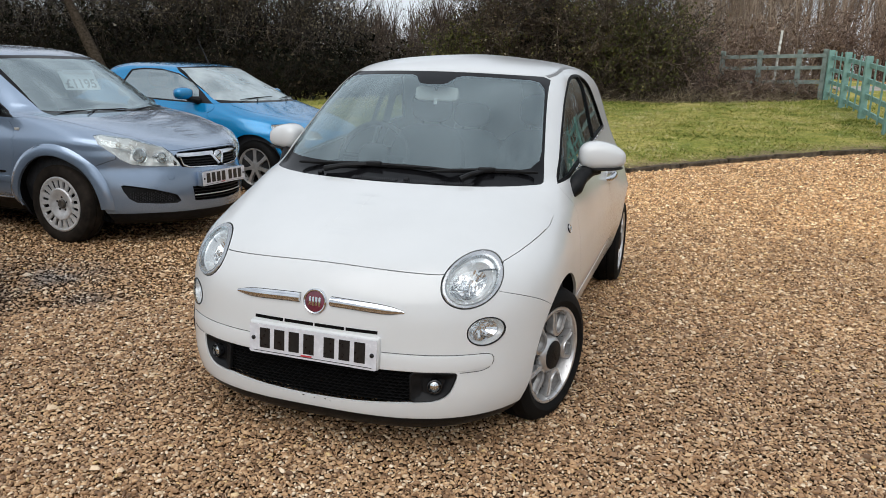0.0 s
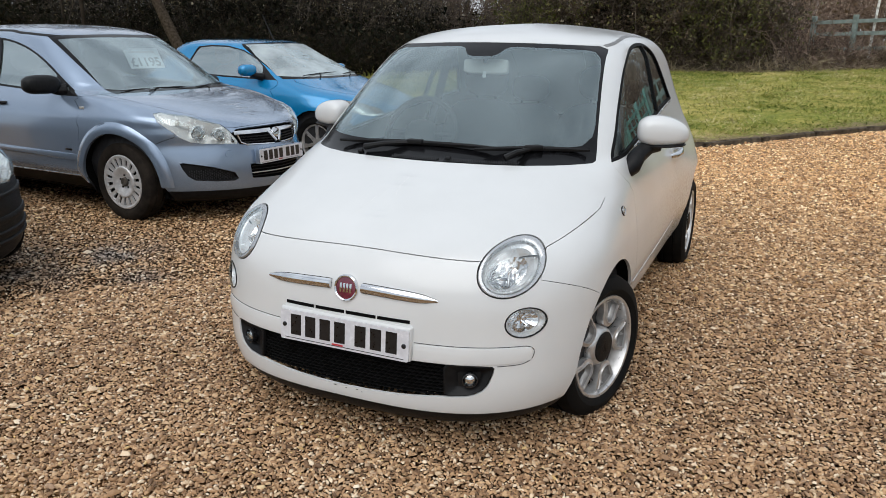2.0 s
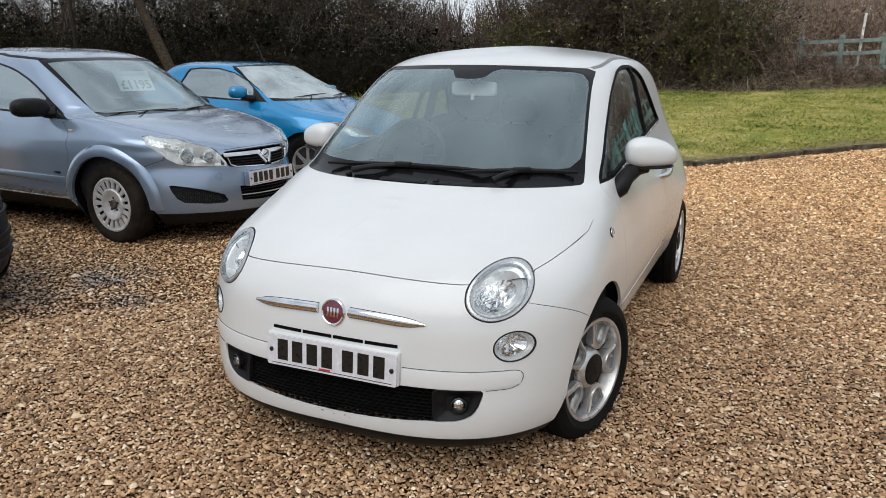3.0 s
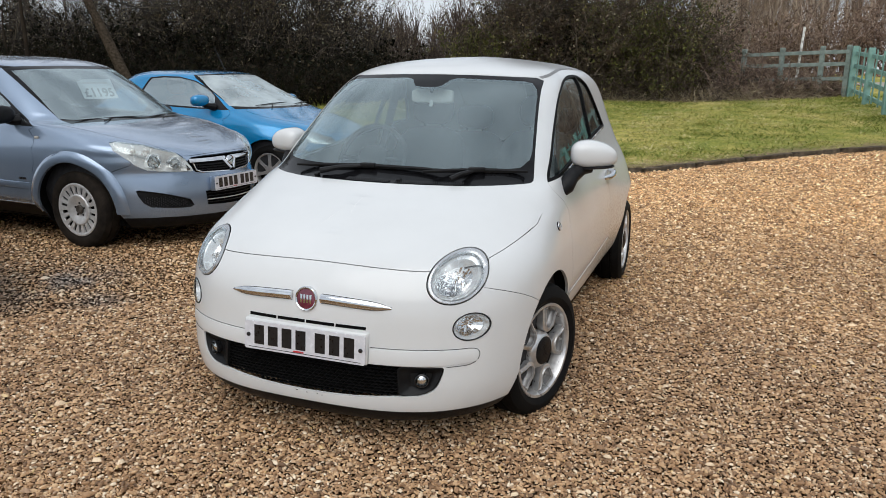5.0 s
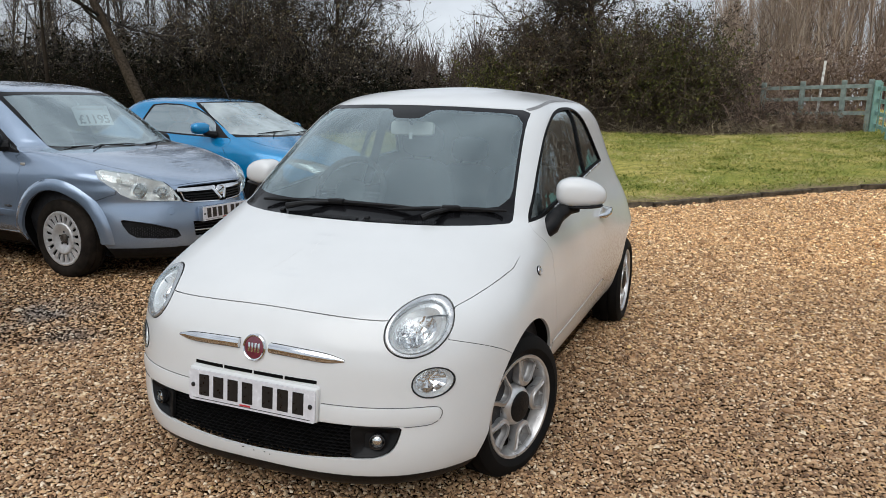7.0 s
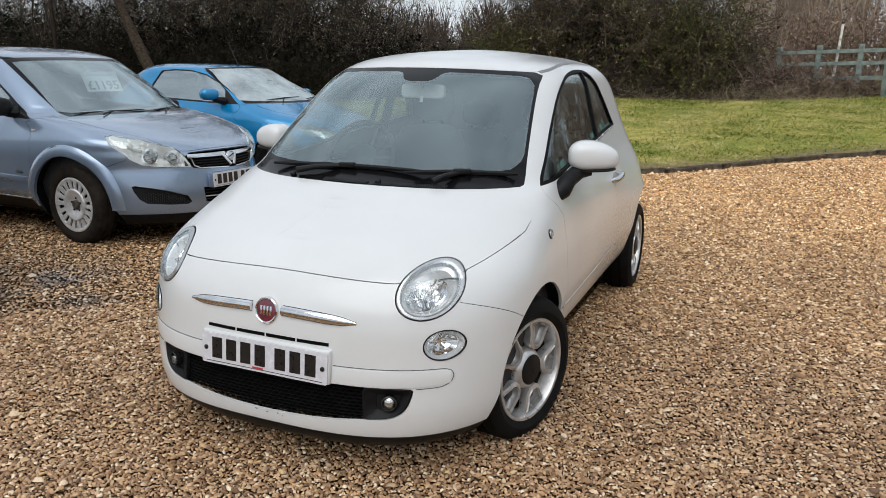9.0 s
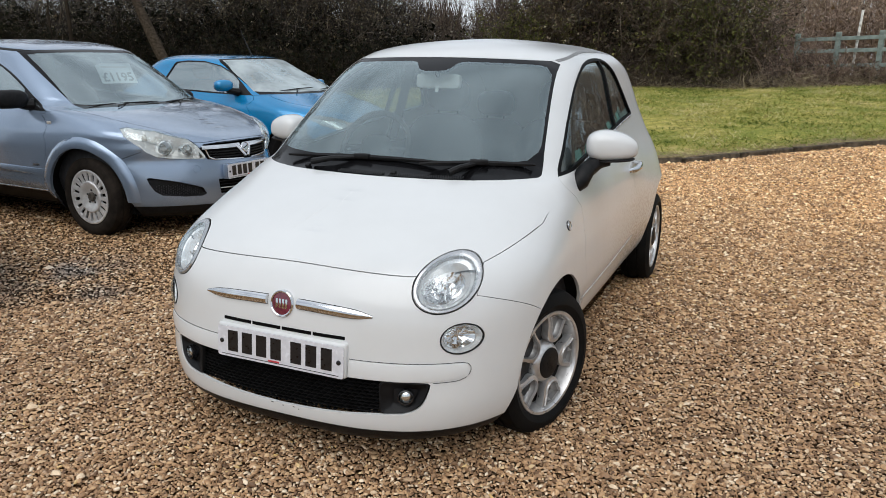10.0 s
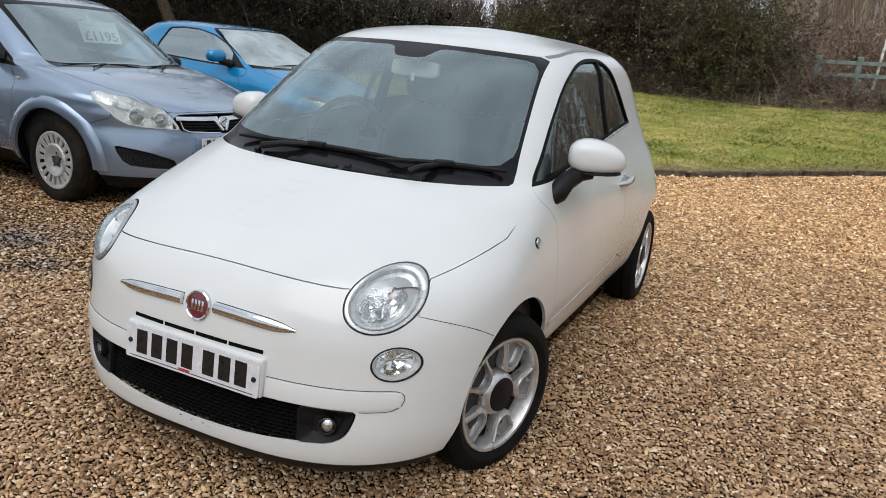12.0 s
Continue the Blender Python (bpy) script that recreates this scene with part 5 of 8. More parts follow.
# ---------------------------------------------------------------- the parked cars beside it
def cabin(car, B, floor, belt, seats_at, wheel_at, half):
    """Dark lining, floor, dashboard, seats and steering wheel."""
    bm = bmesh.new()
    rows = []
    for z in (0.26, 0.45, 0.65, 0.82, belt):
        row = [B.on(0.6 + 2.4 * k / 36, z, -0.07) for k in range(37)]
        rows.append(row + [Vector((-p.x, p.y, p.z)) for p in row[::-1]])
    sheet(bm, rows)
    part("cabin_lining", bm, CABIN, car)
    bm = bmesh.new()
    box(bm, (2 * half, 2.9, 0.02), pose(0, 1.35, floor))
    part("cabin_floor", bm, CABIN, car)
    bm = bmesh.new()
    y0 = B.nose(belt + 0.04) + 0.1
    sheet(bm, [[(x, y0 + dy + 0.25 * (x / half) ** 2, z) for x in [half * (k / 8 - 1) for k in range(17)]] for dy, z in ((0.0, belt), (0.25, belt + 0.005), (0.42, belt - 0.05), (0.5, belt - 0.3))])
    part("dashboard", bm, CABIN, car)
    for x, y in seats_at:
        seat(car, pose(x, y, 0.13))
    steering_wheel(car, wheel_at)


def grey_family_car():
    B = FAMILY
    car = thing("family_car", "grey blue metallic family hatchback with a price card in the windscreen", "car", "cars parked in a row", m=pose(-3.334, 2.309, 0, 0, 0, 86))
    low = B.low
    hoodline = [(0.0, 0.747), (0.2, 0.745), (0.34, 0.738), (0.40, 0.742)]
    hoodside = [(-0.66, 0.775), (-0.50, 0.838), (-0.36, 0.872), (-0.16, 0.915), (0.06, 0.952), (0.26, 0.975)]
    cowl = [(0.72, 0.978), (0.5, 0.982), (0.25, 0.985), (0, 0.986)]
    hood = by_x(B, hoodline) + by_y(B, hoodside) + by_x(B, cowl)
    lamp = by_x(B, [(0.35, 0.620), (0.345, 0.635), (0.385, 0.715), (0.415, 0.768)]) + by_y(B, [(-0.49, 0.834), (-0.33, 0.862), (-0.305, 0.853), (-0.37, 0.80), (-0.44, 0.745), (-0.51, 0.680), (-0.565, 0.642)]) + by_x(B, [(0.55, 0.629), (0.45, 0.623)])
    lamp = lamp[::-1]
    grille = by_x(B, [(0, 0.735), (0.2, 0.733), (0.33, 0.726), (0.372, 0.70), (0.345, 0.635), (0.33, 0.612), (0.2, 0.603), (0, 0.598)])
    lower = by_x(B, [(0, 0.452), (0.15, 0.452), (0.285, 0.455), (0.272, 0.345), (0.15, 0.338), (0, 0.335)])
    intake = by_x(B, [(0.375, 0.352), (0.40, 0.40), (0.52, 0.445), (0.60, 0.468), (0.672, 0.485), (0.685, 0.480), (0.677, 0.44), (0.655, 0.385), (0.62, 0.352), (0.5, 0.338), (0.40, 0.337)])
    bumpline = [(-0.305, 0.612), (-0.42, 0.66), (-0.48, 0.682)]
    bumper = by_x(B, hoodline) + by_y(B, [(-0.66, 0.775), (-0.36, 0.85)] + bumpline[::-1] + [(-0.30, 0.55), (-0.34, 0.33), (-0.34, 0.262)]) + by_x(B, [(0.5, 0.262), (0.25, 0.262), (0, 0.262)])
    lip = by_x(B, [(0, 0.262), (0.25, 0.262), (0.5, 0.262)]) + by_y(B, [(-0.34, 0.262), (-0.34, low)]) + by_x(B, [(0.3, low), (0, low)])
    u0, u1 = B.u_of_x(0.652, 0.974), B.u_of_x(0.574, 1.412)
    edge = [(u0 + (u1 - u0) * t, 0.974 + 0.438 * t) for t in [k / 12 for k in range(13)]]
    screen = by_x(B, [(0, 0.986), (0.25, 0.985), (0.5, 0.982), (0.62, 0.979)]) + edge + by_x(B, [(0.45, 1.425), (0.2, 1.431), (0, 1.433)])
    inner = [(B.u_of_x(0.632 - 0.078 * t, 1.012 + 0.375 * t), 1.012 + 0.375 * t) for t in [k / 12 for k in range(13)]]
    pane = by_x(B, [(0, 1.0), (0.35, 1.0), (0.58, 1.003)]) + inner + by_x(B, [(0.45, 1.400), (0.2, 1.407), (0, 1.408)])
    dlo = spline([(0.45, 0.955), (0.62, 1.045), (0.82, 1.160), (1.01, 1.252), (1.265, 1.339), (1.555, 1.393), (1.9, 1.403), (2.2, 1.387), (2.5, 1.33), (2.66, 1.22), (2.72, 1.10)], 4)
    dlo += spline([(2.6, 1.065), (2.0, 1.03), (1.5, 1.005), (0.9, 0.975)], 3)
    lit = inset(dlo, 0.014)
    p1 = halved(lit, (1.525, 0.95), (1.595, 1.42))
    p2 = halved(halved(lit, (1.675, 1.42), (1.605, 0.95)), (2.32, 0.95), (2.30, 1.42))
    sail = [(0.46, 0.957), (0.63, 1.045), (0.76, 1.122), (0.79, 1.04), (0.79, 0.969)]
    doorline = [(0.40, 0.33), (0.40, 0.6), (0.385, 0.84), (0.44, 0.955)]
    door = by_y(B, doorline + [(1.62, 1.40), (1.58, 1.0), (1.58, 0.33)])
    back = by_y(B, [(1.58, 0.33), (1.58, 1.0), (1.62, 1.40), (2.40, 1.39), (2.42, 1.05), (2.35, 0.75), (2.18, 0.55), (2.1, 0.33)])
    sill = by_y(B, [(0.36, 0.325), (2.27, 0.325), (2.27, low), (0.36, low)])
    wing = hood[3:10] + by_y(B, [(0.44, 0.955)] + doorline[::-1] + [(0.35, 0.325), (-0.30, 0.325)] + bumpline)
    roofside = [(0.93, 1.415), (1.15, 1.435), (1.5, 1.465), (1.9, 1.470), (2.3, 1.455), (2.6, 1.40)]
    roof = by_x(B, [(0, 1.433), (0.2, 1.431), (0.45, 1.425), (0.58, 1.414)]) + by_y(B, roofside) + [(3, 1.40), (3, B.top), (0, B.top)]
    strip = by_y(B, [(y, z - 0.016) for y, z in roofside] + [(y, z) for y, z in roofside[::-1]])
    g = 0.0025
    R = [("hole", lamp, None, "", 0, 0, ""), ("hole", grille, None, "", 0, 0, ""), ("hole", lower, None, "", 0, 0, ""), ("hole", intake, None, "", 0, 0, ""),
         ("hole", by_y(B, arch(0.0, 0.325, 0.372, low)), None, "", 0, 0, ""), ("hole", by_y(B, arch(2.614, 0.325, 0.372, low)), None, "", 0, 0, ""),
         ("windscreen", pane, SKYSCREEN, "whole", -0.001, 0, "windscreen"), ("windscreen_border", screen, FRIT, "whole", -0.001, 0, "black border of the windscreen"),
         ("hood", hood, SILVERBLUE, "whole", 0, g, "grey blue bonnet"), ("front_lip", lip, BLACK, "whole", -0.004, 0, "black plastic lip"), ("front_bumper", bumper, SILVERBLUE, "whole", 0, g, "grey blue bumper"),
         ("sail_trim", by_y(B, sail), BLACK, "pair", 0.001, 0, "black mirror sail"), ("door_window", by_y(B, p1), CLEARGLASS, "pair", -0.008, 0, "side window"), ("rear_door_window", by_y(B, p2), CLEARGLASS, "pair", -0.008, 0, "side window"),
         ("window_trim", by_y(B, dlo), BLACK, "pair", 0.001, 0, "black window surround"), ("fender", wing, SILVERBLUE, "pair", 0, g * 0.7, "grey blue front wing"),
         ("door", door, SILVERBLUE, "pair", 0, g * 0.7, "grey blue door"), ("rear_door", back, SILVERBLUE, "pair", 0, g * 0.7, "grey blue door"), ("sill", sill, BLACK, "pair", 0.002, 0, "black sill"),
         ("gutter_strip", strip, BLACK, "pair", 0.001, 0, "black roof strip"), ("roof", roof, SILVERBLUE, "whole", 0, 0.001, "grey blue roof"),
         ("rear_body", [(0, low), (3, low), (3, B.top), (0, B.top)], SILVERBLUE, "whole", 0, 0.001, "grey blue rear body")]
    skin(car, B, R, step=0.035)
    for s in (1, -1):
        bm = bmesh.new()
        dome(bm, B, lamp, [(1.0, -0.001), (0.97, 0.004), (0.85, 0.009), (0.6, 0.014), (0.3, 0.017), (0.1, 0.018)], s, uz=True)
        head = part("headlight", bm, OLDLENS, car, "large hazed headlight")
        bm = bmesh.new()
        dome(bm, B, lamp, [(1.01, -0.004), (0.94, -0.03), (0.7, -0.07), (0.4, -0.10), (0.1, -0.11)], s, uz=True)
        part("reflector", bm, FROST, head)
        for x, z, r in ((0.578, 0.71, 0.058), (0.455, 0.692, 0.047)):
            bm = bmesh.new()
            p = B.on(B.u_of_x(x, z), z, -0.03)
            n = B.normal(B.u_of_x(x, z), z)
            m = Matrix.Translation((p.x * s, p.y, p.z)) @ Vector((n.x * 0.6 * s, n.y - 0.4, 0.05)).to_track_quat("Z", "Y").to_matrix().to_4x4()
            lathe(bm, [(r, -0.05), (r, 0.0), (r * 0.93, 0.006), (r * 0.84, 0.0), (r * 0.8, -0.02), (r * 0.5, -0.045), (0, -0.05)], 28, m)
            part("projector", bm, CHROME, head)
            bm = bmesh.new()
            lathe(bm, [(r * 0.78, -0.02), (r * 0.5, -0.004), (0, 0.002)], 24, m)
            part("projector_lens", bm, LENS, head)
        bm = bmesh.new()
        p = B.on(B.u_of_x(0.655, 0.805), 0.805, -0.03)
        blob(bm, (0.05, 0.04, 0.05), Matrix.Translation((p.x * s, p.y, p.z)), 8, 14)
        part("indicator_bulb", bm, AMBER, head)
        # side intake, flare, mirror, repeater, handle
        bm = bmesh.new()
        pocket = [(0.375, 0.352), (0.40, 0.40), (0.52, 0.445), (0.60, 0.468), (0.672, 0.485), (0.685, 0.480), (0.677, 0.44), (0.655, 0.385), (0.62, 0.352), (0.5, 0.338), (0.40, 0.337)][::-1]
        dome(bm, B, pocket, [(1.02, 0.0), (0.98, -0.012), (0.9, -0.022), (0.5, -0.024), (0.1, -0.024)], s)
        air = part("side_intake", bm, BLACK, car, "black side intake")
        bm = bmesh.new()
        for k in range(22):
            for j in range(4):
                x, z = 0.42 + 0.0115 * k, 0.352 + 0.02 * j + (k % 2) * 0.01
                if z < 0.36 + (x - 0.40) * 0.36 + 0.02 and x < 0.66:
                    p = B.on(B.u_of_x(x, z), z, -0.019)
                    box(bm, (0.008, 0.004, 0.012), Matrix.Translation((p.x * s, p.y, p.z)) @ pose(0, 0, 0, 0, 0, s * 40))
        part("intake_comb", bm, CABIN, air, sharp=0)
        for cy in (0.0, 2.614):
            bm = bmesh.new()
            rows = []
            for k in range(29):
                a = math.pi * (-0.02 + 1.06 * k / 28)
                row = []
                for r, off in ((0.370, -0.01), (0.371, 0.012), (0.385, 0.017), (0.425, 0.014), (0.450, 0.008), (0.462, -0.003)):
                    y, z = cy - r * math.cos(a), max(0.325 + r * math.sin(a), low)
                    p = B.on(B.u_of_y(y, z), z, off)
                    row.append((p.x * s, p.y, p.z))
                rows.append(row)
            sheet(bm, rows)
            bmesh.ops.recalc_face_normals(bm, faces=bm.faces[:])
            part("wheel_arch_flare", bm, SILVERBLUE, car)
        bm = bmesh.new()
        blob(bm, (0.29, 0.16, 0.15), pose(s * 0.93, 0.69 if s < 0 else 0.79, 1.045 if s < 0 else 0.975, 0, 0, s * 12), 14, 26, 2.8, 0.05)
        mirror = part("door_mirror", bm, BLACK, car, "black plastic door mirror")
        bm = bmesh.new()
        tube(bm, [(s * 0.765, 0.62, 1.0), (s * 0.82, 0.655, 1.0), (s * 0.88, 0.68, 1.02)], [0.05, 0.042, 0.04], 10)
        part("mirror_stalk", bm, BLACK, mirror)
        p = B.on(B.u_of_y(0.362, 0.874), 0.874)
        bm = bmesh.new()
        box(bm, (0.012, 0.05, 0.022), pose(s * (p.x + 0.002), 0.362, 0.874, 0, 0, s * 3), 0.004)
        part("side_indicator", bm, AMBER, car)
        for y in (1.42, 2.22):
            p = B.on(B.u_of_y(y, 0.872), 0.872)
            bm = bmesh.new()
            tube(bm, [(s * p.x, y - 0.09, 0.868), (s * (p.x + 0.03), y - 0.06, 0.872), (s * (p.x + 0.034), y + 0.05, 0.874), (s * p.x, y + 0.09, 0.872)], 0.013, 8)
            part("door_handle", bm, BLACK, car)
        bm = bmesh.new()
        lay(bm, B, by_y(B, [(0.38 + 1.88 * k / 16, 0.327) for k in range(17)]), 0.006, 0.005, s)
        part("sill_strip", bm, SATIN, car, "thin pale strip along the sill")
        for y0, y1 in ((0.43, 1.56), (1.61, 2.13)):
            bm = bmesh.new()
            lay(bm, B, by_y(B, [(y0 + (y1 - y0) * k / 12, 0.475 + 0.012 * (y0 + (y1 - y0) * k / 12)) for k in range(13)]), 0.028, lambda t: 0.012 * min(1, 8 * t + 0.1, 8 - 8 * t + 0.1), s)
            part("door_moulding", bm, SILVERBLUE, car)
        bm = bmesh.new()
        p = B.on(B.u_of_y(0.52, 0.515), 0.515)
        box(bm, (0.003, 0.085, 0.016), pose(s * (p.x + 0.001), 0.52, 0.54))
        part("model_script_bar", bm, CHROME, car)
    p, n = B.on(B.u_of_x(0.42, 0.545), 0.545, 0.001), B.normal(B.u_of_x(0.42, 0.545), 0.545)
    bm = bmesh.new()
    lathe(bm, [(0.030, -0.003), (0.030, 0.0005), (0.0275, 0.0005), (0.0275, -0.001), (0.0265, 0.0015), (0, 0.002)], 28, Matrix.Translation((-p.x, p.y, p.z)) @ Vector((-n.x, n.y, n.z)).to_track_quat("Z", "Y").to_matrix().to_4x4())
    part("tow_eye_cover", bm, SILVERBLUE, car)
    # grille: bright frame, dark slats and the badge on a pointed bar
    bm = bmesh.new()
    sheet(bm, [[(math.copysign(p.x, x), p.y, p.z) for x in [k * 0.02 - 0.38 for k in range(39)] for p in [B.on(B.u_of_x(abs(x), z), z, -0.03)]] for z in (0.595, 0.67, 0.74)])
    front = part("grille", bm, DARKVOID, car, "grille with a chrome frame and dark slats")
    for z, w in ((0.625, 0.31), (0.645, 0.325), (0.665, 0.34)):
        for s in (1, -1):
            bm = bmesh.new()
            lay(bm, B, by_x(B, [(0.045 + (w - 0.045) * k / 8, z) for k in range(9)]), 0.0045, 0.003, s)
            part("slat", bm, BLACK, front)
    for s in (1, -1):
        bm = bmesh.new()
        lay(bm, B, by_x(B, [(0.03 + 0.33 * k / 12, 0.700) for k in range(13)]), lambda t: 0.020 - 0.003 * t, 0.007, s)
        part("chrome_bar", bm, CHROME, front)
        bm = bmesh.new()
        lay(bm, B, by_x(B, [(0.34 - 0.005 * k, 0.69 - 0.016 * k) for k in range(5)] + [(0.28 - 0.06 * k, 0.606 - 0.002 * k) for k in range(5)]), 0.006, 0.006, s)
        part("chrome_edge", bm, CHROME, front)
        bm = bmesh.new()
        lay(bm, B, by_x(B, [(0.075 - 0.012 * k, 0.705 - 0.018 * k) for k in range(6)]), 0.015, 0.012, s)
        part("chrome_wing", bm, CHROME, front)
    bm = bmesh.new()
    c = B.on(0, 0.675, 0.014)
    face = Matrix.Translation(c) @ pose(0, 0, 0, 82)
    lathe(bm, [(0.04, -0.012), (0.04, 0.004), (0.035, 0.008), (0.031, 0.004), (0, 0.006)], 32, face)
    part("nose_badge", bm, CHROME, front, "round chrome badge")
    bm = bmesh.new()
    box(bm, (0.05, 0.006, 0.004), face @ pose(0, 0.003, 0.007, 0, 0, 25), 0.001)
    part("badge_bar", bm, BLACK, front)
    bm = bmesh.new()
    sheet(bm, [[(math.copysign(p.x, x), p.y, p.z) for x in [k * 0.02 - 0.30 for k in range(31)] for p in [B.on(B.u_of_x(abs(x), z), z, -0.03)]] for z in (0.325, 0.40, 0.465)])
    under = part("lower_grille", bm, DARKVOID, car, "black lower grille with slats")
    for z in (0.36, 0.385, 0.41, 0.435):
        bm = bmesh.new()
        for s in (1, -1):
            lay(bm, B, by_x(B, [(0.275 * k / 8, z) for k in range(9)]), 0.004, 0.002, s)
        part("slat", bm, COVER if z == 0.385 else BLACK, under)
    number_plate(car, pose(0, -0.933, 0.515, 87, 0, 0))
    bm = bmesh.new()
    box(bm, (0.53, 0.05, 0.12), pose(0, -0.905, 0.515), 0.008)
    part("plate_bracket", bm, SILVERBLUE, car)

    def on_screen(x, z, off=0.02):
        p = B.on(B.u_of_x(abs(x), z), z, off)
        return Vector((math.copysign(p.x, x), p.y, p.z))
    wiper(car, on_screen(-0.58, 0.990, 0.006), on_screen(-0.42, 0.978, 0.012), on_screen(0.06, 0.998, 0.006), (0, -0.003, 0.004), 0.0055)
    wiper(car, on_screen(0.10, 0.990, 0.006), on_screen(0.20, 0.978, 0.012), on_screen(0.60, 0.998, 0.006), (0, -0.003, 0.004), 0.0055)
    cabin(car, B, 0.26, 0.94, ((-0.37, 1.35), (0.37, 1.35), (-0.35, 2.2), (0.35, 2.2)), pose(-0.37, 0.86, 0.92, 62), 0.72)
    bm = bmesh.new()
    blob(bm, (0.25, 0.04, 0.075), pose(0, 0.93, 1.33, -8), 8, 20, 3.0)
    part("interior_mirror", bm, CABIN, car)
    wheelhouse(car, B, 0.0, 0.325, 0.382, 0.5)
    wheelhouse(car, B, 2.614, 0.325, 0.382, 0.5)
    for s in (1, -1):
        for y in (0.0, 2.614):
            wheel(car, pose(s * 0.805, y, 0.312, 0, 90 * s, 0), 0.317, 0.213, 0.195, "cover", DUSTYRUBBER)
    bm = bmesh.new()
    box(bm, (1.34, 3.4, 0.05), pose(0, 1.3, 0.21))
    part("underbody", bm, DARKVOID, car)
    # price card behind the windscreen
    card = thing("price_card", "white price card standing inside the windscreen", "sign", m=pose(-3.334, 2.309, 0, 0, 0, 86) @ pose(0.27, 0.90, 1.222, 58, 0, -6))
    bm = bmesh.new()
    prism(bm, rounded(0.36, 0.21, 0.01), 0.002)
    part("card", bm, PAPER, card)
    txt = bpy.data.curves.new("price", "FONT")
    txt.body, txt.size, txt.align_x, txt.extrude, txt.offset = "£1195", 0.125, "CENTER", 0.0004, 0.003
    cut = new("price_text_source", txt)
    me = bpy.data.meshes.new_from_object(cut.evaluated_get(bpy.context.evaluated_depsgraph_get()))
    bpy.data.objects.remove(cut)
    me.materials.clear()
    me.materials.append(GREYSTRIP)
    price = new("price_figures", me)
    price.parent = card
    price.matrix_basis = pose(0, -0.082, 0.001)
    tagged(price, "price in large dark figures")
    bm = bmesh.new()
    box(bm, (0.26, 0.02, 0.0008), pose(0, 0.065, 0.0006))
    part("heading_bar", bm, SCUFF, card)


def blue_coupe():
    B = COUPE
    car = thing("coupe_car", "bright blue metallic coupe with a folding hard top", "car", "cars parked in a row", m=pose(-3.31, 4.947, 0, 0, 0, 86))
    low = B.low
    hoodside = [(-0.50, 0.765), (-0.2, 0.83), (0.1, 0.885), (0.34, 0.94), (0.40, 0.965)]
    hood = by_x(B, [(0, 0.72), (0.25, 0.72), (0.45, 0.735)]) + by_y(B, hoodside) + by_x(B, [(0.6, 0.972), (0.35, 0.972), (0, 0.972)])
    u0, u1 = B.u_of_x(0.70, 0.965), B.u_of_x(0.53, 1.342)
    edge = [(u0 + (u1 - u0) * t, 0.968 + 0.374 * t) for t in [k / 10 for k in range(11)]]
    screen = by_x(B, [(0, 0.972), (0.35, 0.972), (0.6, 0.972)]) + edge + by_x(B, [(0.4, 1.352), (0.2, 1.358), (0, 1.36)])
    pane = by_x(B, [(0, 0.992), (0.35, 0.992), (0.58, 0.995)]) + [(B.u_of_x(0.687 - 0.160 * t, 1.002 + 0.330 * t), 1.002 + 0.330 * t) for t in [k / 10 for k in range(11)]] + by_x(B, [(0.4, 1.338), (0.2, 1.345), (0, 1.347)])
    side = [(0.57, 0.958), (0.745, 1.064), (0.953, 1.190), (1.152, 1.272), (1.4, 1.319), (1.662, 1.323), (1.845, 1.305), (1.926, 1.203), (1.986, 1.06), (1.955, 1.0), (1.69, 0.985), (1.1, 0.965)]
    glassin = [(0.83, 1.109), (0.96, 1.187), (1.155, 1.266), (1.4, 1.313), (1.66, 1.317), (1.835, 1.298), (1.915, 1.20), (1.975, 1.06), (1.935, 1.013), (1.69, 1.0), (1.1, 0.98), (0.81, 0.972)]
    lamp = by_x(B, [(0.40, 0.62), (0.42, 0.68), (0.52, 0.74), (0.62, 0.77), (0.70, 0.765), (0.73, 0.73), (0.70, 0.67), (0.6, 0.62), (0.48, 0.605)])[::-1]
    bumper = by_x(B, [(0, 0.72), (0.25, 0.72), (0.45, 0.735)]) + by_y(B, [(-0.50, 0.765), (-0.40, 0.62), (-0.29, 0.52), (-0.34, low)]) + [(0, low)]
    door = by_y(B, [(0.60, 0.30), (0.60, 0.86), (0.57, 0.958), (1.9, 1.0), (1.95, 0.75), (1.85, 0.30)])
    wing = hood[2:8] + by_y(B, [(0.57, 0.958), (0.60, 0.86), (0.60, 0.30), (-0.29, 0.30), (-0.29, 0.52), (-0.40, 0.62)])
    roofpanel = by_x(B, [(0, 1.36), (0.2, 1.358), (0.4, 1.352)]) + by_y(B, [(1.08, 1.352), (1.25, 1.367), (1.5, 1.375), (1.75, 1.372), (1.95, 1.36)]) + [(3, 1.372), (3, B.top), (0, B.top)]
    g = 0.003
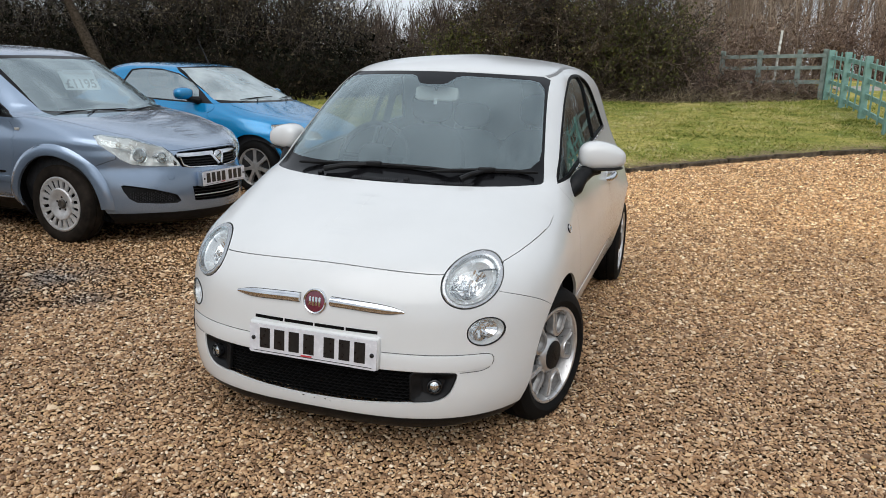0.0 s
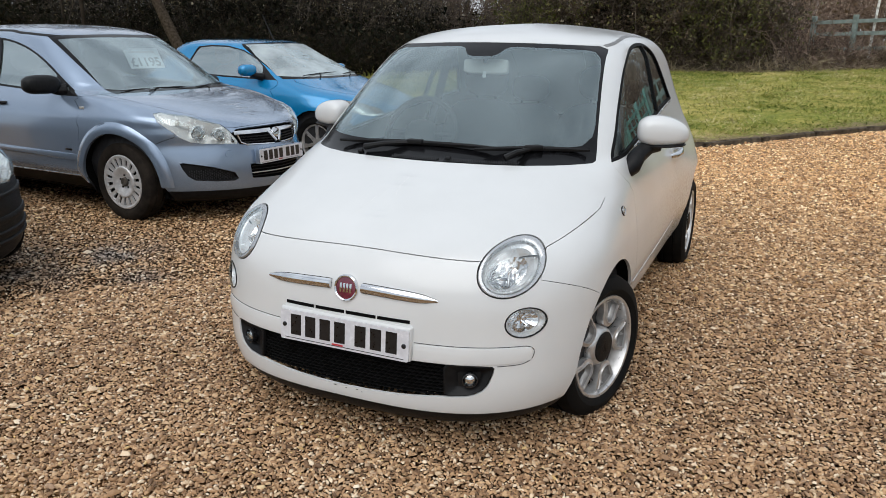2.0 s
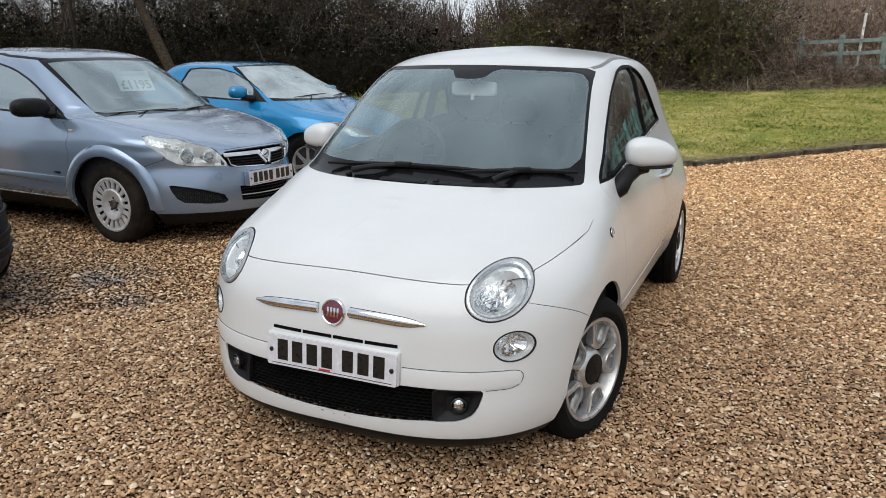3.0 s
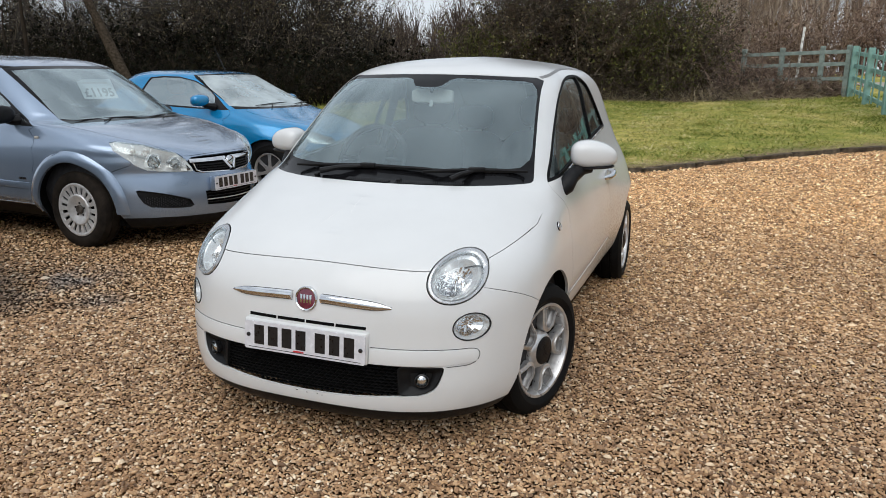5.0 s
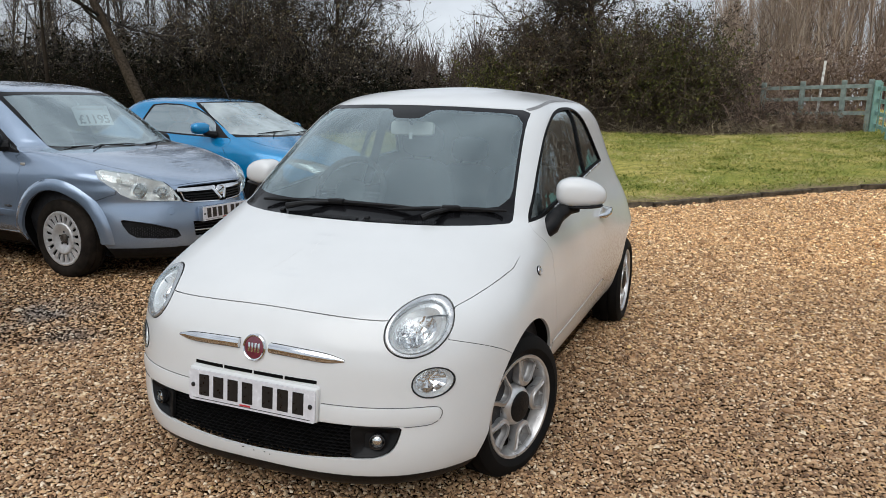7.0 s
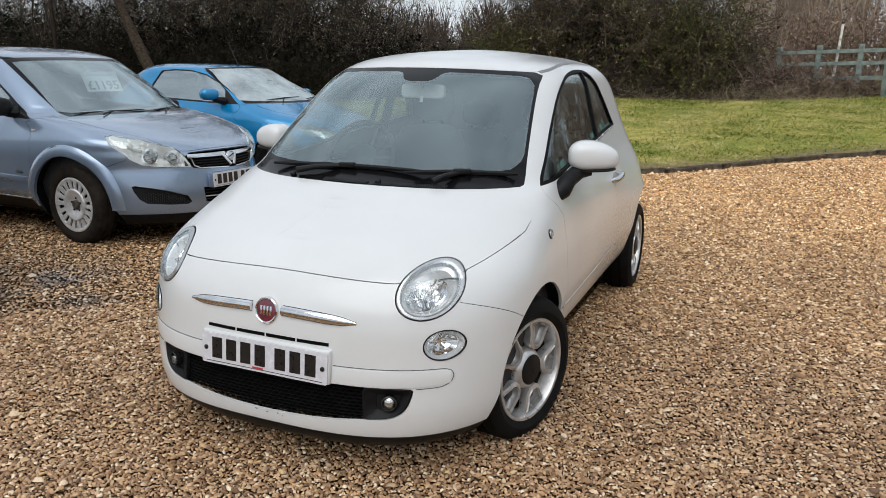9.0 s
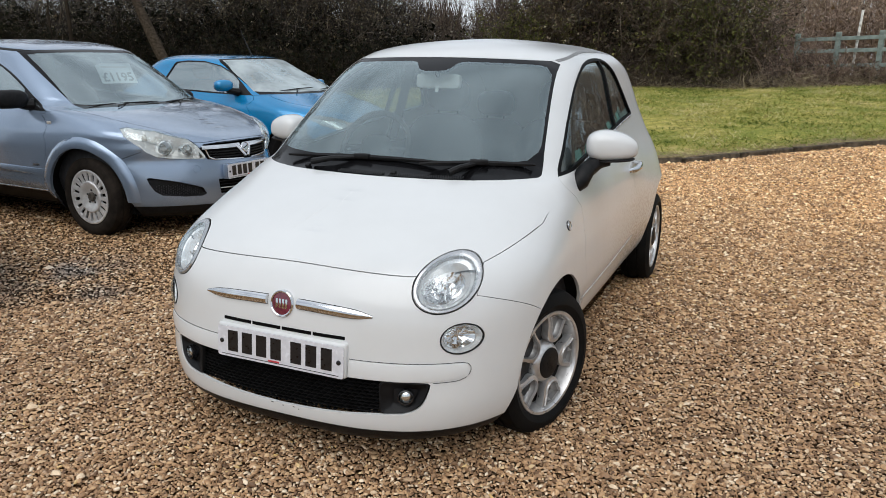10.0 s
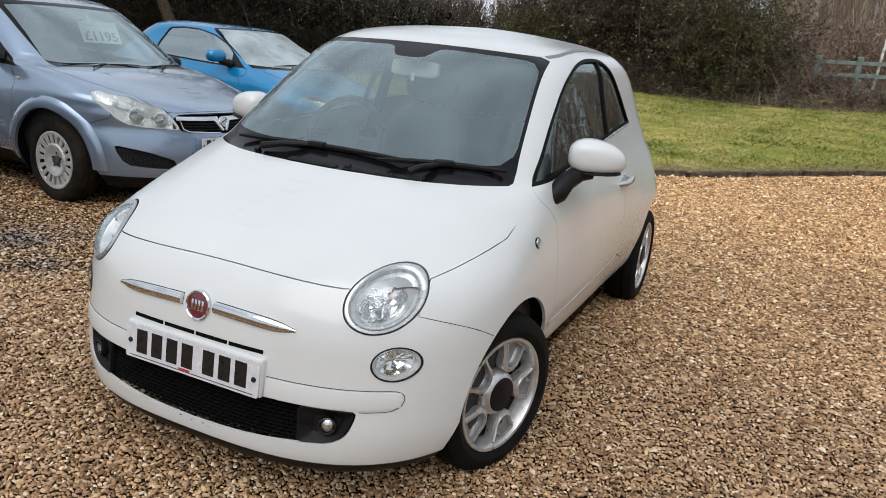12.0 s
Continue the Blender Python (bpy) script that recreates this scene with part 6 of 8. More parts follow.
    R = [("hole", lamp, None, "", 0, 0, ""), ("hole", by_y(B, arch(0, 0.31, 0.345, low)), None, "", 0, 0, ""), ("hole", by_y(B, arch(2.491, 0.31, 0.345, low)), None, "", 0, 0, ""),
         ("windscreen", pane, PALESCREEN, "whole", -0.001, 0, "windscreen"), ("windscreen_border", screen, FRIT, "whole", -0.001, 0, "black border of the windscreen"),
         ("hood", hood, BLUE, "whole", 0, g, "blue bonnet"), ("front_bumper", bumper, BLUE, "whole", 0, g, "blue bumper"), ("door_window", by_y(B, glassin), CLEARGLASS, "pair", -0.008, 0, "side window"),
         ("window_trim", by_y(B, side), BLACK, "pair", 0.001, 0, "black window surround"), ("fender", wing, BLUE, "pair", 0, g * 0.7, "blue front wing"), ("door", door, BLUE, "pair", 0, g * 0.7, "blue door"),
         ("roof", roofpanel, BLUE, "whole", 0, g, "blue hard top"), ("rear_body", [(0, low), (3, low), (3, B.top), (0, B.top)], BLUE, "whole", 0, 0.001, "blue rear body")]
    skin(car, B, R, step=0.04)
    for s in (1, -1):
        lampxz = [(0.40, 0.62), (0.42, 0.68), (0.52, 0.74), (0.62, 0.77), (0.70, 0.765), (0.73, 0.73), (0.70, 0.67), (0.6, 0.62), (0.48, 0.605)][::-1]
        bm = bmesh.new()
        dome(bm, B, lampxz, [(1.0, -0.001), (0.9, 0.006), (0.6, 0.012), (0.1, 0.015)], s)
        head = part("headlight", bm, LENS, car)
        bm = bmesh.new()
        dome(bm, B, lampxz, [(1.0, -0.004), (0.8, -0.05), (0.1, -0.08)], s)
        part("reflector", bm, REFLECTOR, head)
        bm = bmesh.new()
        blob(bm, (0.22, 0.15, 0.135), pose(s * (0.875 if s < 0 else 0.84), 0.86, 1.062 if s < 0 else 1.03, 0, 0, s * 12), 14, 24, 2.6, 0.05)
        mirror = part("door_mirror", bm, BLUE, car, "blue door mirror")
        bm = bmesh.new()
        tube(bm, [(s * 0.735, 0.76, 0.985), (s * 0.80, 0.80, 1.0), (s * 0.85, 0.83, 1.02)], [0.045, 0.036, 0.034], 8)
        part("mirror_stalk", bm, BLACK, mirror)
        bm = bmesh.new()
        tube(bm, [(s * 0.80, 1.62, 0.86), (s * 0.845, 1.65, 0.865), (s * 0.845, 1.76, 0.867), (s * 0.80, 1.79, 0.865)], 0.012, 8)
        part("door_handle", bm, BLUE, car)

    def on_screen(x, z, off=0.02):
        p = B.on(B.u_of_x(abs(x), z), z, off)
        return Vector((math.copysign(p.x, x), p.y, p.z))
    wiper(car, on_screen(-0.52, 0.99, 0.012), on_screen(-0.35, 0.975), on_screen(0.02, 1.015, 0.012), (0, -0.006, 0.008), 0.0062)
    wiper(car, on_screen(0.08, 0.99, 0.012), on_screen(0.2, 0.975), on_screen(0.55, 1.0, 0.012), (0, -0.006, 0.008), 0.0062)
    bm = bmesh.new()
    tube(bm, [(0, 1.20, 1.378), (0, 1.22, 1.40), (0, 1.34, 1.62), (0, 1.37, 1.68)], [0.016, 0.008, 0.006, 0.005], 8)
    part("aerial", bm, BLACK, car, "thin black roof aerial")
    cabin(car, B, 0.24, 0.93, ((-0.34, 1.35), (0.34, 1.35)), pose(-0.34, 0.92, 0.88, 62), 0.68)
    wheelhouse(car, B, 0, 0.31, 0.355, 0.45)
    wheelhouse(car, B, 2.491, 0.31, 0.355, 0.45)
    for s in (1, -1):
        for y in (0, 2.491):
            wheel(car, pose(s * 0.775, y, 0.295, 0, 90 * s, 0), 0.30, 0.205, 0.185, "seven", RUBBER)
    bm = bmesh.new()
    box(bm, (1.2, 3.2, 0.05), pose(0, 1.1, 0.2))
    part("underbody", bm, DARKVOID, car)
    bm = bmesh.new()
    for s in (1, -1):
        lay(bm, B, by_x(B, [(0.40 * k / 8, 0.42) for k in range(9)]), 0.05, 0.004, s)
    part("lower_grille", bm, BLACK, car)
    number_plate(car, pose(0, -0.812, 0.50, 88, 0, 0))


def black_supermini():
    B = COUPE
    car = thing("supermini_car", "black small car with a clear headlight and black bumper", "car", "cars parked in a row", m=pose(-3.33, -0.42, 0.02, 0, 0, 86))
    low = B.low
    lampxz = [(0.42, 0.60), (0.44, 0.68), (0.52, 0.74), (0.62, 0.775), (0.70, 0.775), (0.745, 0.74), (0.735, 0.67), (0.68, 0.61), (0.55, 0.585)][::-1]
    bumper = by_x(B, [(0, 0.60), (0.25, 0.60), (0.45, 0.60)]) + by_y(B, [(-0.42, 0.60), (-0.29, 0.53), (-0.34, low)]) + [(0, low)]
    hood = by_x(B, [(0, 0.60), (0.45, 0.60), (0.44, 0.68), (0.52, 0.74)]) + by_y(B, [(-0.42, 0.78), (-0.2, 0.83), (0.1, 0.885), (0.40, 0.965)]) + by_x(B, [(0.35, 0.972), (0, 0.972)])
    screen = by_x(B, [(0, 0.985), (0.35, 0.985), (0.62, 0.985), (0.54, 1.32), (0.2, 1.34), (0, 1.34)])
    side = [(0.74, 1.03), (0.95, 1.165), (1.15, 1.255), (1.4, 1.302), (1.78, 1.27), (2.0, 1.06), (1.69, 0.985), (1.1, 0.965)]
    R = [("hole", by_x(B, lampxz), None, "", 0, 0, ""), ("hole", by_y(B, arch(0, 0.31, 0.345, low)), None, "", 0, 0, ""), ("hole", by_y(B, arch(2.491, 0.31, 0.345, low)), None, "", 0, 0, ""),
         ("front_bumper", bumper, BLACK, "whole", 0, 0.003, "black plastic bumper"), ("hood", hood, BLACKPAINT, "whole", 0, 0.003, "black bonnet"), ("windscreen", screen, SKYSCREEN, "whole", 0, 0, "windscreen"),
         ("side_window", by_y(B, side), CLEARGLASS, "pair", 0, 0, "side window"), ("body", [(0, low), (3, low), (3, B.top), (0, B.top)], BLACKPAINT, "whole", 0, 0.001, "black body")]
    skin(car, B, R, step=0.045)
    for s in (1, -1):
        bm = bmesh.new()
        dome(bm, B, lampxz, [(1.0, -0.001), (0.9, 0.008), (0.6, 0.016), (0.1, 0.02)], s)
        head = part("headlight", bm, OLDLENS, car, "clear headlight")
        bm = bmesh.new()
        dome(bm, B, lampxz, [(1.0, -0.004), (0.8, -0.05), (0.5, -0.06), (0.45, -0.03), (0.1, -0.08)], s)
        part("reflector", bm, REFLECTOR, head)
        for z, w in ((0.53, 0.012), (0.40, 0.022), (0.33, 0.012), (0.28, 0.012)):
            bm = bmesh.new()
            lay(bm, B, by_x(B, [(0.25 + 0.48 * k / 10, z + 0.01 * k / 10) for k in range(11)]), w, 0.012, s)
            part("bumper_moulding", bm, BLACK, car)
    cabin(car, B, 0.24, 0.93, ((-0.34, 1.35), (0.34, 1.35)), pose(-0.34, 0.92, 0.88, 62), 0.68)
    wheelhouse(car, B, 0, 0.31, 0.355, 0.45)
    wheelhouse(car, B, 2.491, 0.31, 0.355, 0.45)
    for s in (1, -1):
        for y in (0, 2.491):
            wheel(car, pose(s * 0.775, y, 0.29, 0, 90 * s, 0), 0.295, 0.19, 0.175, "cover", RUBBER)
    bm = bmesh.new()
    box(bm, (1.2, 3.2, 0.05), pose(0, 1.1, 0.2))
    part("underbody", bm, DARKVOID, car)


grey_family_car()
blue_coupe()
black_supermini()

# ---------------------------------------------------------------- ground
YARD = smooth_keys([(-50, 0), (4.0, 0), (6.5, 0.008), (8.0, 0.04), (9.0, 0.095), (10.2, 0.155), (11.3, 0.21), (13.5, 0.30), (16.5, 0.44), (20.5, 0.56), (28, 0.78), (60, 1.0), (3000, 1.0)])
KERB = (smooth_keys([(0, -60), (0.3, -12), (0.42, -5.0), (0.5, -1.6), (0.56, 0.2), (0.66, 1.5), (0.76, 2.8), (0.82, 3.56), (0.88, 4.3), (0.94, 5.2), (1, 7.5)]),
        smooth_keys([(0, 11.0), (0.3, 8.4), (0.42, 7.0), (0.5, 6.75), (0.56, 7.75), (0.66, 9.05), (0.76, 10.25), (0.82, 10.85), (0.88, 11.3), (0.94, 11.75), (1, 12.6)]))
KERBX = np.array([KERB[0](k / 300) for k in range(301)])
KERBY = np.array([KERB[1](k / 300) for k in range(301)])


def yard_z(x, y):
    """The height of the ground: level under the cars, rising gently towards the trees."""
    return YARD(y) + 0.045 * min(max(x, 0), 8) * min(max((y - 12) / 8, 0), 1)


def lawn_z(x, y):
    return yard_z(x, y) + 0.065


def many_z(xy, lift=0.0):
    ys = np.linspace(-20, 90, 600)
    t = np.interp(xy[:, 1], ys, [YARD(v) for v in ys])
    return t + 0.045 * np.clip(xy[:, 0], 0, 8) * np.clip((xy[:, 1] - 12) / 8, 0, 1) + lift


STONES = [(0.0, (0.15, 0.089, 0.052)), (0.16, (0.265, 0.157, 0.085)), (0.40, (0.42, 0.258, 0.140)), (0.62, (0.555, 0.362, 0.204)), (0.77, (0.66, 0.462, 0.280)), (0.82, (0.38, 0.255, 0.165)), (0.90, (0.74, 0.57, 0.385)), (0.97, (0.86, 0.75, 0.59)), (1.0, (0.66, 0.45, 0.18))]


def gravel_material(name, bed=False):
    """Golden crushed stone: every stone its own tone, greyer in patches."""
    m, n, l, b = nodes_of(name)
    if bed:
        tc = n.new("ShaderNodeTexCoord")
        v = n.new("ShaderNodeTexVoronoi")
        v.inputs["Scale"].default_value = 52.0
        l.new(tc.outputs["Object"], v.inputs["Vector"])
        sep = n.new("ShaderNodeSeparateColor")
        l.new(v.outputs["Color"], sep.inputs["Color"])
        tones = ramp(n, l, sep.outputs["Red"], STONES)
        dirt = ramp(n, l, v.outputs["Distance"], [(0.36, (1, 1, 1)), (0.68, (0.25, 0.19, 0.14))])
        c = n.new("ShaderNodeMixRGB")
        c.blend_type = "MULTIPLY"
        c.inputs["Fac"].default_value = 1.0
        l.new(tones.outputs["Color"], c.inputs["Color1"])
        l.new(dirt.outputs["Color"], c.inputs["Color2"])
    else:
        g = n.new("ShaderNodeNewGeometry")
        c = ramp(n, l, g.outputs["Random Per Island"], STONES)
    grain = setting(n, l, 110.0, 4.0)
    fine = ramp(n, l, grain.outputs["Fac"], [(0.3, (0.78, 0.75, 0.72)), (0.7, (1.06, 1.04, 1.0))])
    big = setting(n, l, 0.45, 4.0)
    tone = ramp(n, l, big.outputs["Fac"], [(0.3, (1.0, 0.95, 0.89)), (0.7, (1.21, 1.175, 1.12))])
    # painted shade: darker stone about the cars, brighter towards the lawn
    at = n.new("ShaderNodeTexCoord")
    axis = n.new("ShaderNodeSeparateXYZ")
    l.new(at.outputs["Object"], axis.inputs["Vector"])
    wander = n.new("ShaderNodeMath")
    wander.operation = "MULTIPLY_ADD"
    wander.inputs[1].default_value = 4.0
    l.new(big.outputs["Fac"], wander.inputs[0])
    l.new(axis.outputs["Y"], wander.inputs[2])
    lit_zone = n.new("ShaderNodeMapRange")
    lit_zone.inputs["From Min"].default_value, lit_zone.inputs["From Max"].default_value = 2.8, 7.8
    l.new(wander.outputs[0], lit_zone.inputs["Value"])
    lit_share = lit_zone.outputs["Result"]
    if bed:
        # past the spread of loose stones the bed keeps a brighter tone
        inside = None
        for ax, ay, off in ((-0.848, 0.530, 2.618), (0.375, 0.927, 1.978), (0.0, 1.0, 1.5)):
            first, both = n.new("ShaderNodeMath"), n.new("ShaderNodeMath")
            first.operation = both.operation = "MULTIPLY_ADD"
            first.inputs[1].default_value, first.inputs[2].default_value, both.inputs[1].default_value = ax, off, ay
            l.new(axis.outputs["X"], first.inputs[0])
            l.new(axis.outputs["Y"], both.inputs[0])
            l.new(first.outputs[0], both.inputs[2])
            if inside is None:
                inside = both.outputs[0]
            else:
                least = n.new("ShaderNodeMath")
                least.operation = "MINIMUM"
                l.new(inside, least.inputs[0])
                l.new(both.outputs[0], least.inputs[1])
                inside = least.outputs[0]
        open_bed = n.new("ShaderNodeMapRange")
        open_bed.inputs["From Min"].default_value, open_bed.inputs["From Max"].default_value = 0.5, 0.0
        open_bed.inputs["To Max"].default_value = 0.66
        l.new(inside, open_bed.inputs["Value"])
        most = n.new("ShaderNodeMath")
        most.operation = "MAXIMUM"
        l.new(lit_share, most.inputs[0])
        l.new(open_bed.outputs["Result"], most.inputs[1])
        lit_share = most.outputs[0]
    # bed nearly black under the loose stones, the shade of their gaps painted in
    lit_tone = ramp(n, l, lit_share, [(0.0, (0.17, 0.17, 0.17)), (1.0, (1.24, 1.2, 1.06))] if bed else [(0.0, (1.0, 1.03, 1.08)), (1.0, (1.52, 1.49, 1.36))])
    last = c.outputs["Color"]
    for source in (fine, tone, lit_tone):
        mul = n.new("ShaderNodeMixRGB")
        mul.blend_type = "MULTIPLY"
        mul.inputs["Fac"].default_value = 1.0
        l.new(last, mul.inputs["Color1"])
        l.new(source.outputs["Color"], mul.inputs["Color2"])
        last = mul.outputs["Color"]
    # muddy grey hollows where the bed shows through between the parked cars
    patch = setting(n, l, 3.2, 4.0)
    where = n.new("ShaderNodeTexCoord")
    worn = None
    for cx, cy, half, power in ((-2.67, 0.77, 0.42, 1.0), (-3.0, 0.15, 0.75, 0.75), (-2.15, 0.42, 0.3, 0.6)):
        far = n.new("ShaderNodeVectorMath")
        far.operation = "DISTANCE"
        far.inputs[1].default_value = (cx, cy, 0)
        l.new(where.outputs["Object"], far.inputs[0])
        near = n.new("ShaderNodeMapRange")
        near.inputs["From Min"].default_value, near.inputs["From Max"].default_value = half, half * 0.2
        near.inputs["To Max"].default_value = power
        l.new(far.outputs["Value"], near.inputs["Value"])
        if worn is None:
            worn = near.outputs["Result"]
        else:
            most = n.new("ShaderNodeMath")
            most.operation = "MAXIMUM"
            l.new(worn, most.inputs[0])
            l.new(near.outputs["Result"], most.inputs[1])
            worn = most.outputs[0]
    rough = n.new("ShaderNodeMapRange")
    rough.inputs["From Min"].default_value, rough.inputs["From Max"].default_value = 0.36, 0.58
    l.new(patch.outputs["Fac"], rough.inputs["Value"])
    grey = n.new("ShaderNodeMath")
    grey.operation = "MULTIPLY"
    l.new(worn, grey.inputs[0])
    l.new(rough.outputs["Result"], grey.inputs[1])
    pale = n.new("ShaderNodeHueSaturation")
    pale.inputs["Saturation"].default_value, pale.inputs["Value"].default_value = 0.42, 0.62
    l.new(last, pale.inputs["Color"])
    mix = n.new("ShaderNodeMixRGB")
    l.new(grey.outputs[0], mix.inputs["Fac"])
    l.new(last, mix.inputs["Color1"])
    l.new(pale.outputs["Color"], mix.inputs["Color2"])
    l.new(mix.outputs["Color"], b.inputs["Base Color"])
    b.inputs["Roughness"].default_value, b.inputs["Specular IOR Level"].default_value = (0.9, 0.05) if bed else (0.5, 0.35)
    k = n.new("ShaderNodeBump")
    k.inputs["Strength"].default_value, k.inputs["Distance"].default_value = (1.0, 0.014) if bed else (0.4, 0.004)
    k.invert = bed
    l.new(v.outputs["Distance"] if bed else grain.outputs["Fac"], k.inputs["Height"])
    l.new(k.outputs["Normal"], b.inputs["Normal"])
    return m


def lawn_material():
    """Rough winter turf: green, straw and moss in patches, bare soil along its edges."""
    m, n, l, b = nodes_of("winter_lawn")
    big, mid, fine = setting(n, l, 0.9, 6.0, 0.6), setting(n, l, 8.0, 6.0, 0.7), setting(n, l, 38.0, 4.0, 0.7)
    c = ramp(n, l, big.outputs["Fac"], [(0.28, (0.16, 0.205, 0.043)), (0.42, (0.26, 0.285, 0.062)), (0.54, (0.40, 0.365, 0.105)), (0.66, (0.56, 0.47, 0.21))])
    last = c.outputs["Color"]
    for source, lo, hi in ((mid, (0.50, 0.58, 0.46), (1.45, 1.30, 1.30)), (fine, (0.5, 0.54, 0.48), (1.36, 1.32, 1.22))):
        k = ramp(n, l, source.outputs["Fac"], [(0.32, lo), (0.68, hi)])
        mul = n.new("ShaderNodeMixRGB")
        mul.blend_type = "MULTIPLY"
        mul.inputs["Fac"].default_value = 1.0
        l.new(last, mul.inputs["Color1"])
        l.new(k.outputs["Color"], mul.inputs["Color2"])
        last = mul.outputs["Color"]
    soil = n.new("ShaderNodeAttribute")
    soil.attribute_name = "soil"
    add = n.new("ShaderNodeMath")
    add.operation = "ADD"
    l.new(soil.outputs["Fac"], add.inputs[0])
    l.new(mid.outputs["Fac"], add.inputs[1])
    edge = n.new("ShaderNodeMapRange")
    edge.inputs["From Min"].default_value, edge.inputs["From Max"].default_value = 0.72, 1.0
    l.new(add.outputs[0], edge.inputs["Value"])
    litter = ramp(n, l, fine.outputs["Fac"], [(0.3, (0.085, 0.058, 0.034)), (0.5, (0.20, 0.145, 0.085)), (0.7, (0.42, 0.33, 0.21))])
    mix = n.new("ShaderNodeMixRGB")
    l.new(edge.outputs["Result"], mix.inputs["Fac"])
    l.new(last, mix.inputs["Color1"])
    l.new(litter.outputs["Color"], mix.inputs["Color2"])
    l.new(mix.outputs["Color"], b.inputs["Base Color"])
    b.inputs["Roughness"].default_value, b.inputs["Specular IOR Level"].default_value = 0.9, 0.2
    k = n.new("ShaderNodeBump")
    k.inputs["Strength"].default_value, k.inputs["Distance"].default_value = 0.9, 0.05
    l.new(mid.outputs["Fac"], k.inputs["Height"])
    l.new(k.outputs["Normal"], b.inputs["Normal"])
    return m


def blades_material():
    """Winter grass: clumps of green, olive and straw, every blade a little off its clump."""
    m, n, l, b = nodes_of("grass_blades")
    big, mid = setting(n, l, 0.8, 5.0, 0.6), setting(n, l, 5.5, 4.0, 0.65)
    g = n.new("ShaderNodeNewGeometry")
    last = big.outputs["Fac"]
    for source, share in ((mid.outputs["Fac"], 0.75), (g.outputs["Random Per Island"], 0.30)):
        k = n.new("ShaderNodeMath")
        k.operation = "MULTIPLY_ADD"
        k.inputs[1].default_value = share
        l.new(source, k.inputs[0])
        l.new(last, k.inputs[2])
        last = k.outputs[0]
    scale = n.new("ShaderNodeMapRange")
    scale.inputs["From Min"].default_value, scale.inputs["From Max"].default_value = 0.76, 1.22
    l.new(last, scale.inputs["Value"])
    c = ramp(n, l, scale.outputs["Result"], [(0.0, (0.075, 0.115, 0.024)), (0.3, (0.20, 0.255, 0.050)), (0.55, (0.35, 0.36, 0.083)), (0.78, (0.48, 0.44, 0.15)), (1.0, (0.62, 0.54, 0.29))])
    l.new(c.outputs["Color"], b.inputs["Base Color"])
    b.inputs["Roughness"].default_value, b.inputs["Specular IOR Level"].default_value = 0.7, 0.2
    glow = n.new("ShaderNodeBsdfTranslucent")
    l.new(c.outputs["Color"], glow.inputs["Color"])
    both = n.new("ShaderNodeMixShader")
    both.inputs["Fac"].default_value = 0.35
    l.new(b.outputs["BSDF"], both.inputs[1])
    l.new(glow.outputs["BSDF"], both.inputs[2])
    l.new(both.outputs[0], n["Material Output"].inputs["Surface"])
    return m


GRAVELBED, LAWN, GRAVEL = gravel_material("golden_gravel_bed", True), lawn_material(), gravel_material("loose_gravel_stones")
BLADES = blades_material()
KERBSTONE = surface("weathered_dark_kerb", (0.03, 0.023, 0.015), (0.135, 0.108, 0.078), 9, 0.9, bump=0.8, bumpscale=60, specular=0.2)

xs = [-3000, -800, -200, -90] + [-60 + 2 * k for k in range(51)] + [60, 90, 200, 800, 3000]
ys = [-3000, -800, -200, -60, -20, -8, -3, 0, 2, 4] + [5 + k for k in range(26)] + [33, 37, 42, 50, 60, 90, 200, 800, 3000]
bm = bmesh.new()
sheet(bm, [[(x, y, yard_z(x, y)) for x in xs] for y in ys])
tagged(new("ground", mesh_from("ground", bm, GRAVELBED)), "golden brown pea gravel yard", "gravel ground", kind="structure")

# lawn behind the kerb
bm = bmesh.new()
rows = []
for j in range(46):
    d = 0.0 if j == 0 else 0.06 * 1.168 ** j
    row = []
    for k in range(0, 301, 3):
        x, y = KERBX[k], KERBY[k] + 0.045 + d
        bumpy = 0.03 * noise.noise(Vector((x * 0.7, y * 0.7, 0))) + 0.015 * noise.noise(Vector((x * 2.3, y * 2.3, 4))) if j > 1 else 0
        row.append((x, y, lawn_z(x, y) + bumpy + (0.004 if j else -0.06)))
    rows.append(row)
sheet(bm, rows)
turf = mesh_from("lawn", bm, LAWN)
soil = turf.attributes.new("soil", "FLOAT", "POINT")
for v in turf.vertices:
    near = v.co.y - float(np.interp(v.co.x, KERBX, KERBY))
    soil.data[v.index].value = max(0.52 - near * 0.32, 0) + 0.45 * min(max((v.co.y - 17.9) / 1.6, 0), 1) * (1 if v.co.x < 2.6 else 0.3)
tagged(new("lawn", turf), "patchy green winter lawn rising to the hedge", "grass", kind="structure")

# timber-dark kerb in lengths along the edge of the gravel
kerb = thing("kerb", "weathered dark kerb edging between gravel and lawn", "kerb", kind="structure", m=Matrix())
pts = [Vector((KERBX[i], KERBY[i], 0)) for i in range(301)]
run, acc = [pts[96]], 0.0
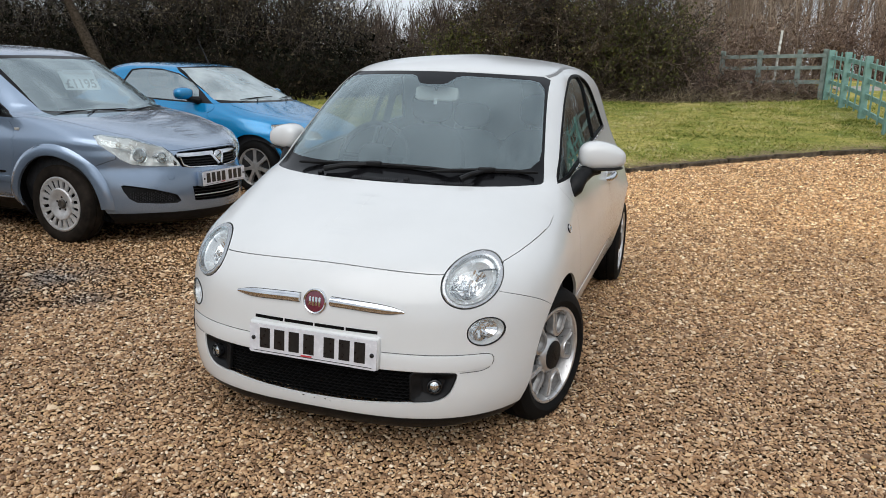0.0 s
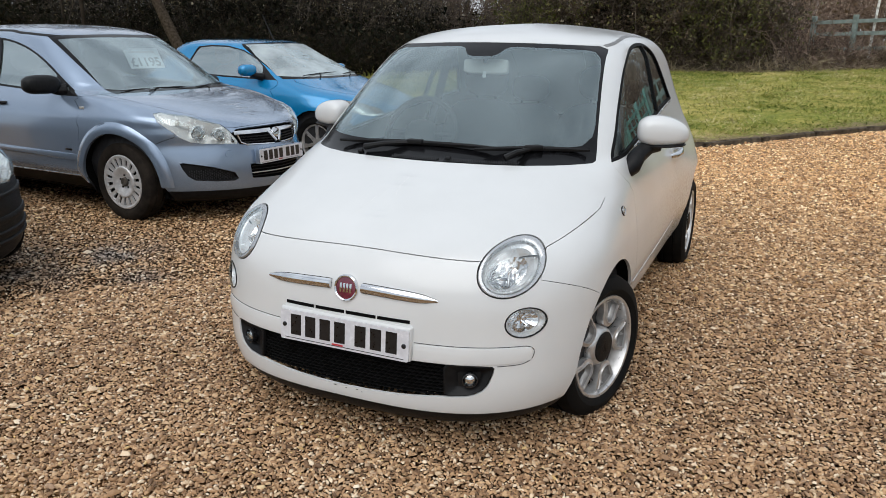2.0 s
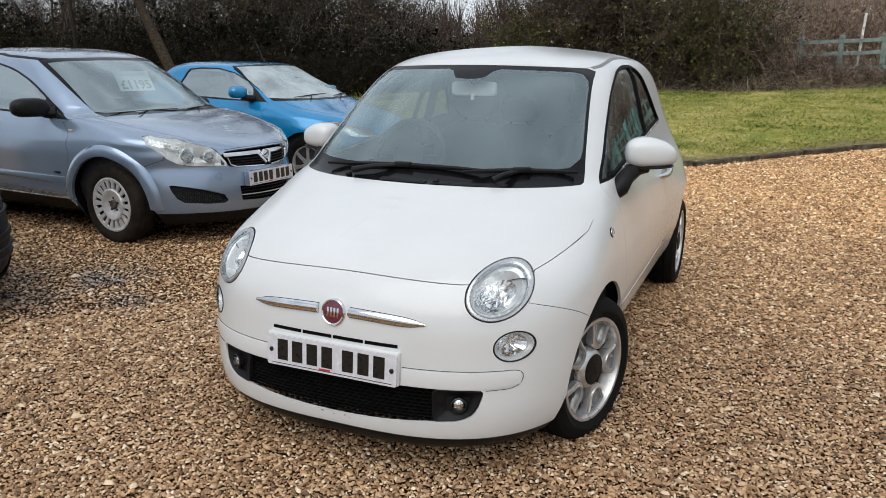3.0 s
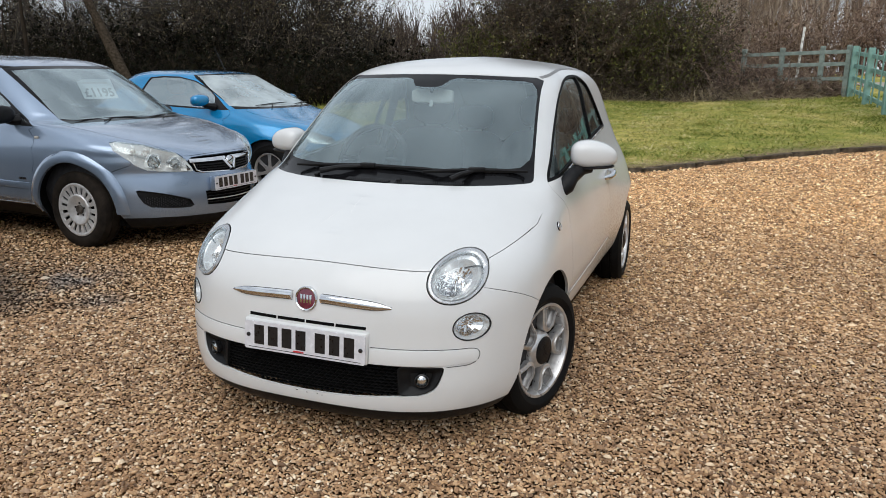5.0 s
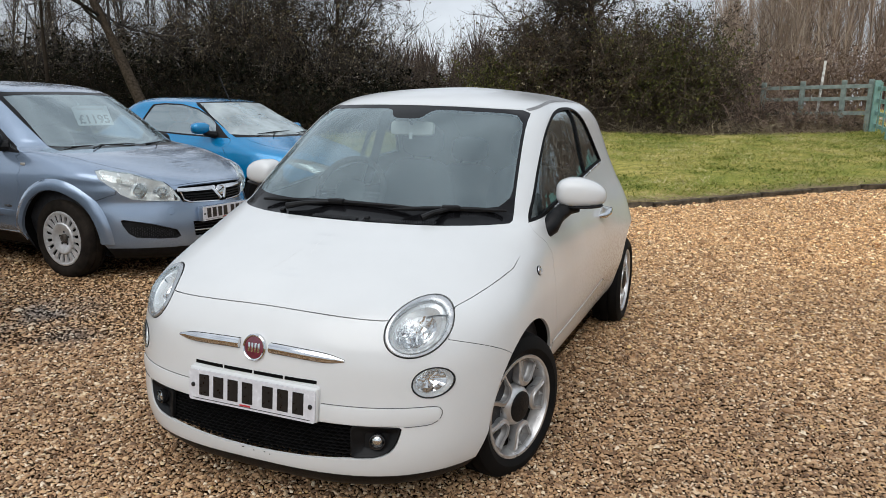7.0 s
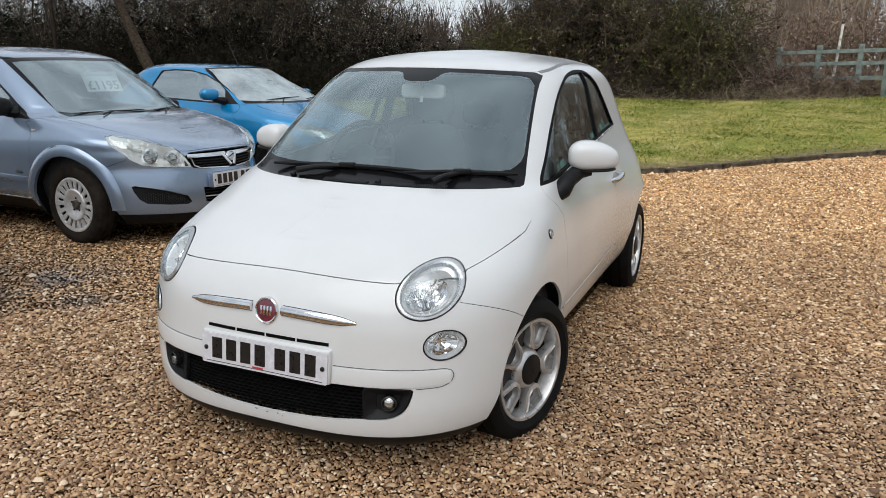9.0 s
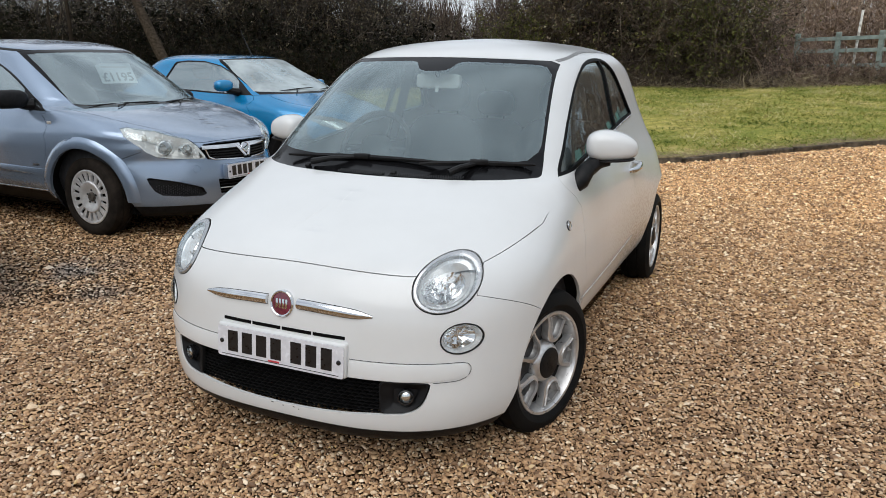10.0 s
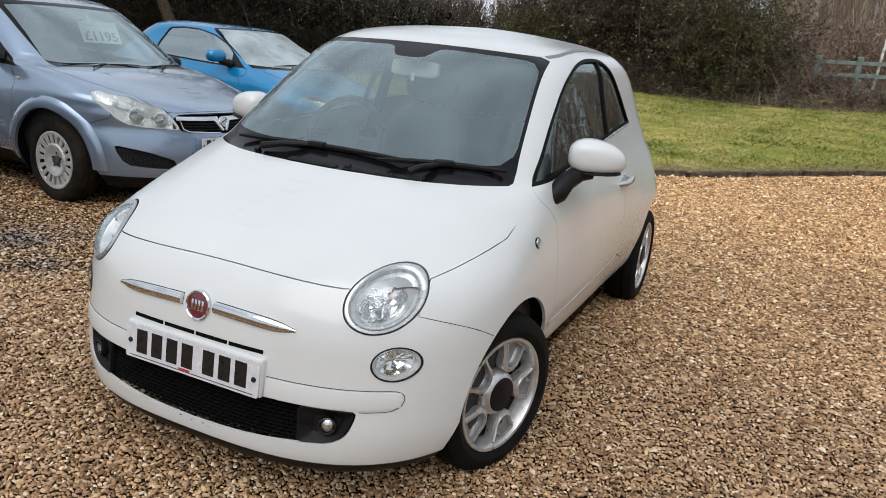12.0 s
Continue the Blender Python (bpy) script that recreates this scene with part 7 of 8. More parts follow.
for a, b in zip(pts[96:], pts[97:]):
    acc += (b - a).length
    run.append(b)
    if acc > 0.95:
        p, q = run[0], run[-1]
        d = (q - p).normalized()
        bm = bmesh.new()
        zc = yard_z((p.x + q.x) / 2, (p.y + q.y) / 2)
        tilt = math.degrees(math.asin((yard_z(q.x, q.y) - yard_z(p.x, p.y)) / (q - p).length))
        box(bm, ((q - p).length - 0.012, 0.055, 0.20), None, 0.008, 1)
        bmesh.ops.bisect_plane(bm, geom=bm.verts[:] + bm.edges[:] + bm.faces[:], plane_co=(0.2, 0, 0), plane_no=(1, 0, 0))
        bmesh.ops.bisect_plane(bm, geom=bm.verts[:] + bm.edges[:] + bm.faces[:], plane_co=(-0.15, 0, 0), plane_no=(1, 0, 0))
        for v in bm.verts:
            v.co += Vector((0, random.uniform(-0.007, 0.007), random.uniform(-0.008, 0.008) if v.co.z > 0 else 0))
        ob = part("kerb_length", bm, KERBSTONE, kerb)
        ob.matrix_basis = Matrix.Translation(((p.x + q.x) / 2, (p.y + q.y) / 2, zc - 0.012 + random.uniform(-0.012, 0.008))) @ pose(0, 0, 0, random.uniform(-6, 6), -tilt + random.uniform(-0.8, 0.8), math.degrees(math.atan2(d.y, d.x)) + random.uniform(-1.2, 1.2))
        run, acc = [b], 0.0


def stones(count, seed, r0, r1, left, right, shape, fade=(0, 0, 0, 0)):
    """Loose stones packed side by side over a stretch of the open yard, as one mesh: a little coarser with distance, none deep under the car.
    shape: pebble, chip or speck, by how near they lie. fade: how far they thin out at the near, far, left and right edges, in metres and degrees."""
    rng = np.random.default_rng(seed)
    grid = np.linspace(r0, r1, 300)
    size = 0.0066 * np.maximum(grid / 2.7, 1) ** 0.40
    cum = np.cumsum(grid / size ** 2)
    i = np.arange(count) + 0.5
    spread, turn = (i * 0.7548776662466927) % 1, (i * 0.5698402909980532) % 1
    r = np.interp(spread * cum[-1], cum, grid)
    a = np.radians(left + (right - left) * turn)
    pitch = np.interp(r, grid, size)
    scatter = 0.75 if shape == "speck" else 0.3
    x, y = 1.4 + r * np.sin(a) + rng.normal(0, scatter, count) * pitch, -2.7 + r * np.cos(a) + rng.normal(0, scatter, count) * pitch
    keep = (y < np.interp(x, KERBX, KERBY) - 0.02) & ~((np.abs(x) < 0.6) & (y > 0.0) & (y < 3.0))
    chance = np.ones(count)
    for gap, wide in ((r - r0, fade[0]), (r1 - r, fade[1]), (np.degrees(a) - left, fade[2]), (right - np.degrees(a), fade[3])):
        chance *= np.clip(gap / wide, 0, 1) ** 1.5 if wide else 1
    keep &= rng.uniform(0, 1, count) < chance
    xy, pitch = np.stack([x, y], 1)[keep], pitch[keep]
    if shape == "pebble":
        low = [(math.cos(q), math.sin(q), -0.5) for q in [2 * math.pi * k / 6 for k in range(6)]]
        top = [(0.66 * math.cos(q), 0.66 * math.sin(q), 0.5) for q in [2 * math.pi * (k + 0.5) / 5 for k in range(5)]]
        tv = np.array(low + top)
        tf = np.array([(0, 1, 6), (1, 7, 6), (1, 2, 7), (2, 3, 7), (3, 8, 7), (3, 4, 8), (4, 9, 8), (4, 5, 9), (5, 10, 9), (5, 0, 10), (0, 6, 10), (6, 7, 8), (6, 8, 9), (6, 9, 10)])
    elif shape == "chip":
        tv = np.array([(1.0, 0.0, -0.45), (0.55, 0.9, -0.5), (-0.5, 0.92, -0.45), (-1.0, 0.05, -0.5), (-0.55, -0.9, -0.45), (0.5, -0.92, -0.5), (-0.38, 0.04, 0.55), (0.4, -0.05, 0.55)])
        tf = np.array([(5, 0, 7), (0, 1, 7), (1, 6, 7), (1, 2, 6), (2, 3, 6), (3, 4, 6), (4, 7, 6), (4, 5, 7)])
    else:
        tv = np.array([(-1.0, -0.8, -0.5), (1.0, -0.8, -0.5), (0.0, 1.1, -0.5), (0.0, 0.0, 0.55)])
        tf = np.array([(0, 1, 3), (1, 2, 3), (2, 0, 3)])
    n, k = len(xy), len(tv)
    s = pitch * np.exp(rng.normal(0, 0.25, n)) * {"speck": 1.08, "chip": 0.92, "pebble": 0.92}[shape]
    axes = np.stack([s * rng.uniform(0.95, 1.75, n), s * rng.uniform(0.55, 0.85, n), s * rng.uniform(0.55, 1.05, n)], 1)
    p = tv[None] * (1 + rng.normal(0, 0.13, (n, k, 3))) * axes[:, None]
    tilt, yaw = rng.normal(0, 0.5, n), rng.uniform(0, 2 * math.pi, n)
    y1, z1 = p[..., 1] * np.cos(tilt)[:, None] - p[..., 2] * np.sin(tilt)[:, None], p[..., 1] * np.sin(tilt)[:, None] + p[..., 2] * np.cos(tilt)[:, None]
    x2, y2 = p[..., 0] * np.cos(yaw)[:, None] - y1 * np.sin(yaw)[:, None], p[..., 0] * np.sin(yaw)[:, None] + y1 * np.cos(yaw)[:, None]
    lift = axes[:, 2] * (rng.uniform(0.2, 2.1, n) if shape == "speck" else rng.uniform(0.2, 2.6, n)) + many_z(xy)
    v = np.stack([x2 + xy[:, :1], y2 + xy[:, 1:], z1 + lift[:, None]], 2).reshape(-1, 3)
    f = (tf[None] + (np.arange(n) * k)[:, None, None]).reshape(-1, 3)
    ob = new("gravel", raw_mesh("gravel", v, f, GRAVEL, smooth=shape != "speck"))
    return tagged(ob, "loose golden brown gravel stones", "gravel", kind="stuff")


stones(50000, 1, 0.9, 2.7, -68, 32, "pebble", (0.7, 0, 10, 12))
stones(86000, 4, 2.7, 4.6, -68, 32, "chip", (0, 0, 10, 12))
stones(240000, 2, 4.6, 15.5, -15, 26, "speck", (0, 0, 0, 9))
stones(60000, 3, 4.6, 10.0, -68, -15, "speck", (0, 2.5, 12, 0))


def grass(count, seed):
    """Short lying blades in tufts over the lawn, thinner along its edges."""
    rng = np.random.default_rng(seed)
    tufts = count // 14
    tx = rng.uniform(-9, 7.5, tufts)
    y0 = np.interp(tx, KERBX, KERBY) + 0.12
    ty = y0 + (20.3 - y0) * rng.uniform(0, 1, tufts) ** 1.2
    i = rng.integers(0, tufts, count)
    spread = rng.uniform(0.05, 0.26, tufts)[i]
    x, y = tx[i] + rng.normal(0, 1, count) * spread, ty[i] + rng.normal(0, 1, count) * spread
    inside = y - np.interp(x, KERBX, KERBY)
    keep = (inside > 0.07) & (rng.uniform(0, 1, count) < np.clip(0.15 + inside * 0.8, 0, 1) * np.clip((20.6 - y) / 1.6, 0.1, 1))
    x, y, i = x[keep], y[keep], i[keep]
    count = len(x)
    h = 0.05 * np.exp(rng.normal(0, 0.35, count)) * rng.uniform(0.5, 1.6, tufts)[i]
    w = rng.uniform(0.007, 0.014, count)
    yaw, lean = rng.normal(0, 1.0, count) + rng.uniform(0, 2 * math.pi, tufts)[i], rng.uniform(1.0, 1.54, count)
    base = np.stack([x, y, many_z(np.stack([x, y], 1), 0.066)], 1)
    d = np.stack([np.cos(yaw), np.sin(yaw), np.zeros(count)], 1)
    s = np.stack([-np.sin(yaw), np.cos(yaw), np.zeros(count)], 1) * w[:, None]
    tip = base + d * (h * np.sin(lean))[:, None] + np.array([0, 0, 1]) * (h * (0.15 + np.cos(lean)))[:, None]
    v = np.stack([base - s, base + s, tip], 1).reshape(-1, 3)
    f = np.arange(count * 3).reshape(-1, 3)
    ob = new("grass_blades", raw_mesh("grass_blades", v, f, BLADES))
    tagged(ob, "short rough winter grass with straw-coloured blades", "grass", kind="stuff")


grass(150000, 5)

# ---------------------------------------------------------------- fences and pole
MINT = surface("weathered_mint_green_fence_paint", (0.16, 0.31, 0.275), (0.27, 0.44, 0.39), 7, 0.7, bump=0.4, bumpscale=60)
GREYWOOD = surface("grey_green_weathered_wood", (0.15, 0.19, 0.17), (0.26, 0.31, 0.28), 7, 0.8, bump=0.4, bumpscale=60)
POLEWHITE = surface("flaking_white_paint", (0.42, 0.40, 0.36), (0.78, 0.77, 0.73), 9, 0.7, spread=(0.42, 0.5))
TRACK = surface("pale_track_surface", (0.30, 0.26, 0.22), (0.42, 0.37, 0.32), 3, 0.9, bump=0.5, bumpscale=40)


def fence(name, label, posts, height, rails, pales, tone, size=0.12):
    f = thing(name, label, "fence", m=Matrix())
    P = [Vector((x, y, lawn_z(x, y))) for x, y in posts]
    for i, p in enumerate(P):
        d = (P[min(i + 1, len(P) - 1)] - P[max(i - 1, 0)])
        yaw = math.degrees(math.atan2(d.y, d.x))
        bm = bmesh.new()
        box(bm, (size, size, height + 0.3), None, 0.008, 1)
        ob = part("post", bm, tone, f)
        ob.matrix_basis = Matrix.Translation(p + Vector((0, 0, height / 2 - 0.15))) @ pose(0, 0, 0, random.uniform(-1, 1), random.uniform(-1, 1), yaw)
    for a, b in zip(P, P[1:]):
        d = b - a
        yaw, tilt = math.degrees(math.atan2(d.y, d.x)), math.degrees(math.atan2(d.z, math.hypot(d.x, d.y)))
        side = Vector((-d.y, d.x, 0)).normalized()
        for h in rails:
            bm = bmesh.new()
            box(bm, (d.length + 0.02, 0.045, 0.10), None, 0.006, 1)
            ob = part("rail", bm, tone, f)
            ob.matrix_basis = Matrix.Translation((a + b) / 2 + Vector((0, 0, h)) + side * 0.03) @ pose(0, 0, 0, 0, -tilt, yaw)
        for t in pales:
            p = a.lerp(b, t)
            bm = bmesh.new()
            box(bm, (0.06, 0.03, height - 0.1), None, 0.005, 1)
            ob = part("pale", bm, tone, f)
            ob.matrix_basis = Matrix.Translation(p + Vector((0, 0, height / 2 + 0.03)) - side * 0.012) @ pose(0, 0, 0, 0, 0, yaw)
    return f


fence("fence", "mint green painted post and rail fence with thin pales", [(4.37 + 0.07 * k, 20.3 - 2.3 * k) for k in range(9)], 1.33, (0.18, 0.50, 0.82, 1.14), (0.33, 0.66), MINT, 0.14)
fence("fence", "weathered grey green three-rail fence half hidden by brambles", [(4.24, 20.42), (3.62, 20.62), (2.62, 20.95), (1.62, 21.3)], 1.36, (0.48, 0.87, 1.19), (), GREYWOOD, 0.12)
pole = thing("marker_pole", "leaning white pole with flaking paint among brambles", "pole", m=Matrix())
bm = bmesh.new()
base = Vector((3.02, 20.9, lawn_z(3.02, 20.9) - 0.2))
tube(bm, [base, base + Vector((0.04, 0, 0.9)), base + Vector((0.095, 0.02, 2.1))], [0.036, 0.036, 0.034], 10)
part("shaft", bm, POLEWHITE, pole)
bm = bmesh.new()
sheet(bm, [[(x, y + 0.06 * x, yard_z(x, y) + 0.10) for x in (5.3, 8, 12, 20, 40)] for y in (23.5, 25.2, 27.0)])
tagged(new("road", mesh_from("road", bm, TRACK)), "pale track beyond the fence", "track", kind="structure")

# ---------------------------------------------------------------- hedge, trees and woods
BARK = island_material("brown_grey_bark", [(0, (0.05, 0.038, 0.027)), (0.5, (0.07, 0.053, 0.038)), (1, (0.09, 0.07, 0.052))], rough=0.95, scale=18, bump=1.0, variation=0.75, specular=0.1)
TWIG = island_material("bare_brown_twigs", [(0, (0.03, 0.019, 0.013)), (0.45, (0.075, 0.05, 0.036)), (0.9, (0.135, 0.097, 0.070)), (1, (0.30, 0.235, 0.18))], rough=0.85, scale=5, bump=0, variation=0.4)
# darker copy of the twigs, backlit shade put into the colour
DARKTWIG = island_material("dark_backlit_twigs", [(0, (0.012, 0.009, 0.007)), (0.5, (0.042, 0.032, 0.024)), (0.9, (0.10, 0.078, 0.058)), (1, (0.28, 0.23, 0.175))], rough=0.85, scale=5, bump=0, variation=0.4)
DEADLEAF = island_material("dead_bramble_leaves", [(0, (0.035, 0.022, 0.013)), (0.35, (0.10, 0.06, 0.034)), (0.6, (0.075, 0.08, 0.028)), (0.8, (0.17, 0.105, 0.06)), (0.95, (0.20, 0.18, 0.06)), (1, (0.45, 0.37, 0.27))], rough=0.6, scale=6, bump=0, variation=0.4)
# shade inside hedge and undergrowth, put into near-black leaf and stem colours
IVY = island_material("shaded_ivy_leaves", [(0, (0.006, 0.007, 0.004)), (0.5, (0.013, 0.015, 0.007)), (0.85, (0.024, 0.020, 0.011)), (1, (0.06, 0.045, 0.025))], rough=0.9, scale=6, bump=0, variation=0.4, specular=0.15)
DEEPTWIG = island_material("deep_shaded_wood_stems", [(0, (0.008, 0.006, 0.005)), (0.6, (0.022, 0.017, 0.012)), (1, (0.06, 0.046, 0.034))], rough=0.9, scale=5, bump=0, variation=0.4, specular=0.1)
REDTWIG = island_material("reddish_bramble_stems", [(0, (0.10, 0.064, 0.047)), (0.5, (0.24, 0.16, 0.12)), (0.9, (0.39, 0.28, 0.215)), (1, (0.52, 0.41, 0.31))], rough=0.85, scale=3, bump=0, variation=0.4)
REDLEAF = island_material("reddish_dead_leaves", [(0, (0.10, 0.064, 0.044)), (0.5, (0.23, 0.15, 0.105)), (1, (0.39, 0.275, 0.19))], rough=0.7, scale=3, bump=0, variation=0.4)
PALELEAF = island_material("pale_clinging_leaves", [(0, (0.05, 0.036, 0.02)), (0.5, (0.15, 0.115, 0.06)), (0.85, (0.28, 0.235, 0.13)), (1, (0.6, 0.54, 0.43))], rough=0.6, scale=4, bump=0, variation=0.4)
STRAW = island_material("dead_straw_stalks", [(0, (0.12, 0.085, 0.05)), (0.5, (0.27, 0.21, 0.13)), (1, (0.52, 0.43, 0.29))], rough=0.85, scale=3, bump=0, variation=0.4)
# paler copy of the twigs, distance haze put into the colour
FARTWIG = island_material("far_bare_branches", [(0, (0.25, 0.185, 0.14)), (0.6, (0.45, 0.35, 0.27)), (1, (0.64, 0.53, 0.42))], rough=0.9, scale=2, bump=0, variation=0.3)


def unit(v):
    return v / np.maximum(np.linalg.norm(v, axis=-1, keepdims=True), 1e-9)


def strands(rng, start, way, length, points, wander, lift):
    """Wandering lines: start and way (n, 3), length (n)."""
    n = len(start)
    out = [start]
    d = unit(way)
    step = (length / (points - 1))[:, None]
    for _ in range(points - 1):
        d = unit(d + rng.normal(0, wander, (n, 3)) + np.array([0, 0, lift]))
        out.append(out[-1] + d * step)
    return np.stack(out, 1)


def bars(lines, r0, r1, sides=3):
    """Three-sided tapered bars along lines (n, k, 3); gives points and quads."""
    n, k, _ = lines.shape
    d = unit(lines[:, -1] - lines[:, 0])
    ref = np.where(np.abs(d[:, 2:]) > 0.9, np.array([[1.0, 0, 0]]), np.array([[0, 0, 1.0]]))
    a = unit(np.cross(d, ref))
    b = np.cross(d, a)
    rad = np.asarray(r0)[:, None] + (np.asarray(r1) - np.asarray(r0))[:, None] * np.linspace(0, 1, k)[None]
    ang = 2 * math.pi * np.arange(sides)[None] / sides + np.random.default_rng(n).uniform(0, math.pi, n)[:, None]
    ring = a[:, None, None] * np.cos(ang)[:, None, :, None] + b[:, None, None] * np.sin(ang)[:, None, :, None]
    v = lines[:, :, None] + ring * rad[:, :, None, None]
    idx = np.arange(n * k * sides).reshape(n, k, sides)
    nxt = np.roll(idx, -1, axis=2)
    if sides == 2:
        idx, nxt = idx[:, :, :1], nxt[:, :, :1]
    q = np.stack([idx[:, :-1], nxt[:, :-1], nxt[:, 1:], idx[:, 1:]], -1).reshape(-1, 4)
    return v.reshape(-1, 3), q


def joined(pieces):
    vs, fs, k = [], [], 0
    for v, f in pieces:
        vs.append(v)
        fs.append(f + k)
        k += len(v)
    return np.concatenate(vs), np.concatenate(fs)


def sprouts(rng, lines, count, lo=0.25, hi=1.0):
    """Places and ways on lines, from which side shoots start."""
    n, k, _ = lines.shape
    i = rng.integers(0, n, count)
    t = rng.uniform(lo, hi, count) * (k - 1)
    j = np.minimum(t.astype(int), k - 2)
    f = (t - j)[:, None]
    a, b = lines[i, j], lines[i, j + 1]
    return a + (b - a) * f, unit(b - a), i


def leaves(rng, places, size):
    n = len(places)
    a, b = unit(rng.normal(0, 1, (n, 3))), unit(rng.normal(0, 1, (n, 3)))
    b = unit(b - a * np.sum(a * b, 1, keepdims=True))
    s = (size * np.exp(rng.normal(0, 0.35, n)))[:, None]
    v = np.stack([places - a * s, places + a * s * 0.8 + b * s * 0.65, places + a * s * 0.8 - b * s * 0.65], 1).reshape(-1, 3)
    return v, np.arange(n * 3).reshape(n, 3)


def thicket(name, label, seed, place, high, stems, shoots, twigs, leaf, leafsize, lean=0.35, leaftone=None, twigtone=None, thick=1.0, lift=0.05, shoot=3):
    """Bare scrub: stems from the ground, shoots from them, twigs from those, and leaves that hang on."""
    rng = np.random.default_rng(seed)
    base = place(rng, stems)
    base = np.concatenate([base, many_z(base, 0.0)[:, None]], 1)
    h = high(base[:, 0], rng)
    way = unit(np.concatenate([rng.normal(0, lean, (stems, 2)), np.ones((stems, 1))], 1))
    L0 = strands(rng, base, way, h, 8, 0.16, lift * 0.4)
    p, d, i = sprouts(rng, L0, shoots, 0.08)
    L1 = strands(rng, p, d * 0.5 + rng.normal(0, 0.75, (shoots, 3)), rng.uniform(0.35, 1.25, shoots) * (0.45 + 0.2 * h[i]), 4, 0.30, lift)
    p, d, i = sprouts(rng, L1, twigs, 0.1)
    L2 = strands(rng, p, d * 0.6 + rng.normal(0, 0.7, (twigs, 3)), rng.uniform(0.12, 0.5, twigs), 3, 0.3, lift)
    v, f = joined([bars(L0, rng.uniform(0.012, 0.032, stems) * thick, np.full(stems, 0.005)), bars(L1, rng.uniform(0.005, 0.010, shoots) * thick, np.full(shoots, 0.003), shoot), bars(L2[:, ::2], np.full(twigs, 0.005), np.full(twigs, 0.0025), 2)])
    plant = tagged(new(name), label, "hedge", kind="stuff")
    ob = new("branches", raw_mesh("branches", v, f, twigtone or TWIG))
    ob.parent = plant
    if leaf:
        p, _, _ = sprouts(rng, L1, leaf, 0.1)
        v, f = leaves(rng, p + rng.normal(0, 0.07, p.shape), leafsize)
        ob = new("leaves", raw_mesh("leaves", v, f, leaftone or DEADLEAF))
        ob.parent = plant
    return plant


def along(points, depth):
    """Places in a strip behind a line given by plan points."""
    P = np.array(points, float)
    seg = np.linalg.norm(np.diff(P, axis=0), axis=1)
    cum = np.concatenate([[0], np.cumsum(seg)])

    def place(rng, n):
        s = rng.uniform(0, cum[-1], n)
        return np.stack([np.interp(s, cum, P[:, 0]), np.interp(s, cum, P[:, 1]) + depth * rng.uniform(0, 1, n)], 1)
    return place


def heights(keys, spread=0.25):
    xs, hs = [k[0] for k in keys], [k[1] for k in keys]
    return lambda x, rng: np.interp(x, xs, hs) * rng.uniform(1 - spread, 1 + spread * 0.6, len(x))


def tree(seed, x, y, height, girth, lean, limbs, twigs, label, bark=BARK):
    """A bare tree: tapered trunk, limbs and a crown of fine twigs."""
    rng = np.random.default_rng(seed)
    t = thing("tree", label, "tree", "bare trees behind the hedge", m=Matrix())
    base = np.array([[x, y, lawn_z(x, y) - 0.1]])
    trunk = strands(rng, base, np.array([[lean[0], lean[1], 1.0]]), np.array([height]), 12, 0.07, 0.03)
    bm = bmesh.new()
    tube(bm, [Vector(p) for p in trunk[0]], [girth * (1 - 0.8 * k / 11) * (1 + 0.10 * math.sin(2.3 * k + seed)) for k in range(12)], 12)
    part("trunk", bm, bark, t)
    p, d, i = sprouts(rng, trunk, limbs, 0.30)
    L1 = strands(rng, p, d * 0.7 + rng.normal(0, 0.6, (limbs, 3)), rng.uniform(0.25, 0.5, limbs) * height, 7, 0.16, 0.10)
    p, d, i = sprouts(rng, L1, limbs * 12, 0.15)
    L2 = strands(rng, p, d * 0.7 + rng.normal(0, 0.5, (limbs * 12, 3)), rng.uniform(0.5, 1.5, limbs * 12), 4, 0.24, 0.08)
    p, d, i = sprouts(rng, L2, twigs, 0.1)
    L3 = strands(rng, p, d * 0.7 + rng.normal(0, 0.5, (twigs, 3)), rng.uniform(0.2, 0.7, twigs), 3, 0.25, 0.06)
    v, f = joined([bars(L1, np.full(limbs, girth * 0.32), np.full(limbs, 0.012)), bars(L2, np.full(limbs * 12, 0.013), np.full(limbs * 12, 0.005)), bars(L3[:, ::2], np.full(twigs, 0.006), np.full(twigs, 0.003), 2)])
    ob = new("crown", raw_mesh("crown", v, f, DARKTWIG))
    ob.parent = t
    p, _, _ = sprouts(rng, L3, twigs // 2, 0.1)
    v, f = leaves(rng, p + rng.normal(0, 0.04, p.shape), 0.028)
    ob = new("leaves", raw_mesh("leaves", v, f, DEADLEAF))
    ob.parent = t
    return t


# scrub along the back of the lawn, then the taller woods on the far side of the parked cars
thicket("hedge", "tangled bare brown hedge with ivy and dead leaves", 11, along([(-7.2, 21.5), (-5.2, 20.6), (-1.0, 20.2), (0.5, 20.6)], 3.0), heights([(-7.5, 1.1), (-6.7, 1.4), (-5.9, 3.3), (-5.3, 3.8), (-4, 3.5), (-2.8, 3.1), (-1.6, 4.0), (-0.9, 3.5), (-0.2, 2.6), (0.3, 1.7), (1.0, 1.1)]), 420, 8000, 24000, 110000, 0.030)
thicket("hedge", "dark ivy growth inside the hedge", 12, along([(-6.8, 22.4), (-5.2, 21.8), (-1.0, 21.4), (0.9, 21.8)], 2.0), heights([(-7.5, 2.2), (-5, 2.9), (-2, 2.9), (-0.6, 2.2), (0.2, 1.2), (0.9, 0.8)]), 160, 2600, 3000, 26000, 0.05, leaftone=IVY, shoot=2)
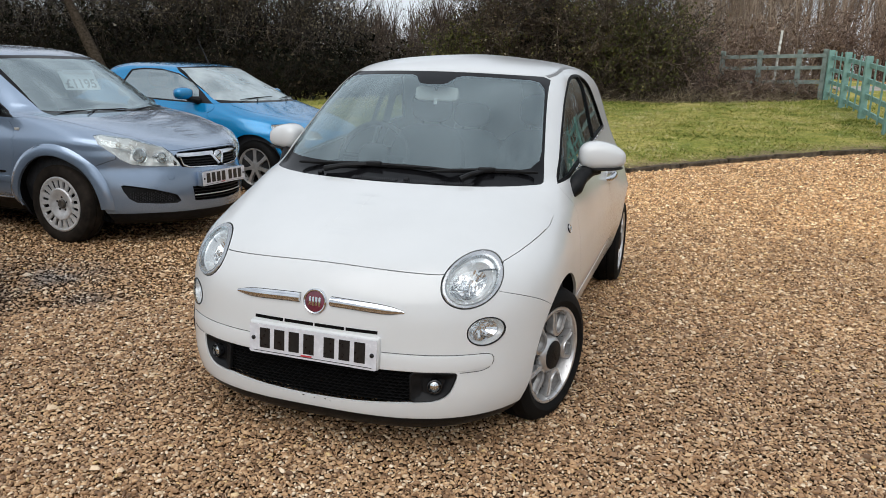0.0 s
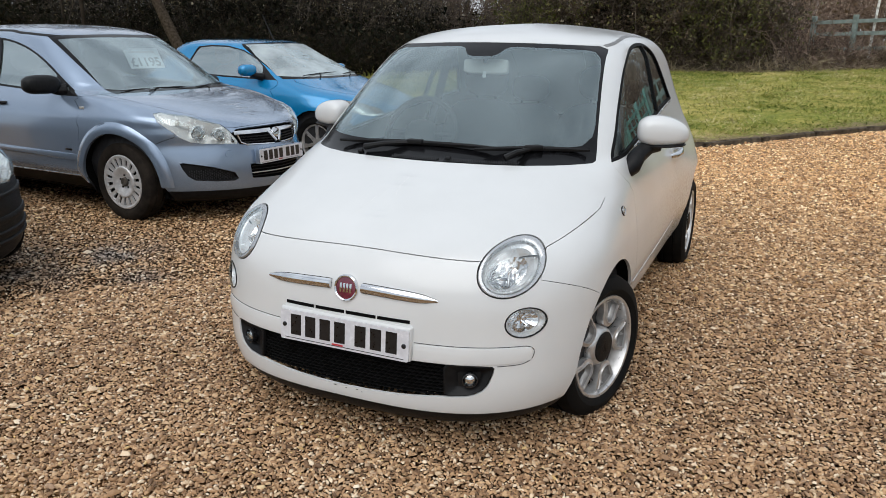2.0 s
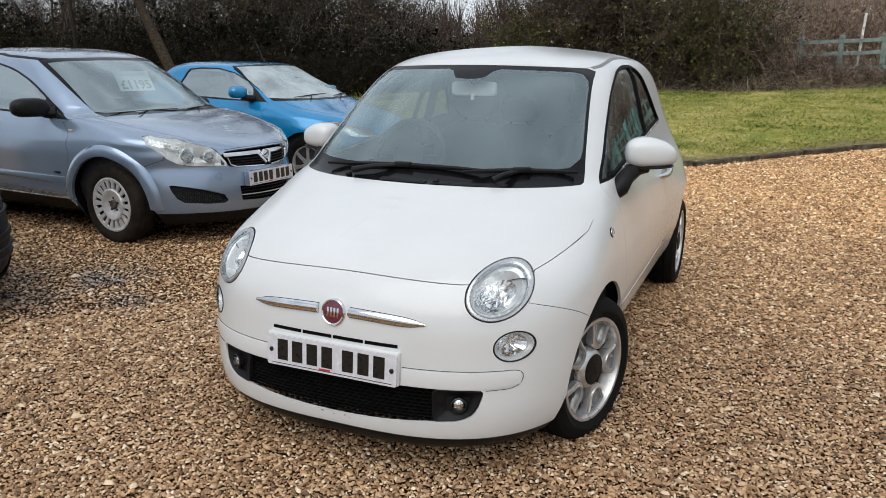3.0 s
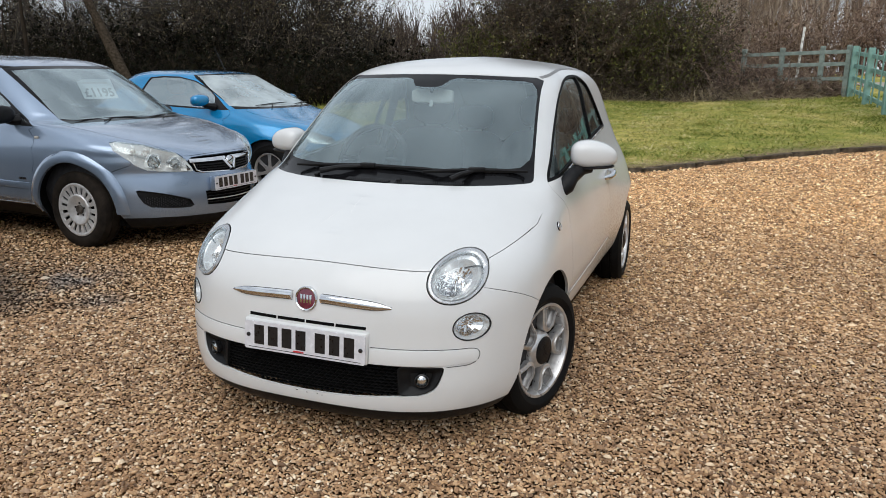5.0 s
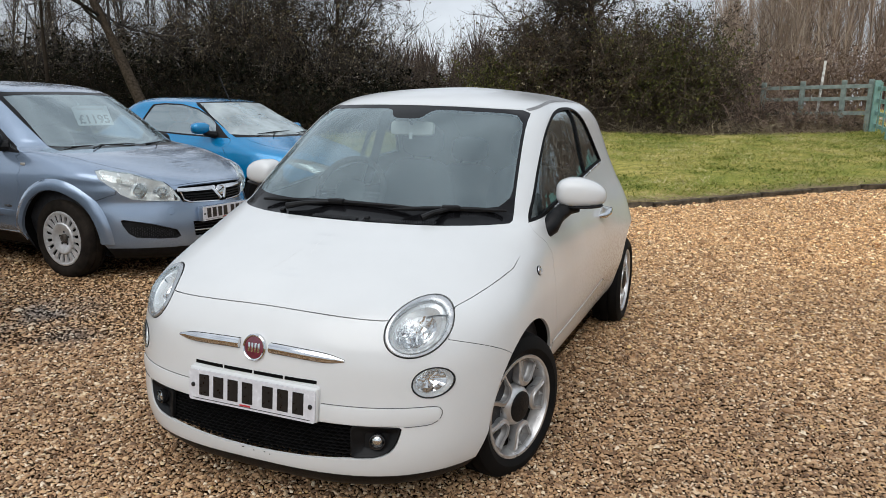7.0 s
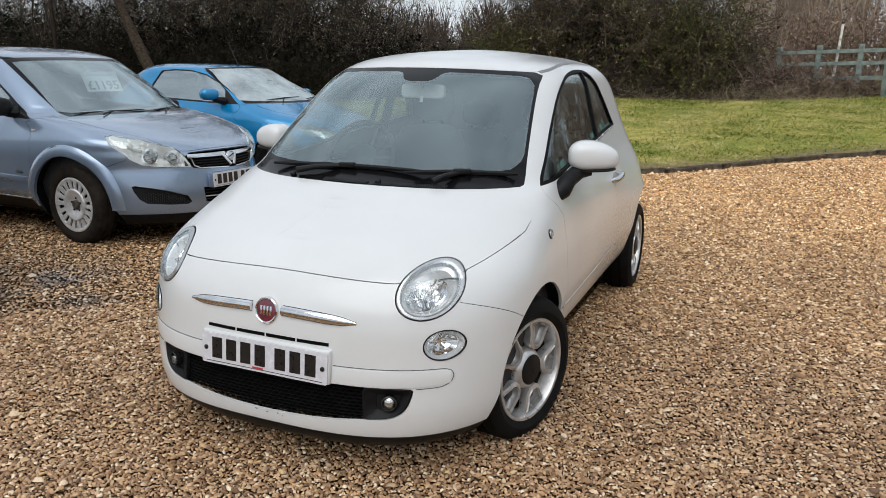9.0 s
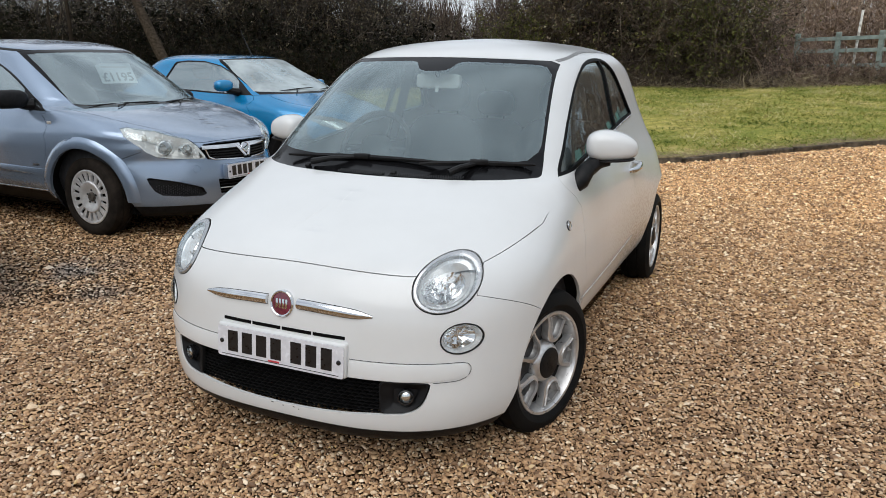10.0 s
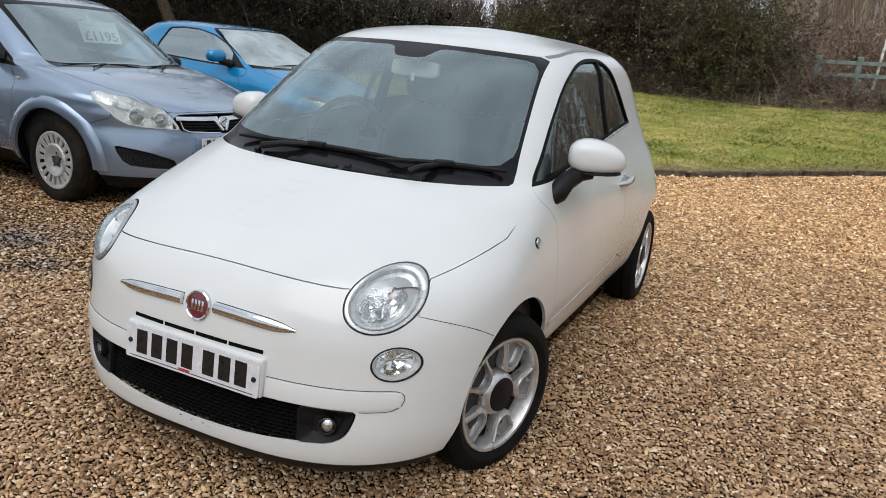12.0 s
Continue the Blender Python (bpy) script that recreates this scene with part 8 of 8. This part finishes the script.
thicket("brambles", "low tangle of dead brambles by the fence", 13, along([(0.8, 20.3), (2.6, 20.0), (4.2, 20.5)], 2.6), heights([(0.6, 1.7), (1.3, 1.35), (2.2, 0.95), (3.2, 0.55), (4.2, 0.45)]), 200, 2600, 9000, 6000, 0.022, lean=0.7, lift=-0.05, twigtone=REDTWIG)
thicket("hedge", "low bare hedge with a gap of sky above", 14, along([(-13.0, 26), (-6.5, 25)], 3.5), heights([(-13, 2.2), (-9, 1.6), (-6.5, 1.7)]), 260, 3200, 11000, 9000, 0.028, shoot=2)
thicket("hedge", "tall tangle of bare scrub with ivy", 15, along([(-29, 14.5), (-20, 16.0), (-13.5, 17.4), (-9.9, 18.8)], 3.2), heights([(-29, 3.0), (-20, 3.2), (-17, 3.8), (-14, 4.2), (-12, 4.6), (-11.0, 3.9), (-10.4, 3.0), (-9.8, 2.0)]), 520, 9000, 26000, 44000, 0.026, twigtone=DARKTWIG, leaftone=PALELEAF, shoot=2)
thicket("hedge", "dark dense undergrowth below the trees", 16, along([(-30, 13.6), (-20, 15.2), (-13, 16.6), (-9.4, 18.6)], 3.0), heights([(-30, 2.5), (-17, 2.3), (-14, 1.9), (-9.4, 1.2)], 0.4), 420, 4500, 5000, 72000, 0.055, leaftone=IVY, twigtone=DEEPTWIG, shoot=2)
thicket("hedge", "tall scrub with clinging brown leaves", 20, along([(-17.0, 18.0), (-13.5, 18.6), (-11.3, 19.6)], 2.5), heights([(-17, 3.6), (-15.5, 4.8), (-12, 5.0), (-11, 3.8)]), 140, 3000, 8000, 46000, 0.030, twigtone=DARKTWIG, leaftone=DEADLEAF, shoot=2)
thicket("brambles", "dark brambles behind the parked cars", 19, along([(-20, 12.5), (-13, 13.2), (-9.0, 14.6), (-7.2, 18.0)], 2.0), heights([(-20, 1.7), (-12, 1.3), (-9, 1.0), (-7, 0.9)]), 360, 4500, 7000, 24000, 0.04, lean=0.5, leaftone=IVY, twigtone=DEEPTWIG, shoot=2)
thicket("brambles", "dead brambles at the foot of the hedge", 17, along([(-8, 20.6), (-5, 19.9), (-1, 19.6), (1.5, 19.9)], 1.0), heights([(-8, 0.9), (1.5, 0.8)]), 260, 2600, 8000, 6000, 0.02, lean=0.9, lift=-0.06)
thicket("dead_grass", "pale dead grass and fallen stalks at the foot of the hedge", 21, along([(-8, 20.2), (-5, 19.5), (-1, 19.1), (1.5, 19.2), (4.0, 19.7)], 1.3), heights([(-8, 0.35), (4, 0.3)], 0.5), 900, 3000, 4000, 3000, 0.02, lean=1.6, lift=-0.12, twigtone=STRAW, thick=0.35)
MOSS = island_material("mossy_green_leaves", [(0, (0.045, 0.052, 0.016)), (0.5, (0.115, 0.125, 0.034)), (0.85, (0.18, 0.17, 0.05)), (1, (0.28, 0.24, 0.10))], rough=0.8, scale=6, bump=0, variation=0.4, specular=0.2)
thicket("hedge", "mossy olive green shrub at the end of the hedge", 22, along([(-6.7, 20.3), (-5.7, 20.1)], 0.8), heights([(-7, 1.9), (-5.5, 2.2)]), 46, 900, 2200, 12000, 0.034, leaftone=MOSS, shoot=2)
thicket("hedge", "olive green ivy over the hedge", 23, along([(-1.6, 19.9), (-0.3, 20.0)], 0.7), heights([(-1.7, 3.6), (-0.3, 2.5)]), 46, 1100, 2200, 13000, 0.032, leaftone=MOSS, shoot=2)
for k, (x, y, h, g, lean, limbs, tw) in enumerate(((-12.7, 12.6, 8.0, 0.155, (-0.40, 0.05), 10, 1400), (-24.5, 16.5, 9.5, 0.13, (0.02, 0), 14, 2400), (-22.6, 18.5, 9.0, 0.09, (0.0, 0), 12, 2000), (-16.5, 19.5, 8.5, 0.11, (0.05, 0), 14, 2400),
                                                    (-14.2, 19.2, 8.0, 0.10, (0.08, 0), 14, 2400), (-12.2, 20.0, 7.5, 0.10, (0.12, 0), 16, 2600), (-3.6, 22.0, 8.0, 0.13, (-0.03, 0), 14, 2200), (-2.9, 22.2, 8.5, 0.12, (0.0, 0), 12, 1800), (-5.0, 22.4, 7.5, 0.10, (-0.10, 0), 14, 2200), (-4.3, 22.8, 7.5, 0.10, (0.02, 0), 14, 2000))):
    tree(40 + k, x, y, h, g, lean, limbs + 4, int(tw * 2.6), "bare winter tree with a dark trunk behind the hedge")
for k, (x, y, h, g) in enumerate(((-18.33, 13.6, 3.7, 0.06), (-17.5, 13.5, 4.6, 0.085))):
    tree(70 + k, x, y, h, g, (-0.06, 0), 2, 60, "thin dark dead trunk standing among the undergrowth", DEEPTWIG)


def far_woods(seed, name, label, x0, x1, y0, y1, count, high, twigs, tone=None):
    rng = np.random.default_rng(seed)
    x, y = rng.uniform(x0, x1, count), rng.uniform(y0, y1, count)
    base = np.stack([x, y, np.full(count, 0.7)], 1)
    h = high * rng.uniform(0.75, 1.15, count) * (np.interp(x, [1.0, 8.0], [0.6, 1.0]) if high > 12 else 1.0)
    L0 = strands(rng, base, np.concatenate([rng.normal(0, 0.05, (count, 2)), np.ones((count, 1))], 1), h, 8, 0.03, 0.05)
    p, d, i = sprouts(rng, L0, twigs, 0.12)
    L1 = strands(rng, p, d + rng.normal(0, 0.33, (twigs, 3)), rng.uniform(0.8, 3.2, twigs), 3, 0.13, 0.12)
    p, d, i = sprouts(rng, L1, twigs * 2, 0.1)
    L2 = strands(rng, p, d + rng.normal(0, 0.4, (twigs * 2, 3)), rng.uniform(0.4, 1.4, twigs * 2), 3, 0.15, 0.1)
    v, f = joined([bars(L0, rng.uniform(0.05, 0.12, count), np.full(count, 0.025)), bars(L1[:, ::2], np.full(twigs, 0.027), np.full(twigs, 0.011), 2), bars(L2[:, ::2], np.full(twigs * 2, 0.013), np.full(twigs * 2, 0.006), 2)])
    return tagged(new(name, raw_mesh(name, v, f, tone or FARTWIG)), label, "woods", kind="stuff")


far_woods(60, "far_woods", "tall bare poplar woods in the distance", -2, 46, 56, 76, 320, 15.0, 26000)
far_woods(61, "far_woods", "bare scrub in the distance beyond the gap", -34, -8, 44, 62, 110, 3.4, 5000, TWIG)
thicket("far_hedge", "reddish brown bramble hedge beyond the fence", 18, along([(-1, 40), (10, 41), (30, 38)], 4.0), heights([(-1, 3.3), (30, 3.5)]), 560, 7000, 18000, 26000, 0.06, thick=2.0, twigtone=REDTWIG, leaftone=REDLEAF, shoot=2)
far_woods(62, "far_woods", "bare trees in the distance behind the scrub", -75, -28, 34, 54, 40, 11.0, 3000, DARKTWIG)
